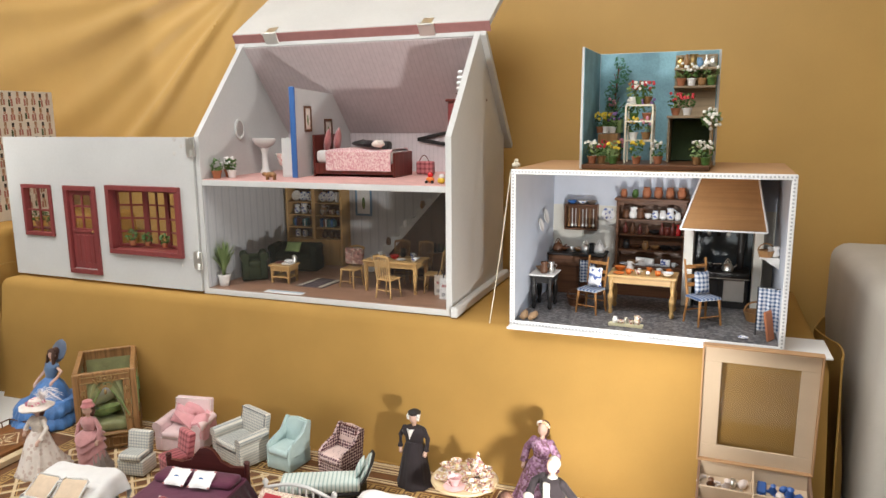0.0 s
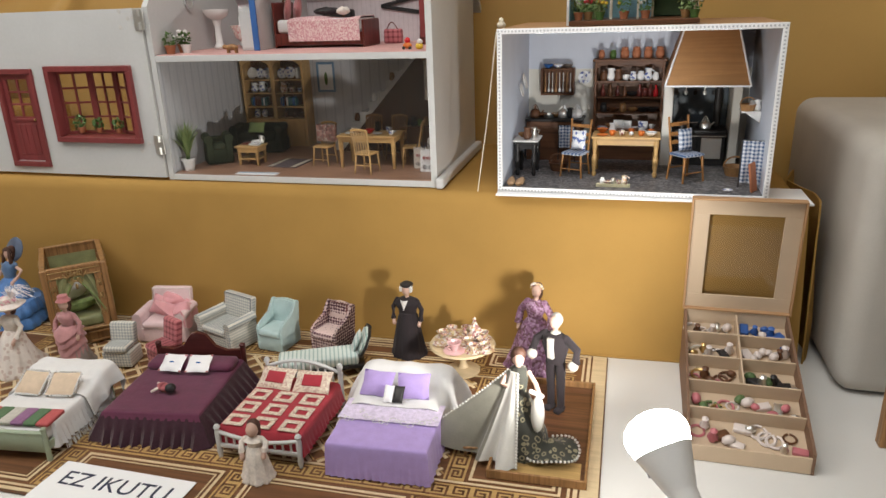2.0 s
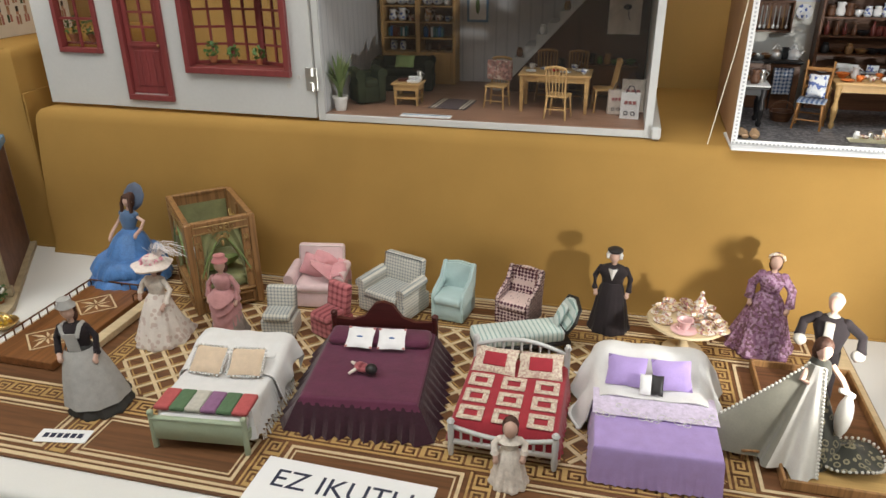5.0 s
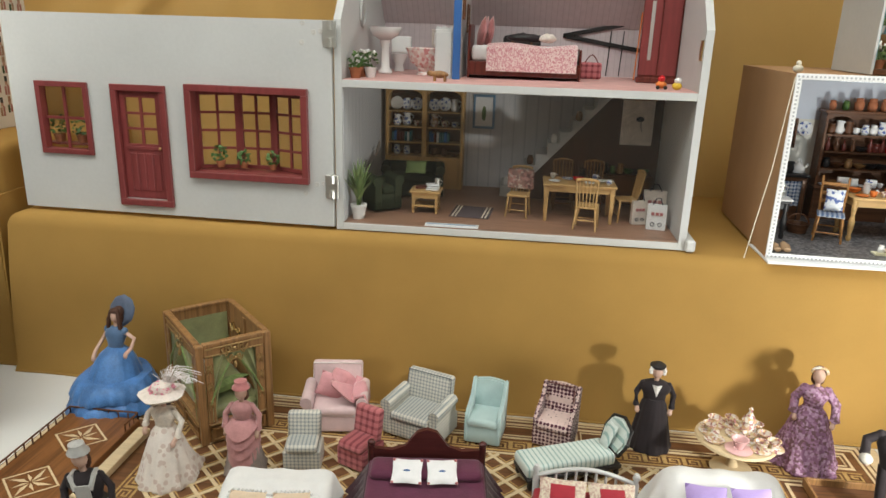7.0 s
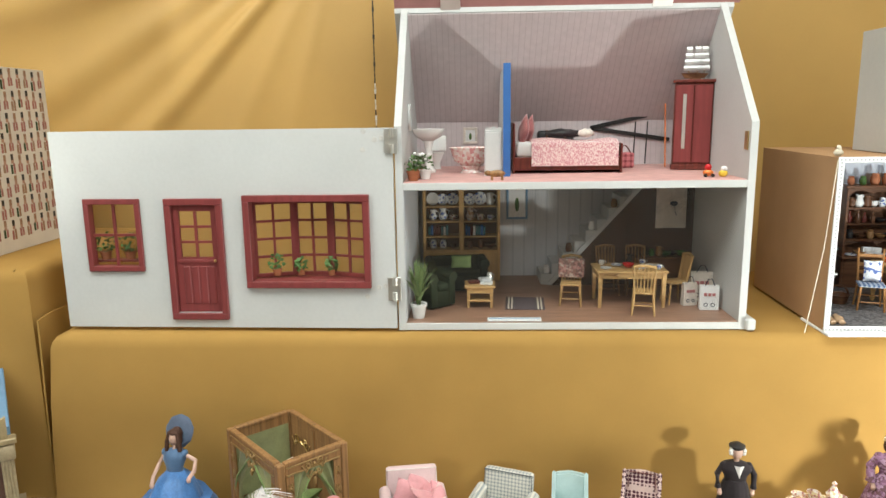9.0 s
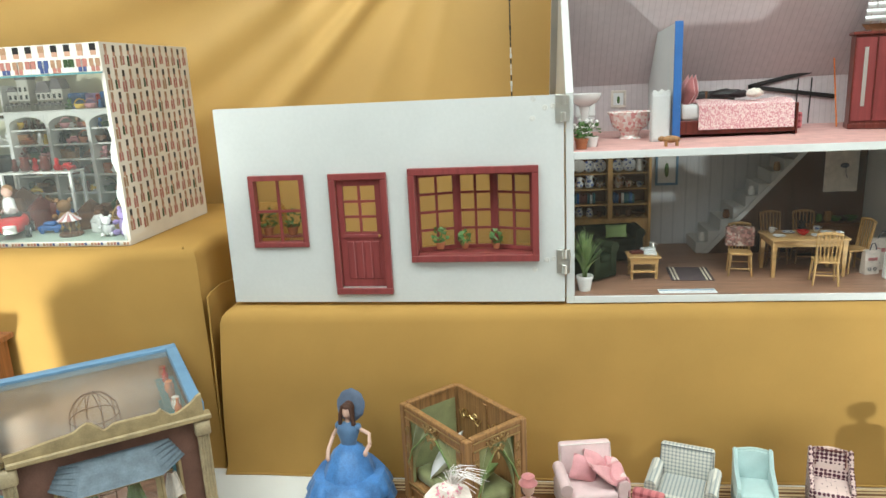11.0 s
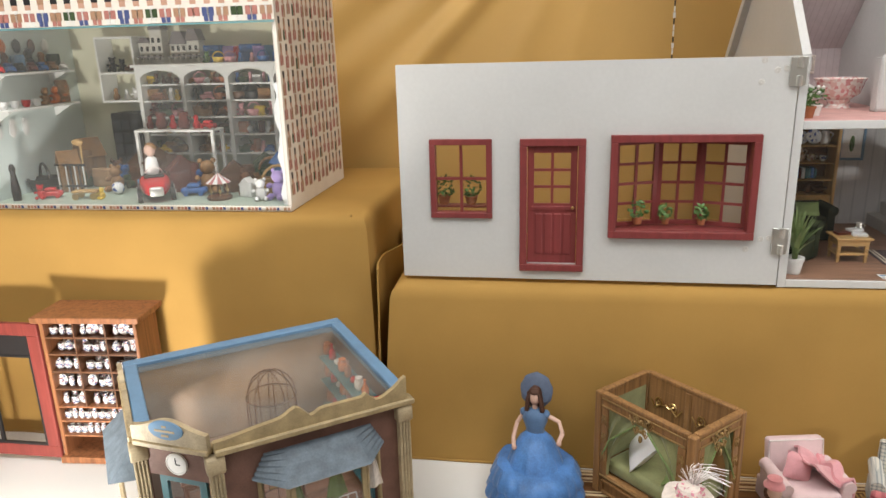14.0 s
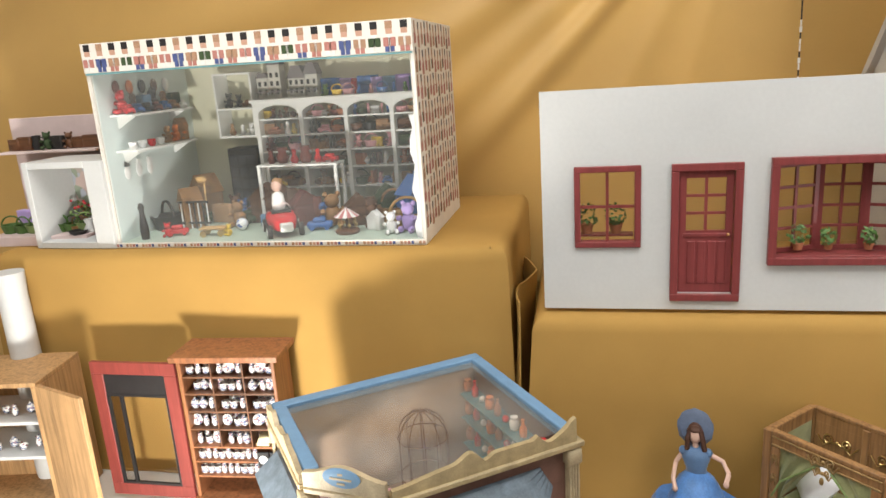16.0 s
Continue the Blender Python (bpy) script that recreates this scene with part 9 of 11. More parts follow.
soft(bm, -0.020, 0.020, -0.010, 0.010, 0, 0.030, 0.004)
part("bag_body", bm, CHECK_RED, bg, smooth=True)
bm = B()
tube(bm, [(-0.012 + 0.003 * k, -0.008, 0.030 + 0.014 * math.sin(math.pi * k / 8)) for k in range(9)], 0.0012, 6)
part("bag_handle", bm, DARK_RED, bg, smooth=True)
wd = thing("doll_wardrobe", pose(-0.486, 1.450, UZ, 0, 0, -14), "dark red doll wardrobe with mirrored door", "wardrobe")
bm = B()
box(bm, -0.034, 0.034, -0.022, 0.022, 0.006, 0.160, 0.001)
part("carcass", bm, DARK_RED, wd)
bm = B()
box(bm, -0.038, 0.038, -0.026, 0.024, 0.160, 0.166, 0.0015)
part("cornice", bm, DARK_RED, wd)
bm = B()
box(bm, -0.036, 0.036, -0.024, 0.023, 0, 0.010, 0.0015)
part("plinth", bm, DARK_RED, wd)
for s in (-1, 1):
    bm = B()
    x0, x1 = sorted((s * 0.001, s * 0.032))
    box(bm, x0, x1, -0.0245, -0.0222, 0.014, 0.156, 0.0008)
    d_ = part("door", bm, RED_WOOD, wd)
bm = B()
box(bm, -0.019, -0.013, -0.0256, -0.0246, 0.040, 0.140, 0)
part("mirror", bm, STEEL, wd, "narrow mirror strip")
shp = thing("model_ship", pose(-0.486, 1.445, UZ + 0.1664, 0, 0, -14), "model sailing ship with white sails on the wardrobe", "model ship")
bm = B()
rings(bm, [[(-0.026 * k, 0, 0.012), (0, -0.007 * k, 0.012), (0.024 * k, 0, 0.011), (0, 0.007 * k, 0.012)] for k in (1.0,)] + [[(-0.018, 0, 0.002), (0, -0.003, 0.002), (0.016, 0, 0.002), (0, 0.003, 0.002)]])
box(bm, -0.010, 0.010, -0.004, 0.004, 0, 0.003, 0)
part("hull", bm, WALNUT, shp)
for i, x in enumerate((-0.012, 0.003, 0.015)):
    bm = B()
    cyl(bm, (x, 0, 0.010), (x, 0, 0.062 - 0.006 * abs(i - 1)), 0.0008, n=5)
    part("mast", bm, OAK, shp)
    for j in range(4):
        bm = B()
        w = 0.011 - 0.0016 * j
        surface(bm, lambda u, v, x=x, w=w, j=j: (x + w * (u - 0.5) * 1.7, -0.001 - 0.004 * math.sin(math.pi * v), 0.016 + 0.0112 * j + 0.0095 * v), 4, 4)
        thicken(bm, 0.0005)
        part("sail", bm, PAPER, shp, smooth=True)
bm = B()
ball(bm, (0, 0, 0.007), (0.009, 0.006, 0.006)); paint(bm, 0)
ball(bm, (0, 0.001, 0.016), (0.006, 0.005, 0.006)); paint(bm, 1)
for x in (-0.006, 0.006):
    cyl(bm, (x, -0.007, 0.003), (x, -0.004, 0.003), 0.003); paint(bm, 2)
solid("toy_figure", bm, [ORANGE, RED_PAINT, BLACKISH], pose(-0.506, 1.285, UZ), "red and orange toy scooter figure", "toy", smooth=True)
bm = B()
ball(bm, (0, 0, 0.006), (0.008, 0.006, 0.006)); paint(bm, 0)
ball(bm, (0.001, 0, 0.014), (0.006, 0.005, 0.005)); paint(bm, 1)
solid("toy_figure", bm, [YELLOW, PORCELAIN], pose(-0.482, 1.282, UZ), "yellow toy figure at the floor's edge", "toy", smooth=True)
bm = B()
ball(bm, (0, 0, 0.011), (0.015, 0.006, 0.006)); ball(bm, (-0.015, 0, 0.012), (0.006, 0.004, 0.0045))
for x in (-0.008, 0.009):
    for y in (-0.003, 0.003):
        cyl(bm, (x, y, 0), (x, y, 0.008), 0.0022, n=7)
solid("bear_figurine", bm, OAK, pose(-0.862, 1.268, UZ), "small brown bear figurine on the upper floor", "figurine", smooth=True)
# bathroom
def pedestal(m, label, top):
    g = thing("doll_wash_basin", m, label, "wash basin")
    bm = B()
    lathe(bm, [(0.011, 0), (0.012, 0.003), (0.007, 0.010), (0.006, 0.040), (0.009, 0.052)], n=14)
    part("column", bm, PORCELAIN, g, smooth=True)
    bm = B()
    lathe(bm, [(0.008, 0.052), (0.020, 0.060), (0.024, 0.069), (0.024, 0.072), (0.020, 0.071), (0.010, 0.062), (0.0005, 0.060)], n=18, sx=1.1, sy=0.8)
    part("basin", bm, top, g, smooth=True)
    return g


ROSE_CHINA = speckled("rose_painted_china", [(0.74, 0.66, 0.62), (0.62, 0.30, 0.30), (0.76, 0.72, 0.68), (0.7, 0.5, 0.46)], 220, 0.2)
pedestal(pose(-0.985, 1.430, UZ) @ Matrix.Scale(1.15, 4), "white pedestal wash basin in the doll bathroom", PORCELAIN)
bt = thing("doll_bath", pose(-0.905, 1.420, UZ) @ Matrix.Scale(1.15, 4), "rose-painted china doll bath tub", "bath")
bm = B()
lathe(bm, [(0.014, 0.012), (0.024, 0.020), (0.028, 0.036), (0.031, 0.041), (0.029, 0.042), (0.024, 0.036), (0.012, 0.018)], n=20, sx=1.15, sy=0.8)
part("tub", bm, ROSE_CHINA, bt, smooth=True)
bm = B()
lathe(bm, [(0.016, 0), (0.012, 0.005), (0.015, 0.012)], n=16, sx=1.1, sy=0.8)
part("foot", bm, ROSE_CHINA, bt, smooth=True)
tl_ = thing("doll_toilet", pose(-0.975, 1.530, UZ), "white china doll toilet with cistern", "toilet")
bm = B()
lathe(bm, [(0.010, 0), (0.008, 0.012), (0.016, 0.028), (0.018, 0.034), (0.012, 0.033)], (0, -0.012, 0), 14)
part("bowl", bm, PORCELAIN, tl_, smooth=True)
bm = B()
soft(bm, -0.020, 0.020, 0.008, 0.022, 0.034, 0.066, 0.003)
part("cistern", bm, PORCELAIN, tl_, smooth=True)
cb = thing("doll_cabinet", pose(-0.864, 1.350, UZ) @ Matrix.Scale(1.1, 4), "narrow white doll bathroom cabinet", "cabinet")
bm = B()
box(bm, -0.015, 0.013, -0.008, 0.010, 0, 0.074, 0.001)
part("carcass", bm, WHITE_PAINT, cb)
bm = B()
box(bm, -0.013, 0.011, -0.0095, -0.0082, 0.004, 0.070, 0.0006)
part("door", bm, WHITE_PAINT, cb)
bm = B()
prism(bm, [(-0.015, 0.074), (-0.012, 0.079), (-0.006, 0.076), (-0.001, 0.080), (0.005, 0.076), (0.010, 0.079), (0.013, 0.074)], 1, -0.008, -0.006)
part("crest", bm, WHITE_PAINT, cb)
mr_ = thing("oval_mirror", Matrix.Translation((HX0 + T + 0.0008, 1.380, 0.668)) @ Matrix.Rotation(radians(90), 4, "Y"), "white oval mirror on the bathroom wall", "mirror")
bm = B()
lathe(bm, [(0.024, 0), (0.024, 0.004), (0.018, 0.004), (0.018, 0.002)], n=24, sy=0.72)
part("mirror_frame", bm, WHITE_PAINT, mr_, smooth=True)
bm = B()
lathe(bm, [(0.0185, 0.0018), (0.0185, 0.0024), (0.0005, 0.0024)], n=24, sy=0.70)
part("mirror_glass", bm, STEEL, mr_)
wall_picture(pose(-0.905, 1.5858, 0.610), 0.030, 0.034, LACE, PAPER, "tiny pale picture on the bathroom wall")
for i, (x, y, mt, bl) in enumerate(((-1.003, 1.272, TERRACOTTA, None), (-0.984, 1.300, PORCELAIN, PORCELAIN), (-1.000, 1.312, TERRACOTTA, PORCELAIN))):
    potted_plant(pose(x, y, UZ), "small potted plant on the bathroom floor", mt, LEAF, 0.011, 0.017, "cloud", n=50, spread=0.014, w=0.009, seed=60 + i, bloom=bl)


# ---------- kitchen contents ----------
dk = thing("doll_dresser", KIT @ pose(0.148, 0.262, KF), "dark wooden doll dresser loaded with jars", "dresser")
DW, DD, DHH = 0.138, 0.036, 0.200
for nm, b6 in (("side", (0, 0.005, 0, DD, 0, DHH)), ("side", (DW - 0.005, DW, 0, DD, 0, DHH)), ("back", (0.005, DW - 0.005, DD - 0.003, DD, 0, DHH)), ("top", (-0.004, DW + 0.004, -0.003, DD, DHH, DHH + 0.005)), ("cupboard", (0.005, DW - 0.005, 0.0, DD - 0.003, 0, 0.060)), ("worktop", (-0.004, DW + 0.004, -0.010, DD - 0.003, 0.060, 0.065))):
    bm = B()
    box(bm, *b6, 0.0008)
    part(nm, bm, WALNUT, dk)
for z in (0.096, 0.128, 0.160):
    bm = B()
    box(bm, 0.005, DW - 0.005, 0.004, DD - 0.003, z - 0.0013, z + 0.0013, 0)
    part("shelf", bm, WALNUT, dk)
bm = B()
pts = [(0.005, DHH), (0.005, DHH - 0.012)] + [(0.005 + (DW - 0.010) * k / 12, DHH - 0.010 + 0.005 * abs(math.sin(math.pi * k / 4))) for k in range(1, 12)] + [(DW - 0.005, DHH - 0.012), (DW - 0.005, DHH)]
prism(bm, pts, 1, 0.001, 0.004)
part("shaped_frieze", bm, WALNUT, dk)
DKM = KIT @ pose(0.148, 0.262, KF)
for i in range(6):
    item("jar", TERRACOTTA if i != 1 else LEAF, DKM @ pose(0.012 + 0.0228 * i, 0.016, DHH + 0.0052), 1.45 if i > 1 else 1.1, "on top of the dresser", "dresser pots")
row(DKM, 0.010, DW - 0.010, 0.016, 0.1615, 8, ["jar", "cup", "jug"], [BLUE_WHITE, PORCELAIN, WALNUT], 1.15, 51, "on a dresser shelf", "dresser jars")
row(DKM, 0.010, DW * 0.6, 0.018, 0.1295, 5, ["bowl", "bottle"], [DARK_RED, WALNUT, BLACKISH], 1.1, 52, "on a dresser shelf", "dresser jars")
row(DKM, DW * 0.62, DW - 0.010, 0.016, 0.1295, 4, ["bottle", "jar"], [RED_PAINT, DARK_RED], 1.2, 53, "on a dresser shelf", "dresser jars")
row(DKM, 0.010, DW - 0.010, 0.018, 0.0975, 6, ["jar", "bowl", "jug"], [WALNUT, BLACKISH, OAK], 1.1, 54, "on a dresser shelf", "dresser jars")
row(DKM, 0.012, DW - 0.012, 0.008, 0.0652, 7, ["plate", "bowl", "cup", "toy_box"], [PORCELAIN, BLUE_WHITE, OAK, PORCELAIN], 1.0, 55, "on the dresser top")
plain_table(KIT @ pose(0.220, 0.140, KF), "pine doll kitchen table with turned legs", 0.126, 0.070, 0.076, PINE, turned=True, apron=0.012)
row(KIT @ pose(0.220, 0.140, KF + 0.0762), -0.054, 0.054, 0.012, 0, 6, ["bowl", "cup", "pear", "jug"], [TERRACOTTA, PORCELAIN, BLUE_WHITE, ORANGE], 1.0, 56, "on the kitchen table")
row(KIT @ pose(0.220, 0.140, KF + 0.0762), -0.052, 0.054, -0.018, 0, 6, ["plate", "bowl", "pear", "cup"], [CHINA, BLUE_WHITE, ORANGE, PORCELAIN], 1.0, 57, "on the kitchen table")
for x, y, rz, lb in ((0.128, 0.110, -18, "pine ladder-back doll chair with blue seat"), (0.330, 0.100, 38, "pine ladder-back doll chair with blue checked seat")):
    c = spindle_chair(KIT @ pose(x, y, KF, 0, 0, rz) @ Matrix.Scale(1.12 if x < 0.2 else 1.22, 4), lb, wood("honey_chair_wood", (0.40, 0.19, 0.06), 0.45, 2, 50, 0.7), CHECK_BLUE, 0.094, rush=True)
    bm = B()
    pillow(bm, 0.026, 0.034, 0.010, pose(0.002, 0.008, 0.060, -8, 0, 0))
    part("cushion", bm, BLUE_WHITE if x < 0.2 else CHECK_BLUE, c, "blue and white patterned cushion", smooth=True)
# cooker hood and hearth
hood = thing("cooker_hood", KIT, "large tapering orange-brown chimney hood with white edging", "hood")
HOOD_W = wood("orange_brown_veneer", (0.40, 0.21, 0.085), 0.5, 0, 30, 0.8)
lo = [(0.284, 0.110, 0.176), (0.428, 0.110, 0.176), (0.428, 0.3025, 0.176), (0.284, 0.3025, 0.176)]
hi = [(0.316, 0.205, KH - KT - 0.001), (0.408, 0.205, KH - KT - 0.001), (0.408, 0.3025, KH - KT - 0.001), (0.316, 0.3025, KH - KT - 0.001)]
bm = B()
rings(bm, [lo, hi])
part("hood_body", bm, HOOD_W, hood)
bm = B()
for a, b in ((lo[0], lo[1]), (lo[0], hi[0]), (lo[1], hi[1])):
    tube(bm, [Vector(a) + Vector((0, -0.001, 0)), Vector(b) + Vector((0, -0.001, 0))], 0.0018, 6)
part("edging", bm, PAPER, hood, smooth=True)
hearth = thing("kitchen_range", KIT @ pose(0.300, 0.215, KF), "black iron kitchen range in a tiled hearth", "range")
for nm, b6, mt in (("hearth_side", (-0.014, 0.004, 0, 0.086, 0, 0.168), KIT_TILE), ("hearth_side", (0.112, 0.128, 0, 0.086, 0, 0.168), KIT_TILE), ("hearth_back", (0.004, 0.112, 0.080, 0.086, 0, 0.168), mat("sooty_blue_tile", (0.06, 0.08, 0.10), 0.3, 0.4, 60)), ("range_body", (0.010, 0.106, 0.012, 0.074, 0, 0.066), BLACKISH), ("range_top", (0.008, 0.108, 0.008, 0.078, 0.066, 0.071), BLACKISH)):
    bm = B()
    box(bm, *b6, 0.001)
    part(nm, bm, mt, hearth)
for x in (0.016, 0.062):
    bm = B()
    box(bm, x, x + 0.038, 0.0085, 0.012, 0.014, 0.056, 0.001)
    part("oven_door", bm, STEEL if x > 0.03 else BLACKISH, hearth)
bm = B()
cyl(bm, (0.090, 0.050, 0.071), (0.090, 0.050, 0.160), 0.007, n=12)
part("flue_pipe", bm, BLACKISH, hearth, smooth=True)
bm = B()
cyl(bm, (0.008, 0.004, 0.060), (0.108, 0.004, 0.060), 0.0012, n=6)
part("towel_rail", bm, STEEL, hearth, smooth=True)
HR = KIT @ pose(0.300, 0.215, KF + 0.0712)
for x, y, k, mt in ((0.024, 0.030, "kettle", BLACKISH), (0.050, 0.045, "pan", BLACKISH), (0.068, 0.026, "kettle", STEEL), (0.030, 0.060, "pan", STEEL)):
    item(k, mt, HR @ pose(x, y, 0), 1.1, "on the kitchen range")
for i in range(5):
    bm = B()
    tube(bm, [(0, 0, 0), (0, 0, -0.020)], 0.0008, 5)
    ball(bm, (0, 0, -0.023), (0.004, 0.0015, 0.005), 8, 5)
    solid("hanging_ladle", bm, STEEL if i % 2 else BLACKISH, KIT @ pose(0.312 + 0.018 * i, 0.292, 0.165), "small ladle hanging at the hearth back", "ladle", "ladles", smooth=True)
# left side: rack, plates, sink and stool
rk = thing("wall_rack", KIT @ pose(0.036, 0.300, 0.138), "dark wooden wall rack with spoons and bowls", "rack")
for b6 in ((0, 0.070, -0.022, 0.0, 0, 0.004), (0, 0.070, -0.022, 0.0, 0.052, 0.055), (0, 0.003, -0.022, 0, 0.004, 0.052), (0.067, 0.070, -0.022, 0, 0.004, 0.052), (0.003, 0.067, -0.002, 0.0005, 0.004, 0.052)):
    bm = B()
    box(bm, *b6, 0.0006)
    part("rack_board", bm, WALNUT, rk)
for i in range(8):
    bm = B()
    cyl(bm, (0.009 + 0.0075 * i, -0.018, 0.010), (0.009 + 0.0075 * i, -0.018, 0.046), 0.0011, n=5)
    ball(bm, (0.009 + 0.0075 * i, -0.018, 0.010), (0.0028, 0.0014, 0.0045), 7, 4)
    part("spoon", bm, STEEL if i % 3 else OAK, rk, smooth=True)
RK = KIT @ pose(0.036, 0.300, 0.138)
for i, mt in enumerate((BLUE_PAINT, BLUE_WHITE, STEEL)):
    item("bowl", mt, RK @ pose(0.014 + 0.021 * i, -0.011, 0.0552), 1.0, "on the wall rack")
item("upright_plate", BLUE_WHITE, KIT @ pose(0.126, 0.298, 0.158), 1.35, "hung on the kitchen wall")
item("upright_plate", PORCELAIN, KIT @ pose(0.0155, 0.200, 0.160, 0, 0, 90), 1.5, "hung on the kitchen side wall")
item("upright_plate", PORCELAIN, KIT @ pose(0.0155, 0.160, 0.150, 0, 0, 90), 1.3, "hung on the kitchen side wall")
sk = thing("doll_sink_unit", KIT @ pose(0.012, 0.240, KF), "dark doll sink unit heaped with pans", "sink unit")
bm = B()
box(bm, 0, 0.115, 0, 0.058, 0, 0.082, 0.001)
part("carcass", bm, WALNUT, sk)
bm = B()
box(bm, -0.002, 0.118, -0.004, 0.058, 0.082, 0.087, 0.001)
part("worktop", bm, BLACKISH, sk)
row(KIT @ pose(0.012, 0.240, KF + 0.0872), 0.008, 0.110, 0.024, 0, 7, ["bowl", "jug", "pan", "basket", "kettle"], [OAK, WALNUT, BLACKISH, STEEL, PORCELAIN], 1.1, 58, "on the sink unit")
plain_table(KIT @ pose(0.034, 0.120, KF), "small black doll table with white top", 0.046, 0.060, 0.066, BLACKISH, turned=True)
bm = B()
box(bm, -0.025, 0.025, -0.031, 0.031, 0.0664, 0.0690, 0.0008)
solid("table_slab", bm, PORCELAIN, KIT @ pose(0.034, 0.120, KF), "white marble slab on the black doll table", "slab")
row(KIT @ pose(0.034, 0.120, KF + 0.0692), -0.016, 0.018, 0.0, 0, 3, ["bowl", "jug", "basket"], [OAK, STEEL, WALNUT], 1.1, 59, "on the black table", jit=0.012)
for x, y, z, w, h in ((0.098, 0.232, 0.030, 0.030, 0.046), (0.436, 0.055, 0.010, 0.034, 0.074)):
    tw = thing("tea_towel", KIT @ pose(x, y, KF, 0, 0, -12 if x > 0.2 else 5), "blue checked tea towel hanging on a rail", "towel")
    bm = B()
    surface(bm, lambda u, v, w=w, h=h, z=z: (w * (u - 0.5), -0.003 - 0.0022 * math.sin(u * 14), z + h * v), 14, 4)
    thicken(bm, 0.001)
    part("towel_cloth", bm, CHECK_BLUE, tw, smooth=True)
    bm = B()
    cyl(bm, (-w / 2 - 0.003, -0.002, z + h), (w / 2 + 0.003, -0.002, z + h), 0.0012, n=6)
    for s in (-1, 1):
        cyl(bm, (s * (w / 2 + 0.002), -0.001, 0), (s * (w / 2 + 0.002), -0.001, z + h), 0.0012, n=6)
    part("towel_rail", bm, BLACKISH, tw, smooth=True)
for s in (0, 1):
    bm = B()
    loops = []
    for k in range(9):
        u = k / 8
        w = 0.0072 * (0.75 + 0.35 * math.sin(math.pi * min(1, u * 1.15)))
        hgt = 0.011 if u > 0.45 else 0.0075
        loops.append([(w * math.cos(a), -0.016 + 0.030 * u, max(0.0, hgt * 0.5 + hgt * 0.5 * math.sin(a))) for a in [2 * math.pi * q / 10 for q in range(10)]])
    rings(bm, loops)
    solid("doll_shoe", bm, mat("tan_leather", (0.42, 0.27, 0.15), 0.5), KIT @ pose(0.019 + 0.017 * s, 0.026, KF + 0.0002, 0, 0, 6 - 10 * s), "tan leather doll clog on the kitchen floor", "shoe", "pair of clogs", smooth=True)
ty = thing("utensil_tray", KIT @ pose(0.204, 0.036, KF), "cream tray with small kitchen utensils", "tray")
bm = B()
box(bm, -0.030, 0.030, -0.010, 0.010, 0, 0.003, 0.0006)
frame_bars(bm, -0.030, 0.030, 0.003, 0.006, 0.0012, -0.010, -0.0088, 0)
part("tray_body", bm, mat("cream_tray", (0.75, 0.70, 0.48), 0.5), ty)
row(KIT @ pose(0.204, 0.036, KF + 0.0032), -0.024, 0.024, 0.0, 0, 5, ["cup", "jug", "bowl", "jar"], [PORCELAIN, STEEL, CHINA], 0.85, 61, "in the cream tray")
sh_ = thing("wall_shelf", KIT @ pose(KW - KT - 0.034, 0.140, 0.128), "white doll wall shelf with jars", "shelf")
bm = B()
box(bm, 0, 0.0325, -0.022, 0.022, 0, 0.003, 0.0006)
part("shelf_board", bm, PORCELAIN, sh_)
bm = B()
for y in (-0.018, 0.018):
    prism(bm, [(0.0325, 0.0), (0.0325, -0.018), (0.006, 0.0)], 1, y - 0.001, y + 0.001)
part("shelf_bracket", bm, PORCELAIN, sh_)
row(KIT @ pose(KW - KT - 0.034, 0.140, 0.1312), 0.006, 0.030, -0.006, 0, 3, ["jar", "jug", "basket"], [OAK, STEEL, PORCELAIN], 1.0, 62, "on the white wall shelf", jit=0.008)
bm = B()
box(bm, -0.012, 0.012, -0.002, 0.002, 0, 0.050, 0.002)
solid("cutting_board", bm, TERRACOTTA, KIT @ pose(0.440, 0.030, KF + 0.0005, -10, 0, 62), "orange-brown cutting board leaning by the wall", "board")
item("plate", BLUE_WHITE, KIT @ pose(0.398, 0.030, KF + 0.0003), 0.8, "on the kitchen floor")
item("basket", OAK, KIT @ pose(0.420, 0.150, KF + 0.0003), 1.6, "on the kitchen floor")
item("basket", WALNUT, KIT @ pose(0.092, 0.150, KF + 0.0003), 1.5, "on the kitchen floor")
bm = B()
ball(bm, (0, 0, 0.006), (0.008, 0.006, 0.006))
ball(bm, (0, 0, 0.014), 0.004, 8, 5)
solid("ornament_knob", bm, CREAM, KIT @ pose(0.004, 0.012, KH + 0.001), "small cream knob on the kitchen box corner", "knob", smooth=True)
bm = B()
tube(bm, [KIT @ Vector((-0.002, -0.002, KH - 0.004)), KIT @ Vector((-0.016, -0.012, KH * 0.5)), KIT @ Vector((-0.036, -0.015, 0.001))], 0.0009, 5)
solid("thread", bm, CREAM, Matrix(), "thin pale cord hanging from the kitchen box corner", "cord")

# ---------- flower stall contents ----------
def stand(base, x0, x1, y0, y1, levels, label, wood_):
    s = thing("flower_stand", base, label, "stand")
    top = levels[-1]
    for x in (x0, x1):
        for y in (y0, y1):
            bm = B()
            box(bm, x - 0.0015, x + 0.0015, y - 0.0015, y + 0.0015, 0.0082, top, 0)
            part("post", bm, wood_, s)
    for z in levels:
        bm = B()
        box(bm, x0 - 0.001, x1 + 0.001, y0 - 0.001, y1 + 0.001, z, z + 0.003, 0.0005)
        part("shelf", bm, wood_, s)
    return s


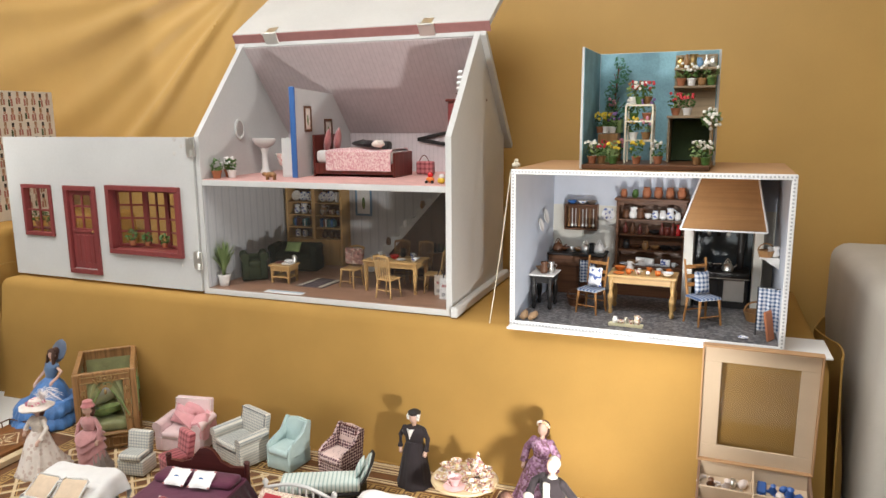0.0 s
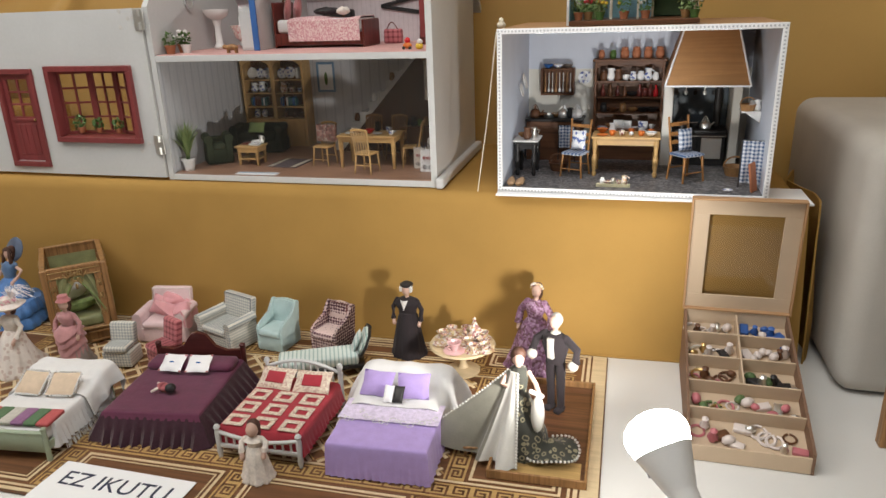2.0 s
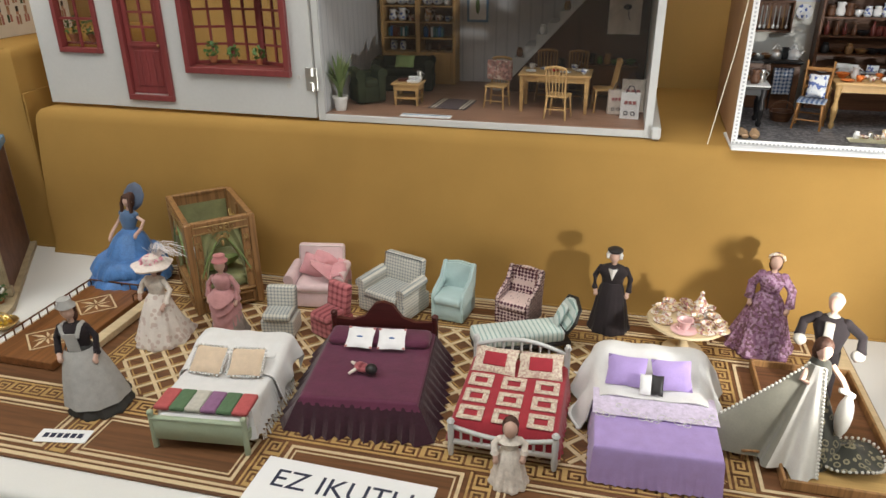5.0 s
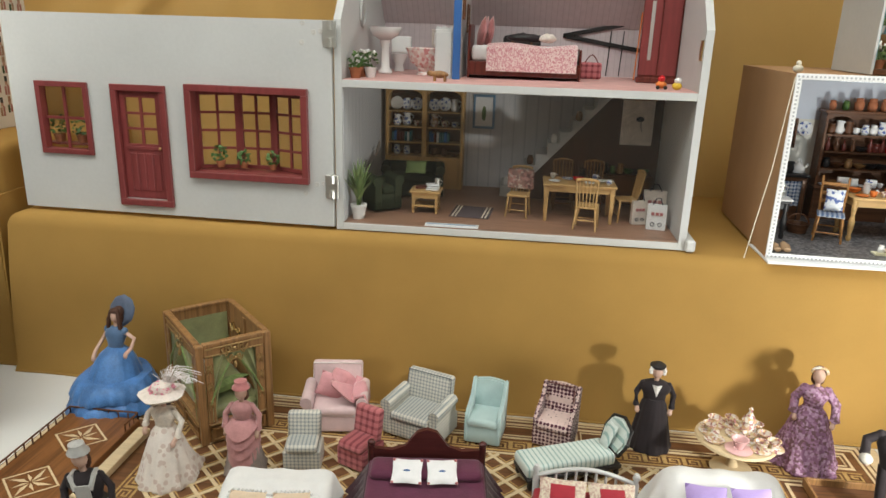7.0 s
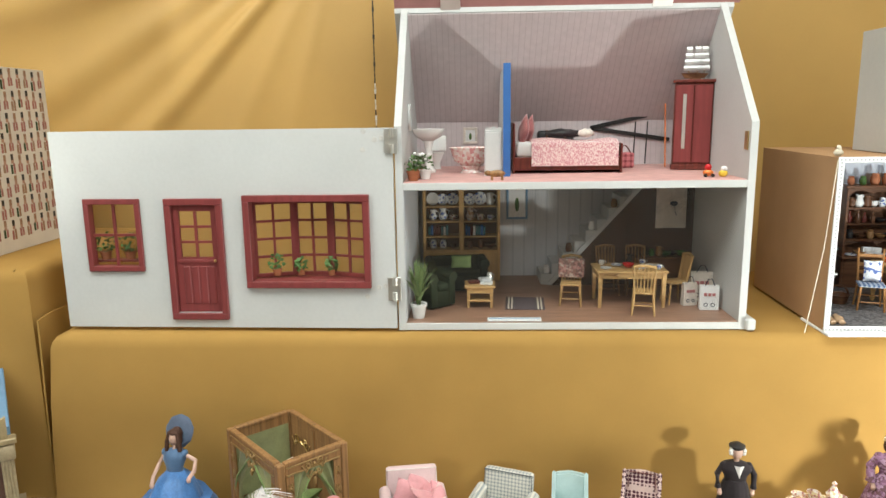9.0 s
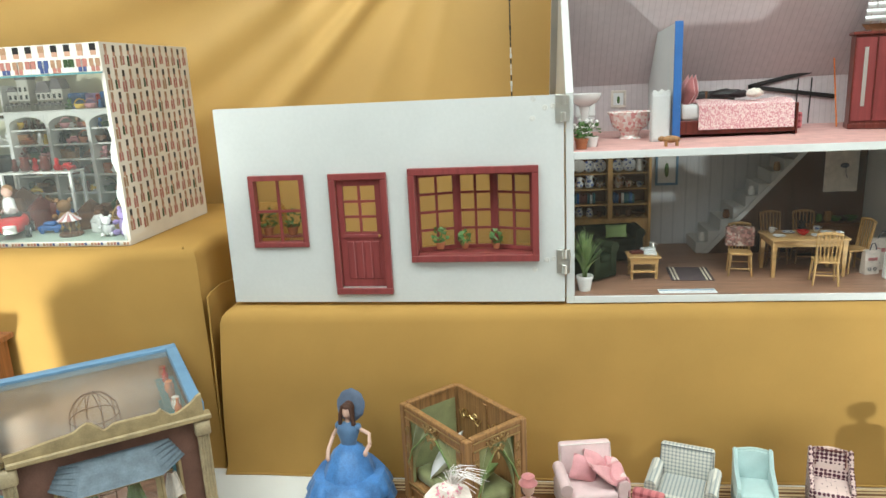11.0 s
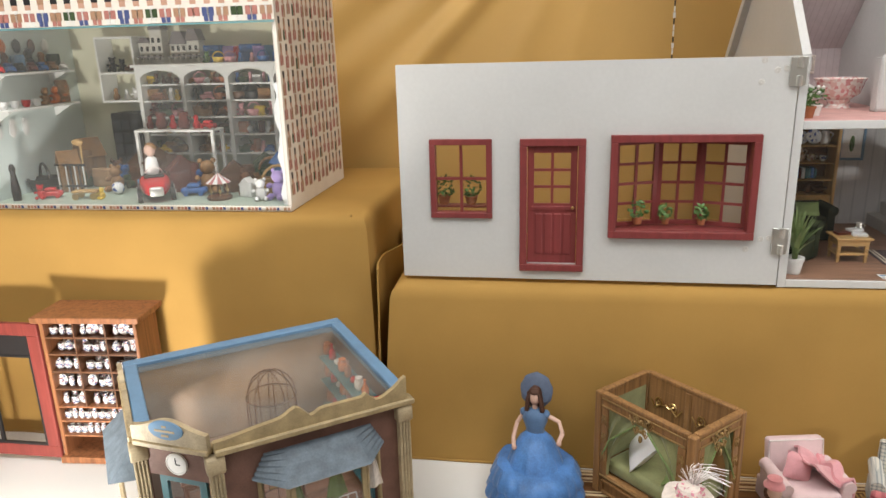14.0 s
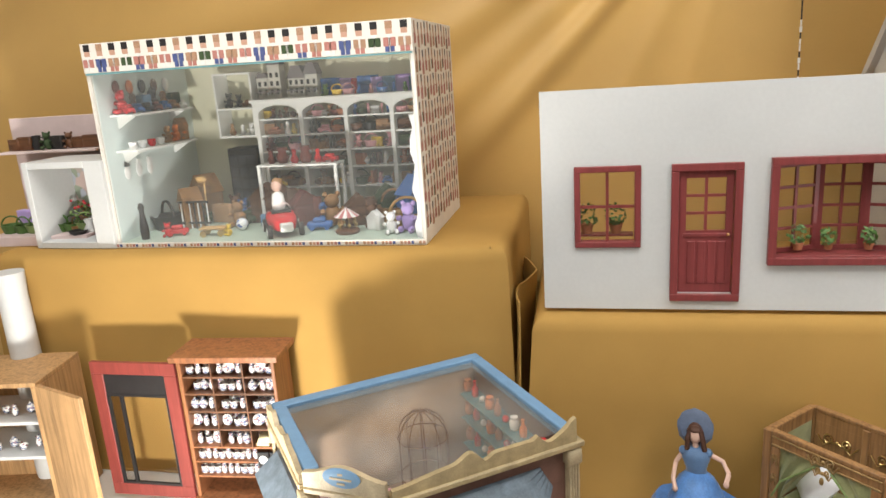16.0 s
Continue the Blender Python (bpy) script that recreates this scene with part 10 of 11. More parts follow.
stand(FL, 0.066, 0.112, 0.050, 0.085, (0.046, 0.080, 0.108), "cream wooden flower stand with three shelves", CREAM)
st_ = thing("shop_shelves", FL, "weathered wooden shop shelves on the teal wall", "shelves")
DRIFT = wood("weathered_wood", (0.36, 0.27, 0.17), 0.7, 0, 40)
for b6 in ((0.138, 0.210, 0.128, 0.1532, 0.172, 0.176), (0.138, 0.210, 0.128, 0.1532, 0.140, 0.144), (0.138, 0.210, 0.1500, 0.1534, 0.090, 0.200), (0.132, 0.212, 0.090, 0.1532, 0.086, 0.091), (0.134, 0.138, 0.092, 0.1530, 0.0082, 0.086), (0.206, 0.210, 0.092, 0.1530, 0.0082, 0.086)):
    bm = B()
    box(bm, *b6, 0.0008)
    part("board", bm, DRIFT, st_)
# dark slab stands in for the shade under the counter
bm = B()
box(bm, 0.138, 0.206, 0.140, 0.1530, 0.010, 0.084, 0)
part("dark_recess", bm, DEEP_GREEN, st_)
row(FL, 0.142, 0.208, 0.138, 0.1762, 6, ["bottle", "jar", "jug"], [BRASS, PALE_BLUE, OAK, STEEL], 1.15, 71, "on the stall shelf")
PETALS = [named(mat("white_petal", (0.78, 0.76, 0.70), 0.7), "white"), named(mat("yellow_petal", (0.72, 0.52, 0.05), 0.7), "yellow"), named(mat("red_petal", (0.50, 0.04, 0.05), 0.7), "red"), named(mat("pink_petal", (0.60, 0.25, 0.32), 0.7), "pink"), named(mat("violet_petal", (0.20, 0.12, 0.30), 0.7), "violet")]
spots = [(0.014, 0.020, 0.0085, 0), (0.014, 0.050, 0.0085, 0), (0.030, 0.026, 0.0085, 2), (0.050, 0.024, 0.0085, 1), (0.090, 0.028, 0.0085, 1), (0.078, 0.066, 0.0495, 1), (0.100, 0.066, 0.0495, 3), (0.078, 0.066, 0.0835, 0), (0.100, 0.068, 0.0835, 4), (0.076, 0.068, 0.1115, 2), (0.100, 0.068, 0.1115, 2), (0.088, 0.062, 0.1115, 0), (0.150, 0.138, 0.1445, 0), (0.168, 0.138, 0.1445, 0), (0.186, 0.138, 0.1445, 0), (0.202, 0.138, 0.1445, 0), (0.145, 0.110, 0.0915, 2), (0.165, 0.106, 0.0915, 2), (0.190, 0.030, 0.0085, 0), (0.204, 0.024, 0.0085, 0), (0.125, 0.040, 0.0085, 0), (0.030, 0.100, 0.0085, 1), (0.044, 0.110, 0.0085, 3)]
for i, (x, y, z, b) in enumerate(spots):
    potted_plant(FL @ pose(x, y, z), "tiny potted plant with %s flowers in the stall" % ("white", "yellow", "red", "pink", "violet")[b], (TERRACOTTA, PORCELAIN, OAK, LEAF)[i % 4], LEAF if i % 3 else LEAF_PALE, 0.0082, 0.013, "cloud", n=46, spread=0.014, w=0.008, seed=100 + i, bloom=PETALS[b])
cr_ = thing("stacked_crates", FL @ pose(0.010, 0.080, 0.0082), "stacked wooden crates carrying flower pots", "crates")
for k, (x, y, z) in enumerate(((0, 0, 0), (0.002, 0.004, 0.026), (0.0, 0.030, 0.0), (0.0, 0.030, 0.026), (0.004, 0.034, 0.052))):
    bm = B()
    box(bm, x, x + 0.036, y, y + 0.026, z, z + 0.025, 0.0008)
    part("crate", bm, OAK if k % 2 else LEAF_PALE, cr_)
for i, (x, y, z, b) in enumerate(((0.024, 0.094, 0.0604, 1), (0.014, 0.092, 0.0604, 1), (0.036, 0.096, 0.0604, 4), (0.030, 0.124, 0.0864, 3))):
    potted_plant(FL @ pose(x, y, z), "tiny potted plant with %s flowers on crates" % ("white", "yellow", "red", "pink", "violet")[b], (PORCELAIN, TERRACOTTA)[i % 2], LEAF, 0.0075, 0.012, "cloud", n=36, spread=0.013, w=0.007, seed=130 + i, bloom=PETALS[b])
tree = thing("miniature_tree", FL @ pose(0.034, 0.136, 0.0082), "slender leafy miniature tree against the teal wall", "tree")
bm = B()
tube(bm, [(0, 0, 0), (0.002, 0, 0.06), (-0.001, 0.002, 0.12), (0.004, 0, 0.175)], 0.0016, 6)
for k in range(6):
    a = k * 1.1
    tube(bm, [(0.001, 0.001, 0.09 + 0.014 * k), (0.001 + 0.014 * math.cos(a), -0.004 * abs(math.sin(a)), 0.105 + 0.014 * k)], 0.0008, 4)
part("trunk", bm, WALNUT, tree, smooth=True)
bm = B()
for k in range(8):
    a = k * 1.1
    leaf_cloud(bm, (0.002 + 0.013 * math.cos(a), -0.004, 0.085 + 0.0135 * k), 0.013, 40, 0.007, 140 + k)
part("crown", bm, mat("blue_green_leaf", (0.05, 0.16, 0.09), 0.5, 0.3, 120), tree)
wreath = thing("flower_wreath", FL @ pose(0.208, 0.060, 0.085), "bunch of white and yellow blossoms on the stall post", "bouquet")
bm = B()
leaf_cloud(bm, (0, 0, 0), 0.017, 110, 0.008, 150)
part("foliage", bm, LEAF, wreath)
bm = B()
rnd = random.Random(151)
for k in range(16):
    v = Vector((rnd.gauss(0, 1), rnd.gauss(0, 1) - 0.8, rnd.gauss(0, 1))).normalized() * 0.017
    ball(bm, v, 0.0032, 6, 4)
part("blossom", bm, PETALS[0], wreath, smooth=True)
bm = B()
box(bm, -0.0015, 0.0015, -0.0015, 0.0015, -0.0765, 0.0, 0)
part("post", bm, DRIFT, wreath)

# ---------- toy shop contents ----------
SOLDIER = [BLACKISH, mat("printed_flesh", (0.46, 0.27, 0.19), 0.7), mat("printed_red", (0.38, 0.16, 0.13), 0.7, 0.25, 200), mat("printed_navy", (0.06, 0.08, 0.20), 0.7, 0.25, 200), DEEP_GREEN, mat("printed_brown", (0.34, 0.20, 0.12), 0.7, 0.25, 200), mat("printed_white", (0.66, 0.64, 0.60), 0.7)]
bm = B()
n_ = 24
for i in range(n_):
    x = 0.012 + (TW - 0.024) * i / (n_ - 1)
    y0, y1 = -0.0048, -0.0041
    for b4, mi in (((x - 0.0056, x + 0.0056, TH - 0.013, TH - 0.002), (0, 5, 0)[i % 3]), ((x - 0.0050, x + 0.0050, TH - 0.021, TH - 0.013), 1), ((x - 0.0042, x + 0.0042, TH - 0.026, TH - 0.021), 6), ((x - 0.0098, x + 0.0098, TH - 0.039, TH - 0.026), (2, 3, 5, 4, 2, 5)[i % 6]), ((x - 0.0016, x + 0.0016, TH - 0.0389, TH - 0.0261), 6), ((x - 0.0075, x - 0.0008, TH - 0.047, TH - 0.039), (6, 3, 2)[i % 3]), ((x + 0.0008, x + 0.0075, TH - 0.047, TH - 0.039), (6, 3, 2)[i % 3])):
        box(bm, b4[0], b4[1], y0, y1, b4[2], b4[3], 0)
        paint(bm, mi)
part("printed_soldier_band", bm, SOLDIER, toy, "row of printed toy soldiers", kind="stuff")
bm = B()
for side in (1, -1):
    xa, xb = (TW + 0.0001, TW + 0.0005) if side > 0 else (-0.0005, -0.0001)
    for r_ in range(8):
        z = TH - 0.024 - r_ * 0.041
        for c in range(13):
            y = 0.012 + c * 0.0225 + 0.0015 * math.sin(c * 7 + r_ * 3)
            odd = (c + r_) % 2
            z = TH - 0.024 - r_ * 0.041 + 0.002 * math.sin(c * 5 + r_)
            for (dy0, dy1, dz0, dz1), mi in (((-0.0036, 0.0036, 0.010, 0.021), 0 if odd else 5), ((-0.0034, 0.0034, 0.003, 0.010), 1), ((-0.0064, -0.0008, -0.013 - 0.004 * odd, 0.003 - 0.002 * odd), (2, 2, 5, 4)[(c + 2 * r_) % 4]), ((0.0012, 0.0064, -0.012 - 0.005 * odd, 0.003), (2, 5, 2, 2)[(c + r_) % 4])):
                box(bm, xa, xb, y + dy0, y + dy1, z + dz0, z + dz1, 0)
                paint(bm, mi)
part("printed_soldier_paper", bm, SOLDIER, toy, "rows of printed toy soldiers", kind="stuff")
bm = B()
for i in range(90):
    x = 0.004 + (TW - 0.008) * i / 89
    box(bm, x - 0.0022, x + 0.0022, -0.0046, -0.0041, 0.002, 0.007, 0)
    paint(bm, (2, 3, 6, 5, 1)[i % 5])
part("printed_border", bm, SOLDIER, toy, "speckled printed border", kind="stuff")
TOYCOL = [DARK_RED, BLUE_PAINT, YELLOW, TERRACOTTA, PORCELAIN, WALNUT, DEEP_GREEN, PINK_CLOTH, OAK, BLACKISH, WALNUT, OAK]
named(DEEP_GREEN, "dark green")
# back shelving with arched bays
shv = thing("shop_shelving", TOYB, "white arched toy shop shelving", "shelving")
SX0, SX1, SY = 0.190, 0.556, 0.222
for x in (SX0, SX0 + 0.092, SX0 + 0.184, SX0 + 0.276, SX1 + 0.002):
    bm = B()
    box(bm, x - 0.004, x + 0.004, SY, TD - TT - 0.0015, TF, 0.232, 0.0006)
    part("upright", bm, SHELF_WHITE, shv)
for z in (0.062, 0.100, 0.134, 0.166, 0.198):
    bm = B()
    box(bm, SX0 + 0.004, SX1 - 0.002, SY + 0.006, TD - TT - 0.0015, z - 0.0015, z + 0.0015, 0)
    part("shelf", bm, SHELF_WHITE, shv)
bm = B()
box(bm, SX0 - 0.010, SX1 + 0.006, SY - 0.006, TD - TT - 0.0015, 0.232, 0.238, 0.0008)
part("shelf_top", bm, SHELF_WHITE, shv)
for k in range(4):
    x0, x1 = SX0 + 0.004 + 0.092 * k, SX0 + 0.088 + 0.092 * k
    x1 = min(x1, SX1 - 0.002)
    pts = [(x0, 0.2318)] + [((x0 + x1) / 2 + (x1 - x0) / 2 * math.cos(math.pi * (1 - q / 10)), 0.208 + 0.018 * math.sin(math.pi * q / 10)) for q in range(11)] + [(x1, 0.2318)]
    bm = B()
    prism(bm, pts, 1, SY, SY + 0.003)
    part("arch", bm, SHELF_WHITE, shv)
    for z in (0.0635, 0.1015, 0.1355, 0.1675, 0.1995):
        row(TOYB, x0 + 0.002, x1 - 0.002, SY + 0.026, z, 6, ["toy_box", "teddy_bear", "toy_car", "skittle", "toy_ball", "book", "basket"], TOYCOL, 1.25 if z < 0.19 else 1.0, 200 + int(z * 1000) + k, "on a toy shop shelf", "shelf toys")
TOY_WALL = mat("cream_toy_wall", (0.58, 0.56, 0.50), 0.6, 0.12, 90)
TOY_ROOF = mat("grey_toy_roof", (0.17, 0.15, 0.15), 0.7, 0.3, 140, 0.4)


def model_house(m, label, blocks):
    """Blocks (x0, x1, wall height, roof height): clapboard walls, slate roof, dark sash windows, a porch in front."""
    bm = B()
    for x0, x1, hw_, hr in blocks:
        box(bm, x0, x1, -0.012, 0.014, 0, hw_, 0.0004)
        paint(bm, 0)
        prism(bm, [(x0 - 0.002, hw_), (x1 + 0.002, hw_), (x1 - (x1 - x0) * 0.25, hw_ + hr), (x0 + (x1 - x0) * 0.25, hw_ + hr)], 1, -0.014, 0.016)
        paint(bm, 1)
        k = max(2, int((x1 - x0) / 0.011))
        for i in range(k):
            xc = x0 + (x1 - x0) * (i + 0.5) / k
            z = 0.008
            while z + 0.011 < hw_:
                box(bm, xc - 0.0028, xc + 0.0028, -0.0127, -0.0121, z, z + 0.009, 0)
                z += 0.016
        paint(bm, 2)
        for i in range(k + 1):
            xc = x0 + (x1 - x0) * i / k
            box(bm, xc - 0.0007, xc + 0.0007, -0.021, -0.0195, 0, 0.012, 0)
        paint(bm, 0)
        box(bm, x0 - 0.001, x1 + 0.001, -0.022, -0.012, 0.012, 0.0145, 0.0004)
        paint(bm, 1)
    return solid("toy_house", bm, [TOY_WALL, TOY_ROOF, BLACKISH], m, label, "toy house", "toy houses")


model_house(TOYB @ pose(0.222, SY + 0.028, 0.2382), "tall cream toy house with grey mansard roof", [(-0.030, -0.006, 0.040, 0.010), (-0.005, 0.020, 0.064, 0.018)])
model_house(TOYB @ pose(0.288, SY + 0.028, 0.2382), "wide cream toy house with grey roof and porch", [(-0.030, 0.004, 0.036, 0.024), (0.005, 0.030, 0.042, 0.022)])
row(TOYB, 0.325, 0.550, SY + 0.040, 0.2382, 9, ["toy_box"], [RED_PAINT, YELLOW, ORANGE, BLUE_PAINT, PALE_BLUE, WALNUT, LILAC], 1.9, 221, "on top of the shelving", "boxed toys")
row(TOYB, 0.325, 0.550, SY + 0.010, 0.2382, 10, ["teddy_bear", "skittle", "toy_car", "basket"], [PINK_CLOTH, LEAF, LILAC, YELLOW, BLUE_PAINT], 1.0, 222, "on top of the shelving", "shelf toys")
# left niche and side shelves
nich = thing("wall_niche", TOYB, "white open niche with toy horses", "niche")
for b6 in ((0.098, 0.102, 0.235, 0.290, 0.165, 0.292), (0.176, 0.180, 0.235, 0.290, 0.165, 0.292), (0.102, 0.176, 0.235, 0.290, 0.165, 0.169), (0.102, 0.176, 0.235, 0.290, 0.220, 0.224), (0.102, 0.176, 0.235, 0.290, 0.288, 0.292)):
    bm = B()
    box(bm, *b6, 0.0006)
    part("niche_board", bm, SHELF_WHITE, nich)
row(TOYB, 0.108, 0.172, 0.255, 0.2242, 3, ["teddy_bear", "toy_car"], [BLACKISH, WALNUT, OAK], 1.2, 231, "in the white niche")
row(TOYB, 0.108, 0.172, 0.255, 0.1692, 3, ["teddy_bear", "skittle"], [OAK, PORCELAIN, ORANGE], 1.2, 232, "in the white niche")
for j, z in enumerate((0.165, 0.228)):
    sh2 = thing("side_shelf", TOYB, "white shelf on the toy shop side wall", "shelf")
    bm = B()
    box(bm, TT + 0.001, 0.052, 0.030, 0.230, z, z + 0.004, 0.0006)
    part("shelf_board", bm, SHELF_WHITE, sh2)
    bm = B()
    for y in (0.05, 0.21):
        prism(bm, [(TT + 0.001, z), (0.046, z), (TT + 0.001, z - 0.022)], 1, y - 0.001, y + 0.001)
    part("shelf_bracket", bm, SHELF_WHITE, sh2)
    for q in range(7):
        mt = (RED_PAINT, BLUE_PAINT, BLACKISH, DARK_RED, BLUE_PAINT, OAK, SHELF_WHITE)[q] if j else (PORCELAIN, PORCELAIN, RED_PAINT, PORCELAIN, OAK, ORANGE, ORANGE)[q]
        item("toy_car" if j else ("cup" if q < 4 else "teddy_bear"), mt, TOYB @ pose(0.034, 0.045 + 0.028 * q, z + 0.0042, 0, 0, -30), 1.45, "on the side shelf", "side shelf toys")
    item("toy_house" if j == 0 else "skittle", OAK if j == 0 else DARK_RED, TOYB @ pose(0.026, 0.215, z + 0.0042, 0, 0, -40), 1.2, "on the side shelf")
for q in range(6):
    item(("teddy_bear", "skittle", "toy_box")[q % 3], (RED_PAINT, WALNUT, PALE_BLUE, BLACKISH, OAK, DEEP_GREEN)[q], TOYB @ pose(0.022, 0.050 + 0.032 * q, 0.2322, 0, 0, -35), 1.9, "on the side shelf", "side shelf toys")
for q in range(5):
    bm = B()
    ball(bm, (0, 0, 0), (0.004, 0.010, 0.013), 9, 6)
    solid("hanging_mask", bm, (DARK_RED, ORANGE, BLACKISH, WALNUT, PORCELAIN)[q], TOYB @ pose(TT + 0.005, 0.055 + 0.038 * q, 0.278), "small wall ornament hung over the toy shelf", "ornament", "wall ornaments", smooth=True)
for q in range(3):
    bm = B()
    ball(bm, (0, 0, 0), (0.0016, 0.009, 0.013), 10, 6); paint(bm, 0)
    box(bm, -0.001, 0.0022, -0.007, 0.007, 0.011, 0.014, 0)
    box(bm, -0.001, 0.0022, -0.0045, 0.0045, 0.014, 0.020, 0); paint(bm, 1 if q == 0 else 0)
    solid("round_mask", bm, [PORCELAIN, BLACKISH], TOYB @ pose(TT + 0.003, 0.050 + 0.034 * q, 0.128), "white round plaque on the toy shop wall", "plaque", "wall plaques", smooth=True)
dcab = thing("dark_cabinet", TOYB @ pose(0.112, 0.232, TF), "black doll cabinet with drawers in the toy shop", "cabinet")
bm = B()
box(bm, 0, 0.064, 0, 0.056, 0, 0.136, 0.001)
part("carcass", bm, BLACKISH, dcab)
for iz in range(4):
    for ix in range(3):
        bm = B()
        box(bm, 0.004 + 0.0195 * ix, 0.021 + 0.0195 * ix, -0.0015, 0.0, 0.030 + 0.024 * iz, 0.050 + 0.024 * iz, 0.0006)
        part("drawer_front", bm, mat("slate_drawer", (0.06, 0.065, 0.075), 0.4), dcab)
ctr = thing("shop_counter", TOYB @ pose(0.298, 0.160, TF), "white open-framed toy shop counter", "counter")
bm = B()
box(bm, -0.080, 0.080, -0.022, 0.022, 0.108, 0.112, 0.0008)
part("counter_top", bm, SHELF_WHITE, ctr)
for x in (-0.076, 0.076):
    for y in (-0.019, 0.019):
        bm = B()
        box(bm, x - 0.003, x + 0.003, y - 0.003, y + 0.003, 0, 0.108, 0.0006)
        part("counter_leg", bm, SHELF_WHITE, ctr)
row(TOYB @ pose(0.298, 0.160, TF + 0.1122), -0.070, 0.072, 0.0, 0, 6, ["skittle", "jug", "toy_car", "skittle"], [PORCELAIN, RED_PAINT, DARK_RED, BLACKISH], 1.5, 241, "on the shop counter")
# red pedal car with its driver doll
car = thing("pedal_car", TOYB @ pose(0.296, 0.058, TF, 0, 0, 122) @ Matrix.Scale(1.3, 4), "shiny red toy pedal car with chrome grille", "toy car")
bm = B()
loops = []
for u, w, z0_, z1_ in ((-0.040, 0.012, 0.012, 0.024), (-0.034, 0.019, 0.007, 0.030), (-0.012, 0.021, 0.006, 0.031), (0.008, 0.019, 0.006, 0.029), (0.024, 0.015, 0.007, 0.028), (0.034, 0.010, 0.009, 0.024), (0.038, 0.005, 0.012, 0.018)):
    loops.append([(u, w * math.copysign(abs(math.cos(a)) ** 0.6, math.cos(a)), (z0_ + z1_) / 2 + (z1_ - z0_) / 2 * math.copysign(abs(math.sin(a)) ** 0.6, math.sin(a))) for a in [2 * math.pi * q / 14 for q in range(14)]])
rings(bm, loops)
bmesh.ops.rotate(bm, verts=bm.verts, cent=(0, 0, 0), matrix=Matrix.Rotation(math.pi, 3, "Z"))
part("body", bm, RED_PAINT, car, smooth=True)
for x in (-0.024, 0.026):
    for s in (-1, 1):
        bm = B()
        cyl(bm, (x, s * 0.018, 0.009), (x, s * 0.024, 0.009), 0.009, n=16)
        wh = part("wheel", bm, BLACKISH, car, smooth=True)
        bm = B()
        cyl(bm, (x, s * 0.0241, 0.009), (x, s * 0.0248, 0.009), 0.0055, n=14)
        part("hub_cap", bm, STEEL, car, smooth=True)
bm = B()
soft(bm, -0.041, -0.035, -0.009, 0.009, 0.009, 0.022, 0.003)
part("grille", bm, STEEL, car, smooth=True)
bm = B()
soft(bm, -0.005, 0.024, -0.013, 0.013, 0.0285, 0.0325, 0.002)
part("cockpit", bm, BLACKISH, car, smooth=True)
bm = B()
tube(bm, [(-0.006, 0.011 * math.cos(a), 0.036 + 0.008 * math.sin(a)) for a in [0.35 * q for q in range(10)]], 0.001, 5)
part("windscreen_rim", bm, STEEL, car, smooth=True)
bm = B()
lathe(bm, [(0.008, 0), (0.010, 0.006), (0.008, 0.022), (0.003, 0.026)], n=12); paint(bm, 0)
ball(bm, (0, 0, 0.034), (0.008, 0.008, 0.009)); paint(bm, 1)
ball(bm, (0, 0.002, 0.037), (0.0085, 0.008, 0.008)); paint(bm, 2)
solid("doll", bm, [PORCELAIN, SKIN, OAK], TOYB @ pose(0.288, 0.068, TF + 0.0424) @ Matrix.Scale(1.25, 4), "small doll sitting in the red pedal car", "doll", smooth=True)
car2 = thing("toy_carousel", TOYB @ pose(0.418, 0.055, TF), "striped toy carousel on the shop floor", "carousel")
bm = B()
lathe(bm, [(0.020, 0), (0.022, 0.004), (0.019, 0.008), (0.003, 0.009), (0.003, 0.030)], n=18)
part("base", bm, WALNUT, car2, smooth=True)
bm = B()
for k in range(16):
    a0, a1 = 2 * math.pi * k / 16, 2 * math.pi * (k + 1) / 16
    vs = [bm.verts.new(p) for p in ((0.022 * math.cos(a0), 0.022 * math.sin(a0), 0.030), (0.022 * math.cos(a1), 0.022 * math.sin(a1), 0.030), (0, 0, 0.046))]
    f = bm.faces.new(vs)
    f.material_index = k % 2
part("canopy", bm, [PORCELAIN, ROSE_CLOTH], car2)
for k in range(6):
    bm = B()
    a = k * math.pi / 3
    cyl(bm, (0.016 * math.cos(a), 0.016 * math.sin(a), 0.008), (0.016 * math.cos(a), 0.016 * math.sin(a), 0.031), 0.0007, n=5)
    ball(bm, (0.016 * math.cos(a), 0.016 * math.sin(a), 0.016), (0.0035, 0.002, 0.003), 6, 4)
    part("carousel_horse", bm, BRASS, car2, smooth=True)
wg = thing("toy_wagon", TOYB @ pose(0.166, 0.050, TF, 0, 0, 10), "pale wooden toy wagon on the shop floor", "toy wagon")
bm = B()
box(bm, -0.026, 0.020, -0.010, 0.010, 0.012, 0.016, 0.001)
part("deck", bm, PINE, wg)
for x in (-0.018, 0.014):
    for y in (-0.011, 0.011):
        bm = B()
        cyl(bm, (x, y - 0.0015, 0.006), (x, y + 0.0015, 0.006), 0.006, n=12)
        part("wheel", bm, BRASS, wg, smooth=True)
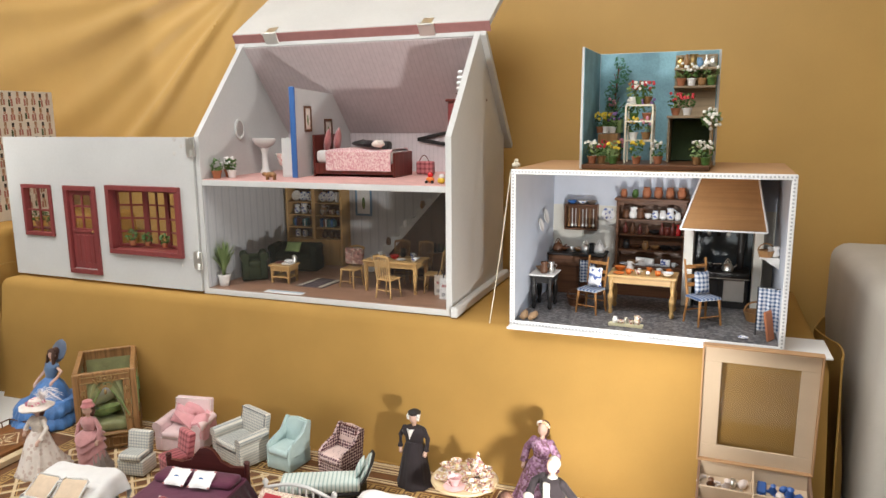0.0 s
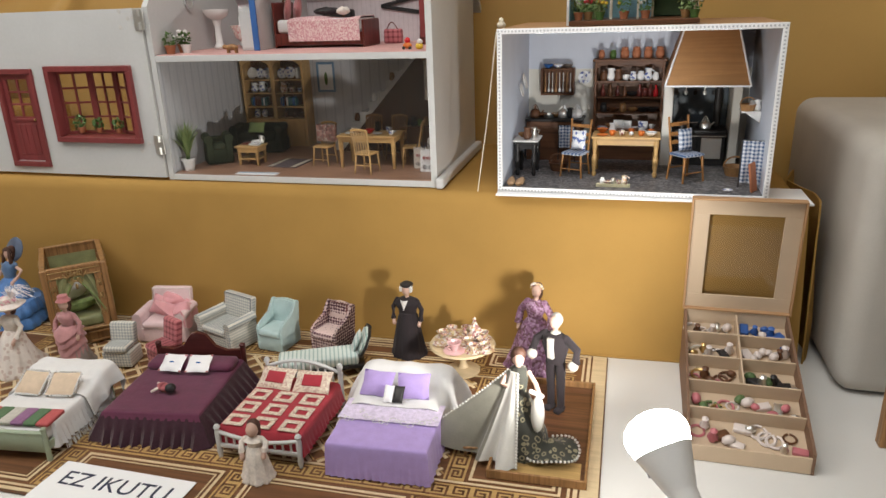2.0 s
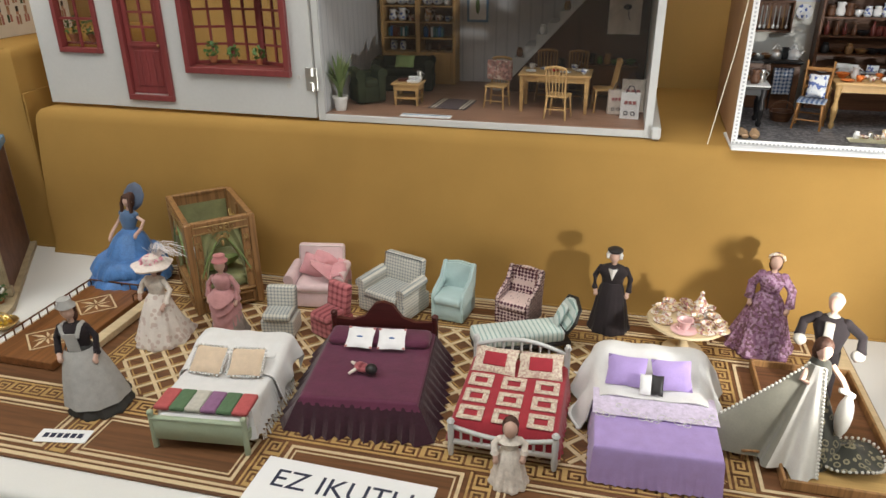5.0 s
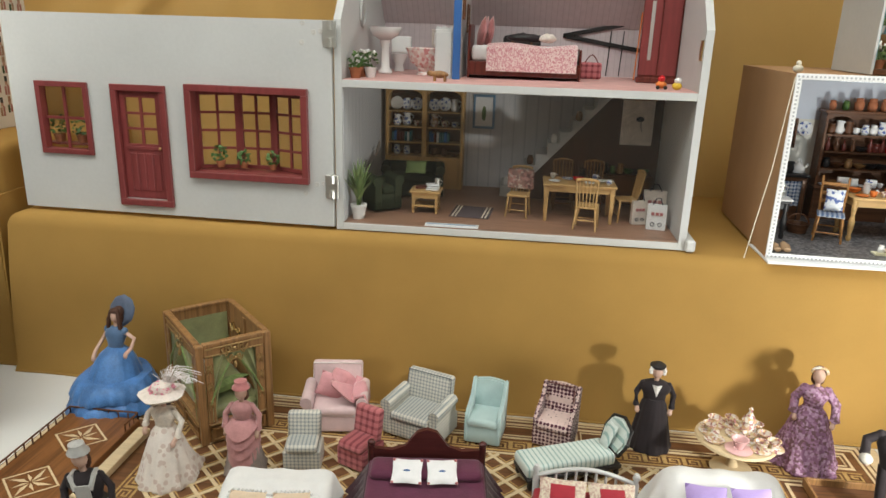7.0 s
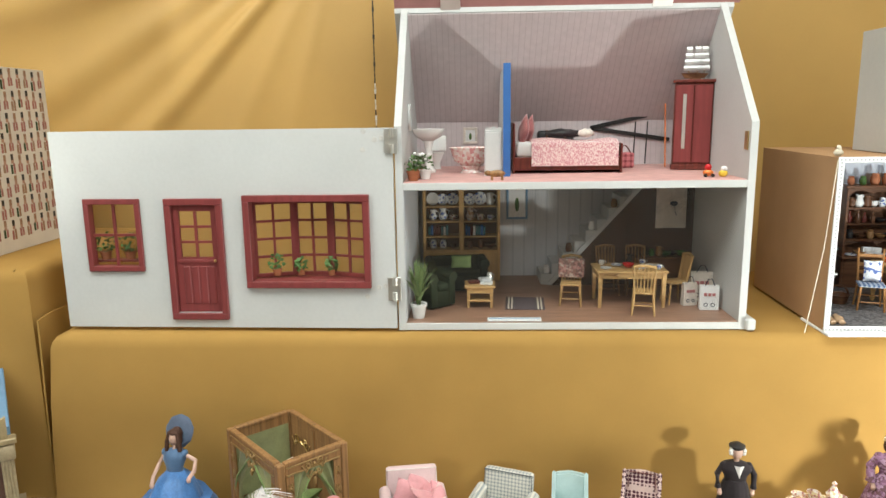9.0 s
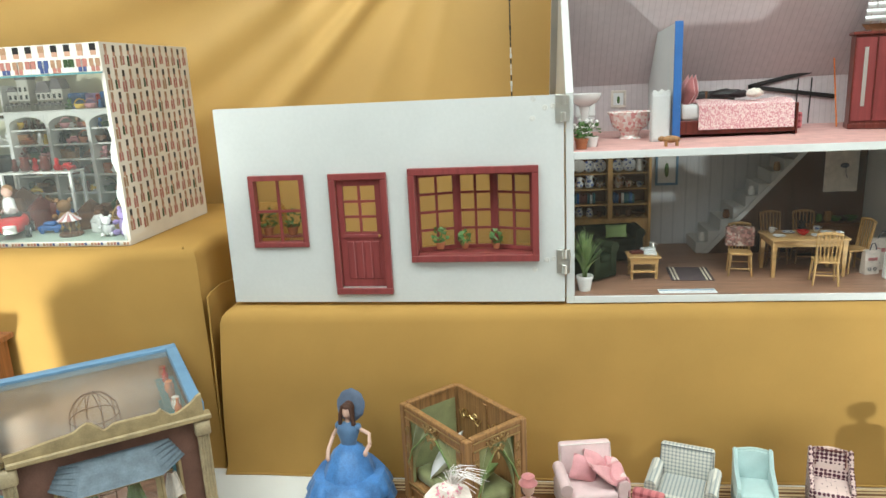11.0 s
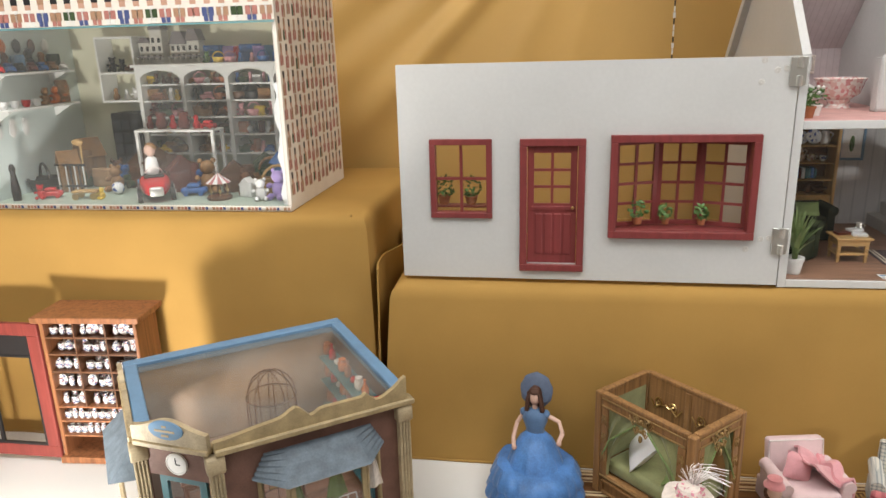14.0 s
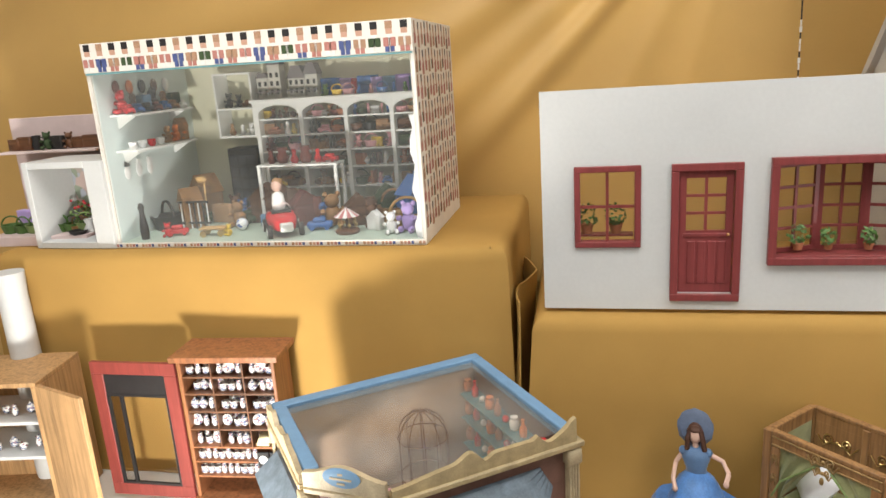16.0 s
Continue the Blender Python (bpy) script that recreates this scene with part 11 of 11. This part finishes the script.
for x, y, k, mt, s in ((0.196, 0.048, "teddy_bear", YELLOW, 0.8), (0.180, 0.120, "teddy_bear", OAK, 1.9), (0.200, 0.090, "toy_ball", BLUE_WHITE, 1.6), (0.372, 0.110, "teddy_bear", OAK, 2.4), (0.355, 0.085, "toy_car", BLUE_PAINT, 1.6), (0.450, 0.100, "teddy_bear", WALNUT, 1.6), (0.462, 0.078, "toy_house", PORCELAIN, 0.8), (0.500, 0.045, "teddy_bear", PORCELAIN, 1.5), (0.528, 0.060, "teddy_bear", LILAC, 2.0), (0.515, 0.095, "basket", PINE, 2.0), (0.240, 0.120, "toy_box", PALE_BLUE, 1.2), (0.088, 0.055, "toy_car", RED_PAINT, 1.4), (0.480, 0.150, "basket", OAK, 2.2), (0.440, 0.170, "toy_box", WALNUT, 2.2), (0.075, 0.045, "teddy_bear", RED_PAINT, 1.0)):
    item(k, mt, TOYB @ pose(x, y, TF + 0.0002, 0, 0, 25 * math.sin(x * 90)), s * 1.2, "on the toy shop floor", "floor toys")
rnd = random.Random(77)
for x0_, x1_, y0_, y1_, n_ in ((0.030, 0.085, 0.080, 0.250, 6), (0.120, 0.185, 0.100, 0.215, 7), (0.195, 0.225, 0.150, 0.210, 3), (0.232, 0.362, 0.120, 0.200, 9), (0.385, 0.545, 0.120, 0.205, 12)):
    for k_ in range(n_):
        item(rnd.choice(["teddy_bear", "toy_box", "basket", "toy_house", "toy_car", "toy_ball"]), rnd.choice([WALNUT, OAK, BLACKISH, DARK_RED, DEEP_GREEN, KRAFT, BLUE_PAINT]), TOYB @ pose(x0_ + (x1_ - x0_) * (k_ + 0.5) / n_, rnd.uniform(y0_, y1_), TF + 0.0002, 0, 0, rnd.uniform(-60, 60)), rnd.uniform(1.6, 2.5), "on the toy shop floor", "floor toys")
hh_ = thing("hobby_horse_stand", TOYB @ pose(0.096, 0.105, TF), "black railed stand with hobby horses", "toy stand")
for k in range(7):
    bm = B()
    cyl(bm, (-0.026 + 0.009 * k, 0, 0), (-0.026 + 0.009 * k, 0, 0.052), 0.0014, n=6)
    part("rail_post", bm, BLACKISH if k % 2 else PORCELAIN, hh_, smooth=True)
for z in (0.010, 0.050):
    bm = B()
    box(bm, -0.030, 0.032, -0.002, 0.002, z, z + 0.004, 0.0005)
    part("rail", bm, BLACKISH, hh_)
bm = B()
tube(bm, [(0.024, 0.006, 0.001), (0.026, 0.006, 0.088)], 0.0016, 6)
ball(bm, (0.020, 0.006, 0.094), (0.012, 0.005, 0.006), 10, 6)
part("horse_head", bm, PINE, hh_, smooth=True)
bm = B()
lathe(bm, [(0.007, 0), (0.008, 0.02), (0.004, 0.05), (0.006, 0.058), (0.003, 0.066)], n=10)
solid("penguin_figure", bm, BLACKISH, TOYB @ pose(0.038, 0.030, TF), "tall dark toy figure by the shop side", "toy", smooth=True)
bm = B()
pts = [(0.0, 0.0)] + [(0.010 + 0.004 * math.sin(k * 1.9), 0.020 * k) for k in range(11)] + [(0.0, 0.20)]
prism(bm, [(TW - TT - 0.0012 - a, b + TF) for a, b in pts], 1, 0.012, 0.015)
part("scalloped_trim", bm, PAPER, toy, "white scalloped paper trim")

# ---------- corner shop contents ----------
fx = SHOP
for x, z, mt, k in ((-0.168, 0.055, ORANGE, 0), (-0.148, 0.055, YELLOW, 1), (-0.126, 0.055, RED_PAINT, 2), (-0.104, 0.055, ORANGE, 3), (-0.080, 0.055, ORANGE, 4), (-0.058, 0.055, YELLOW, 5)):
    fb = thing("flower_bunch", fx @ pose(x, 0.004 - 0.006 * (k % 3), 0.0485), "bright orange flower bunch in the shop window", "flowers")
    bm = B()
    lathe(bm, [(0.006, 0), (0.008, 0.012), (0.007, 0.012)], n=10)
    part("pot", bm, TERRACOTTA, fb, smooth=True)
    bm = B()
    leaf_cloud(bm, (0, 0, 0.022), 0.015, 60, 0.009, 300 + k, 0.8)
    part("petals", bm, mt, fb)
bm = B()
box(bm, bx0 + 0.012, bx1 - 0.012, -0.024, 0.030, 0.0452, 0.0483, 0.0005)
part("window_shelf", bm, OLD_CREAM, shop)
cage = thing("bird_cage", fx @ pose(-0.140, 0.165, 0.0118) @ Matrix.Scale(1.2, 4), "domed wire bird cage on the shop floor", "bird cage")
for k in range(10):
    a = 2 * math.pi * k / 10
    bm = B()
    tube(bm, [(0.030 * math.cos(a), 0.030 * math.sin(a), 0)] + [(0.030 * math.cos(q) * math.cos(a), 0.030 * math.cos(q) * math.sin(a), 0.150 + 0.034 * math.sin(q)) for q in (0, 0.4, 0.8, 1.2, 1.55)], 0.0008, 4)
    part("wire", bm, WALNUT, cage)
for z in (0.0, 0.05, 0.10, 0.150):
    bm = B()
    tube(bm, [(0.030 * math.cos(0.35 * q), 0.030 * math.sin(0.35 * q), z + 0.001) for q in range(19)], 0.0009, 4)
    part("hoop", bm, WALNUT, cage)
ssh = thing("shop_shelves", fx, "teal wall shelves with jars inside the shop", "shelves")
for z in (0.060, 0.110, 0.155, 0.195):
    bm = B()
    box(bm, -0.040, -0.009, 0.020, SD - 0.020, z, z + 0.003, 0.0005)
    part("shelf", bm, TEAL_DOOR, ssh)
    for q in range(10):
        item(("jar", "pear", "bottle")[q % 3], (TERRACOTTA, ORANGE, PORCELAIN, RED_PAINT)[(q + int(z * 100)) % 4], fx @ pose(-0.024, 0.034 + 0.024 * q, z + 0.0032), 1.3, "on the shop's teal shelf", "shop jars")
plain_table(fx @ pose(-0.235, 0.180, 0.0118), "dark shop counter table with goods", 0.090, 0.050, 0.080, WALNUT)
row(fx @ pose(-0.235, 0.180, 0.0920), -0.040, 0.040, 0, 0, 5, ["jug", "basket", "jar", "toy_box"], [PINK_CLOTH, OAK, PORCELAIN, LEAF], 1.4, 310, "on the shop counter")
for x, h in ((-0.160, 0.145), (-0.105, 0.145), (-0.055, 0.142)):
    bm = B()
    surface(bm, lambda u, v: (0.022 * (u - 0.5) * (0.6 + 0.8 * (1 - v)), 0.003 * math.sin(u * 9), -0.040 + 0.040 * v), 10, 5)
    thicken(bm, 0.001)
    solid("hanging_garment", bm, (LEAF_PALE, LACE, LEAF_PALE)[int(x * 100) % 3], fx @ pose(x, -0.010, h + 0.012), "small pale garment hung in the shop window", "garment", smooth=True)
bm = B()
cyl(bm, (bx0 + 0.012, -0.010, 0.158), (bx1 - 0.012, -0.010, 0.158), 0.0012, n=6)
part("hanging_rail", bm, BRASS, shop)
gr = thing("wire_rack", fx @ pose(-0.105, -0.016, 0.0485, -18, 0, 0), "white wire display rack in the shop window", "rack")
for k in range(6):
    bm = B()
    cyl(bm, (-0.030 + 0.012 * k, 0, 0.0), (-0.030 + 0.012 * k, 0, 0.060), 0.0010, n=5)
    cyl(bm, (-0.030, 0, 0.012 * k), (0.030, 0, 0.012 * k), 0.0010, n=5)
    part("rack_wire", bm, PORCELAIN, gr)
for i, (x, y) in enumerate(((-0.012, -0.030), (-0.205, -0.044), (-SW + 0.012, 0.030))):
    potted_plant(fx @ pose(x, y, 0.0102), "small flowering bush by the shop wall", TERRACOTTA, LEAF, 0.008, 0.010, "cloud", n=70, spread=0.017, w=0.008, seed=320 + i, bloom=PETALS[0])

# ---------- contents of the small boxes ----------
for i, (x, y, k, mt, s) in enumerate(((0.040, 0.070, "basket", OAK, 1.6), (0.070, 0.060, "jug", PORCELAIN, 1.6), (0.095, 0.070, "jar", TERRACOTTA, 1.6), (0.115, 0.055, "bowl", WALNUT, 1.5), (0.060, 0.040, "bowl", BLACKISH, 1.6))):
    item(k, mt, WB @ pose(x, y, 0.0122), s, "in the white box")
for i, (x, y) in enumerate(((0.035, 0.085), (0.060, 0.090), (0.105, 0.088))):
    potted_plant(WB @ pose(x, y, 0.0122), "leafy miniature plant in the white box", TERRACOTTA, LEAF_PALE, 0.010, 0.016, "cloud", n=90, spread=0.024, w=0.010, seed=330 + i, bloom=PETALS[2 if i < 2 else 0])
bm = B()
box(bm, 0.0124, 0.1316, 0.1030, 0.1038, 0.0124, 0.1456, 0)
part("box_lining", bm, speckled("garden_print", [(0.45, 0.38, 0.34), (0.30, 0.34, 0.26), (0.55, 0.42, 0.38), (0.42, 0.44, 0.50)], 70), wb)
row(PB, 0.010, 0.195, 0.078, 0.1705, 8, ["teddy_bear", "jug", "toy_box"], [BLACKISH, WALNUT, DEEP_GREEN], 1.5, 341, "on the pink stall")
row(PB, 0.010, 0.195, 0.070, 0.0185, 7, ["toy_box", "basket"], [PALE_BLUE, LILAC, PINK_CLOTH, PORCELAIN], 2.2, 342, "on the pink stall")
row(PB, 0.010, 0.195, 0.020, 0.0185, 7, ["basket"], [LEAF_PALE, LEAF], 1.5, 343, "on the pink stall")
# bead chain hung on the backdrop behind the house
bc2 = thing("bead_chain", Matrix(), "thin dark and white bead chain hanging on the backdrop", "chain")
for k in range(40):
    bm = B()
    cyl(bm, (-1.122, 1.728, 0.60 + 0.012 * k), (-1.122, 1.728, 0.611 + 0.012 * k), 0.0016 if k % 5 else 0.0026, n=6)
    part("bead", bm, BLACKISH if k > 12 or k % 3 == 0 else PORCELAIN, bc2)
# light strip under the kitchen's front edge
led = thing("light_strip", KIT, "slim white light strip under the kitchen box top", "lamp")
bm = B()
box(bm, 0.060, KW - 0.060, 0.004, 0.012, KH - KT - 0.0020, KH - KT - 0.0003, 0.0003)
part("strip_housing", bm, PORCELAIN, led)
bm = B()
box(bm, 0.064, KW - 0.064, 0.0055, 0.0115, KH - KT - 0.0026, KH - KT - 0.0021, 0)
part("strip_lens", bm, glow("cool_strip_glow", (0.86, 0.93, 1.0), 2.0), led)
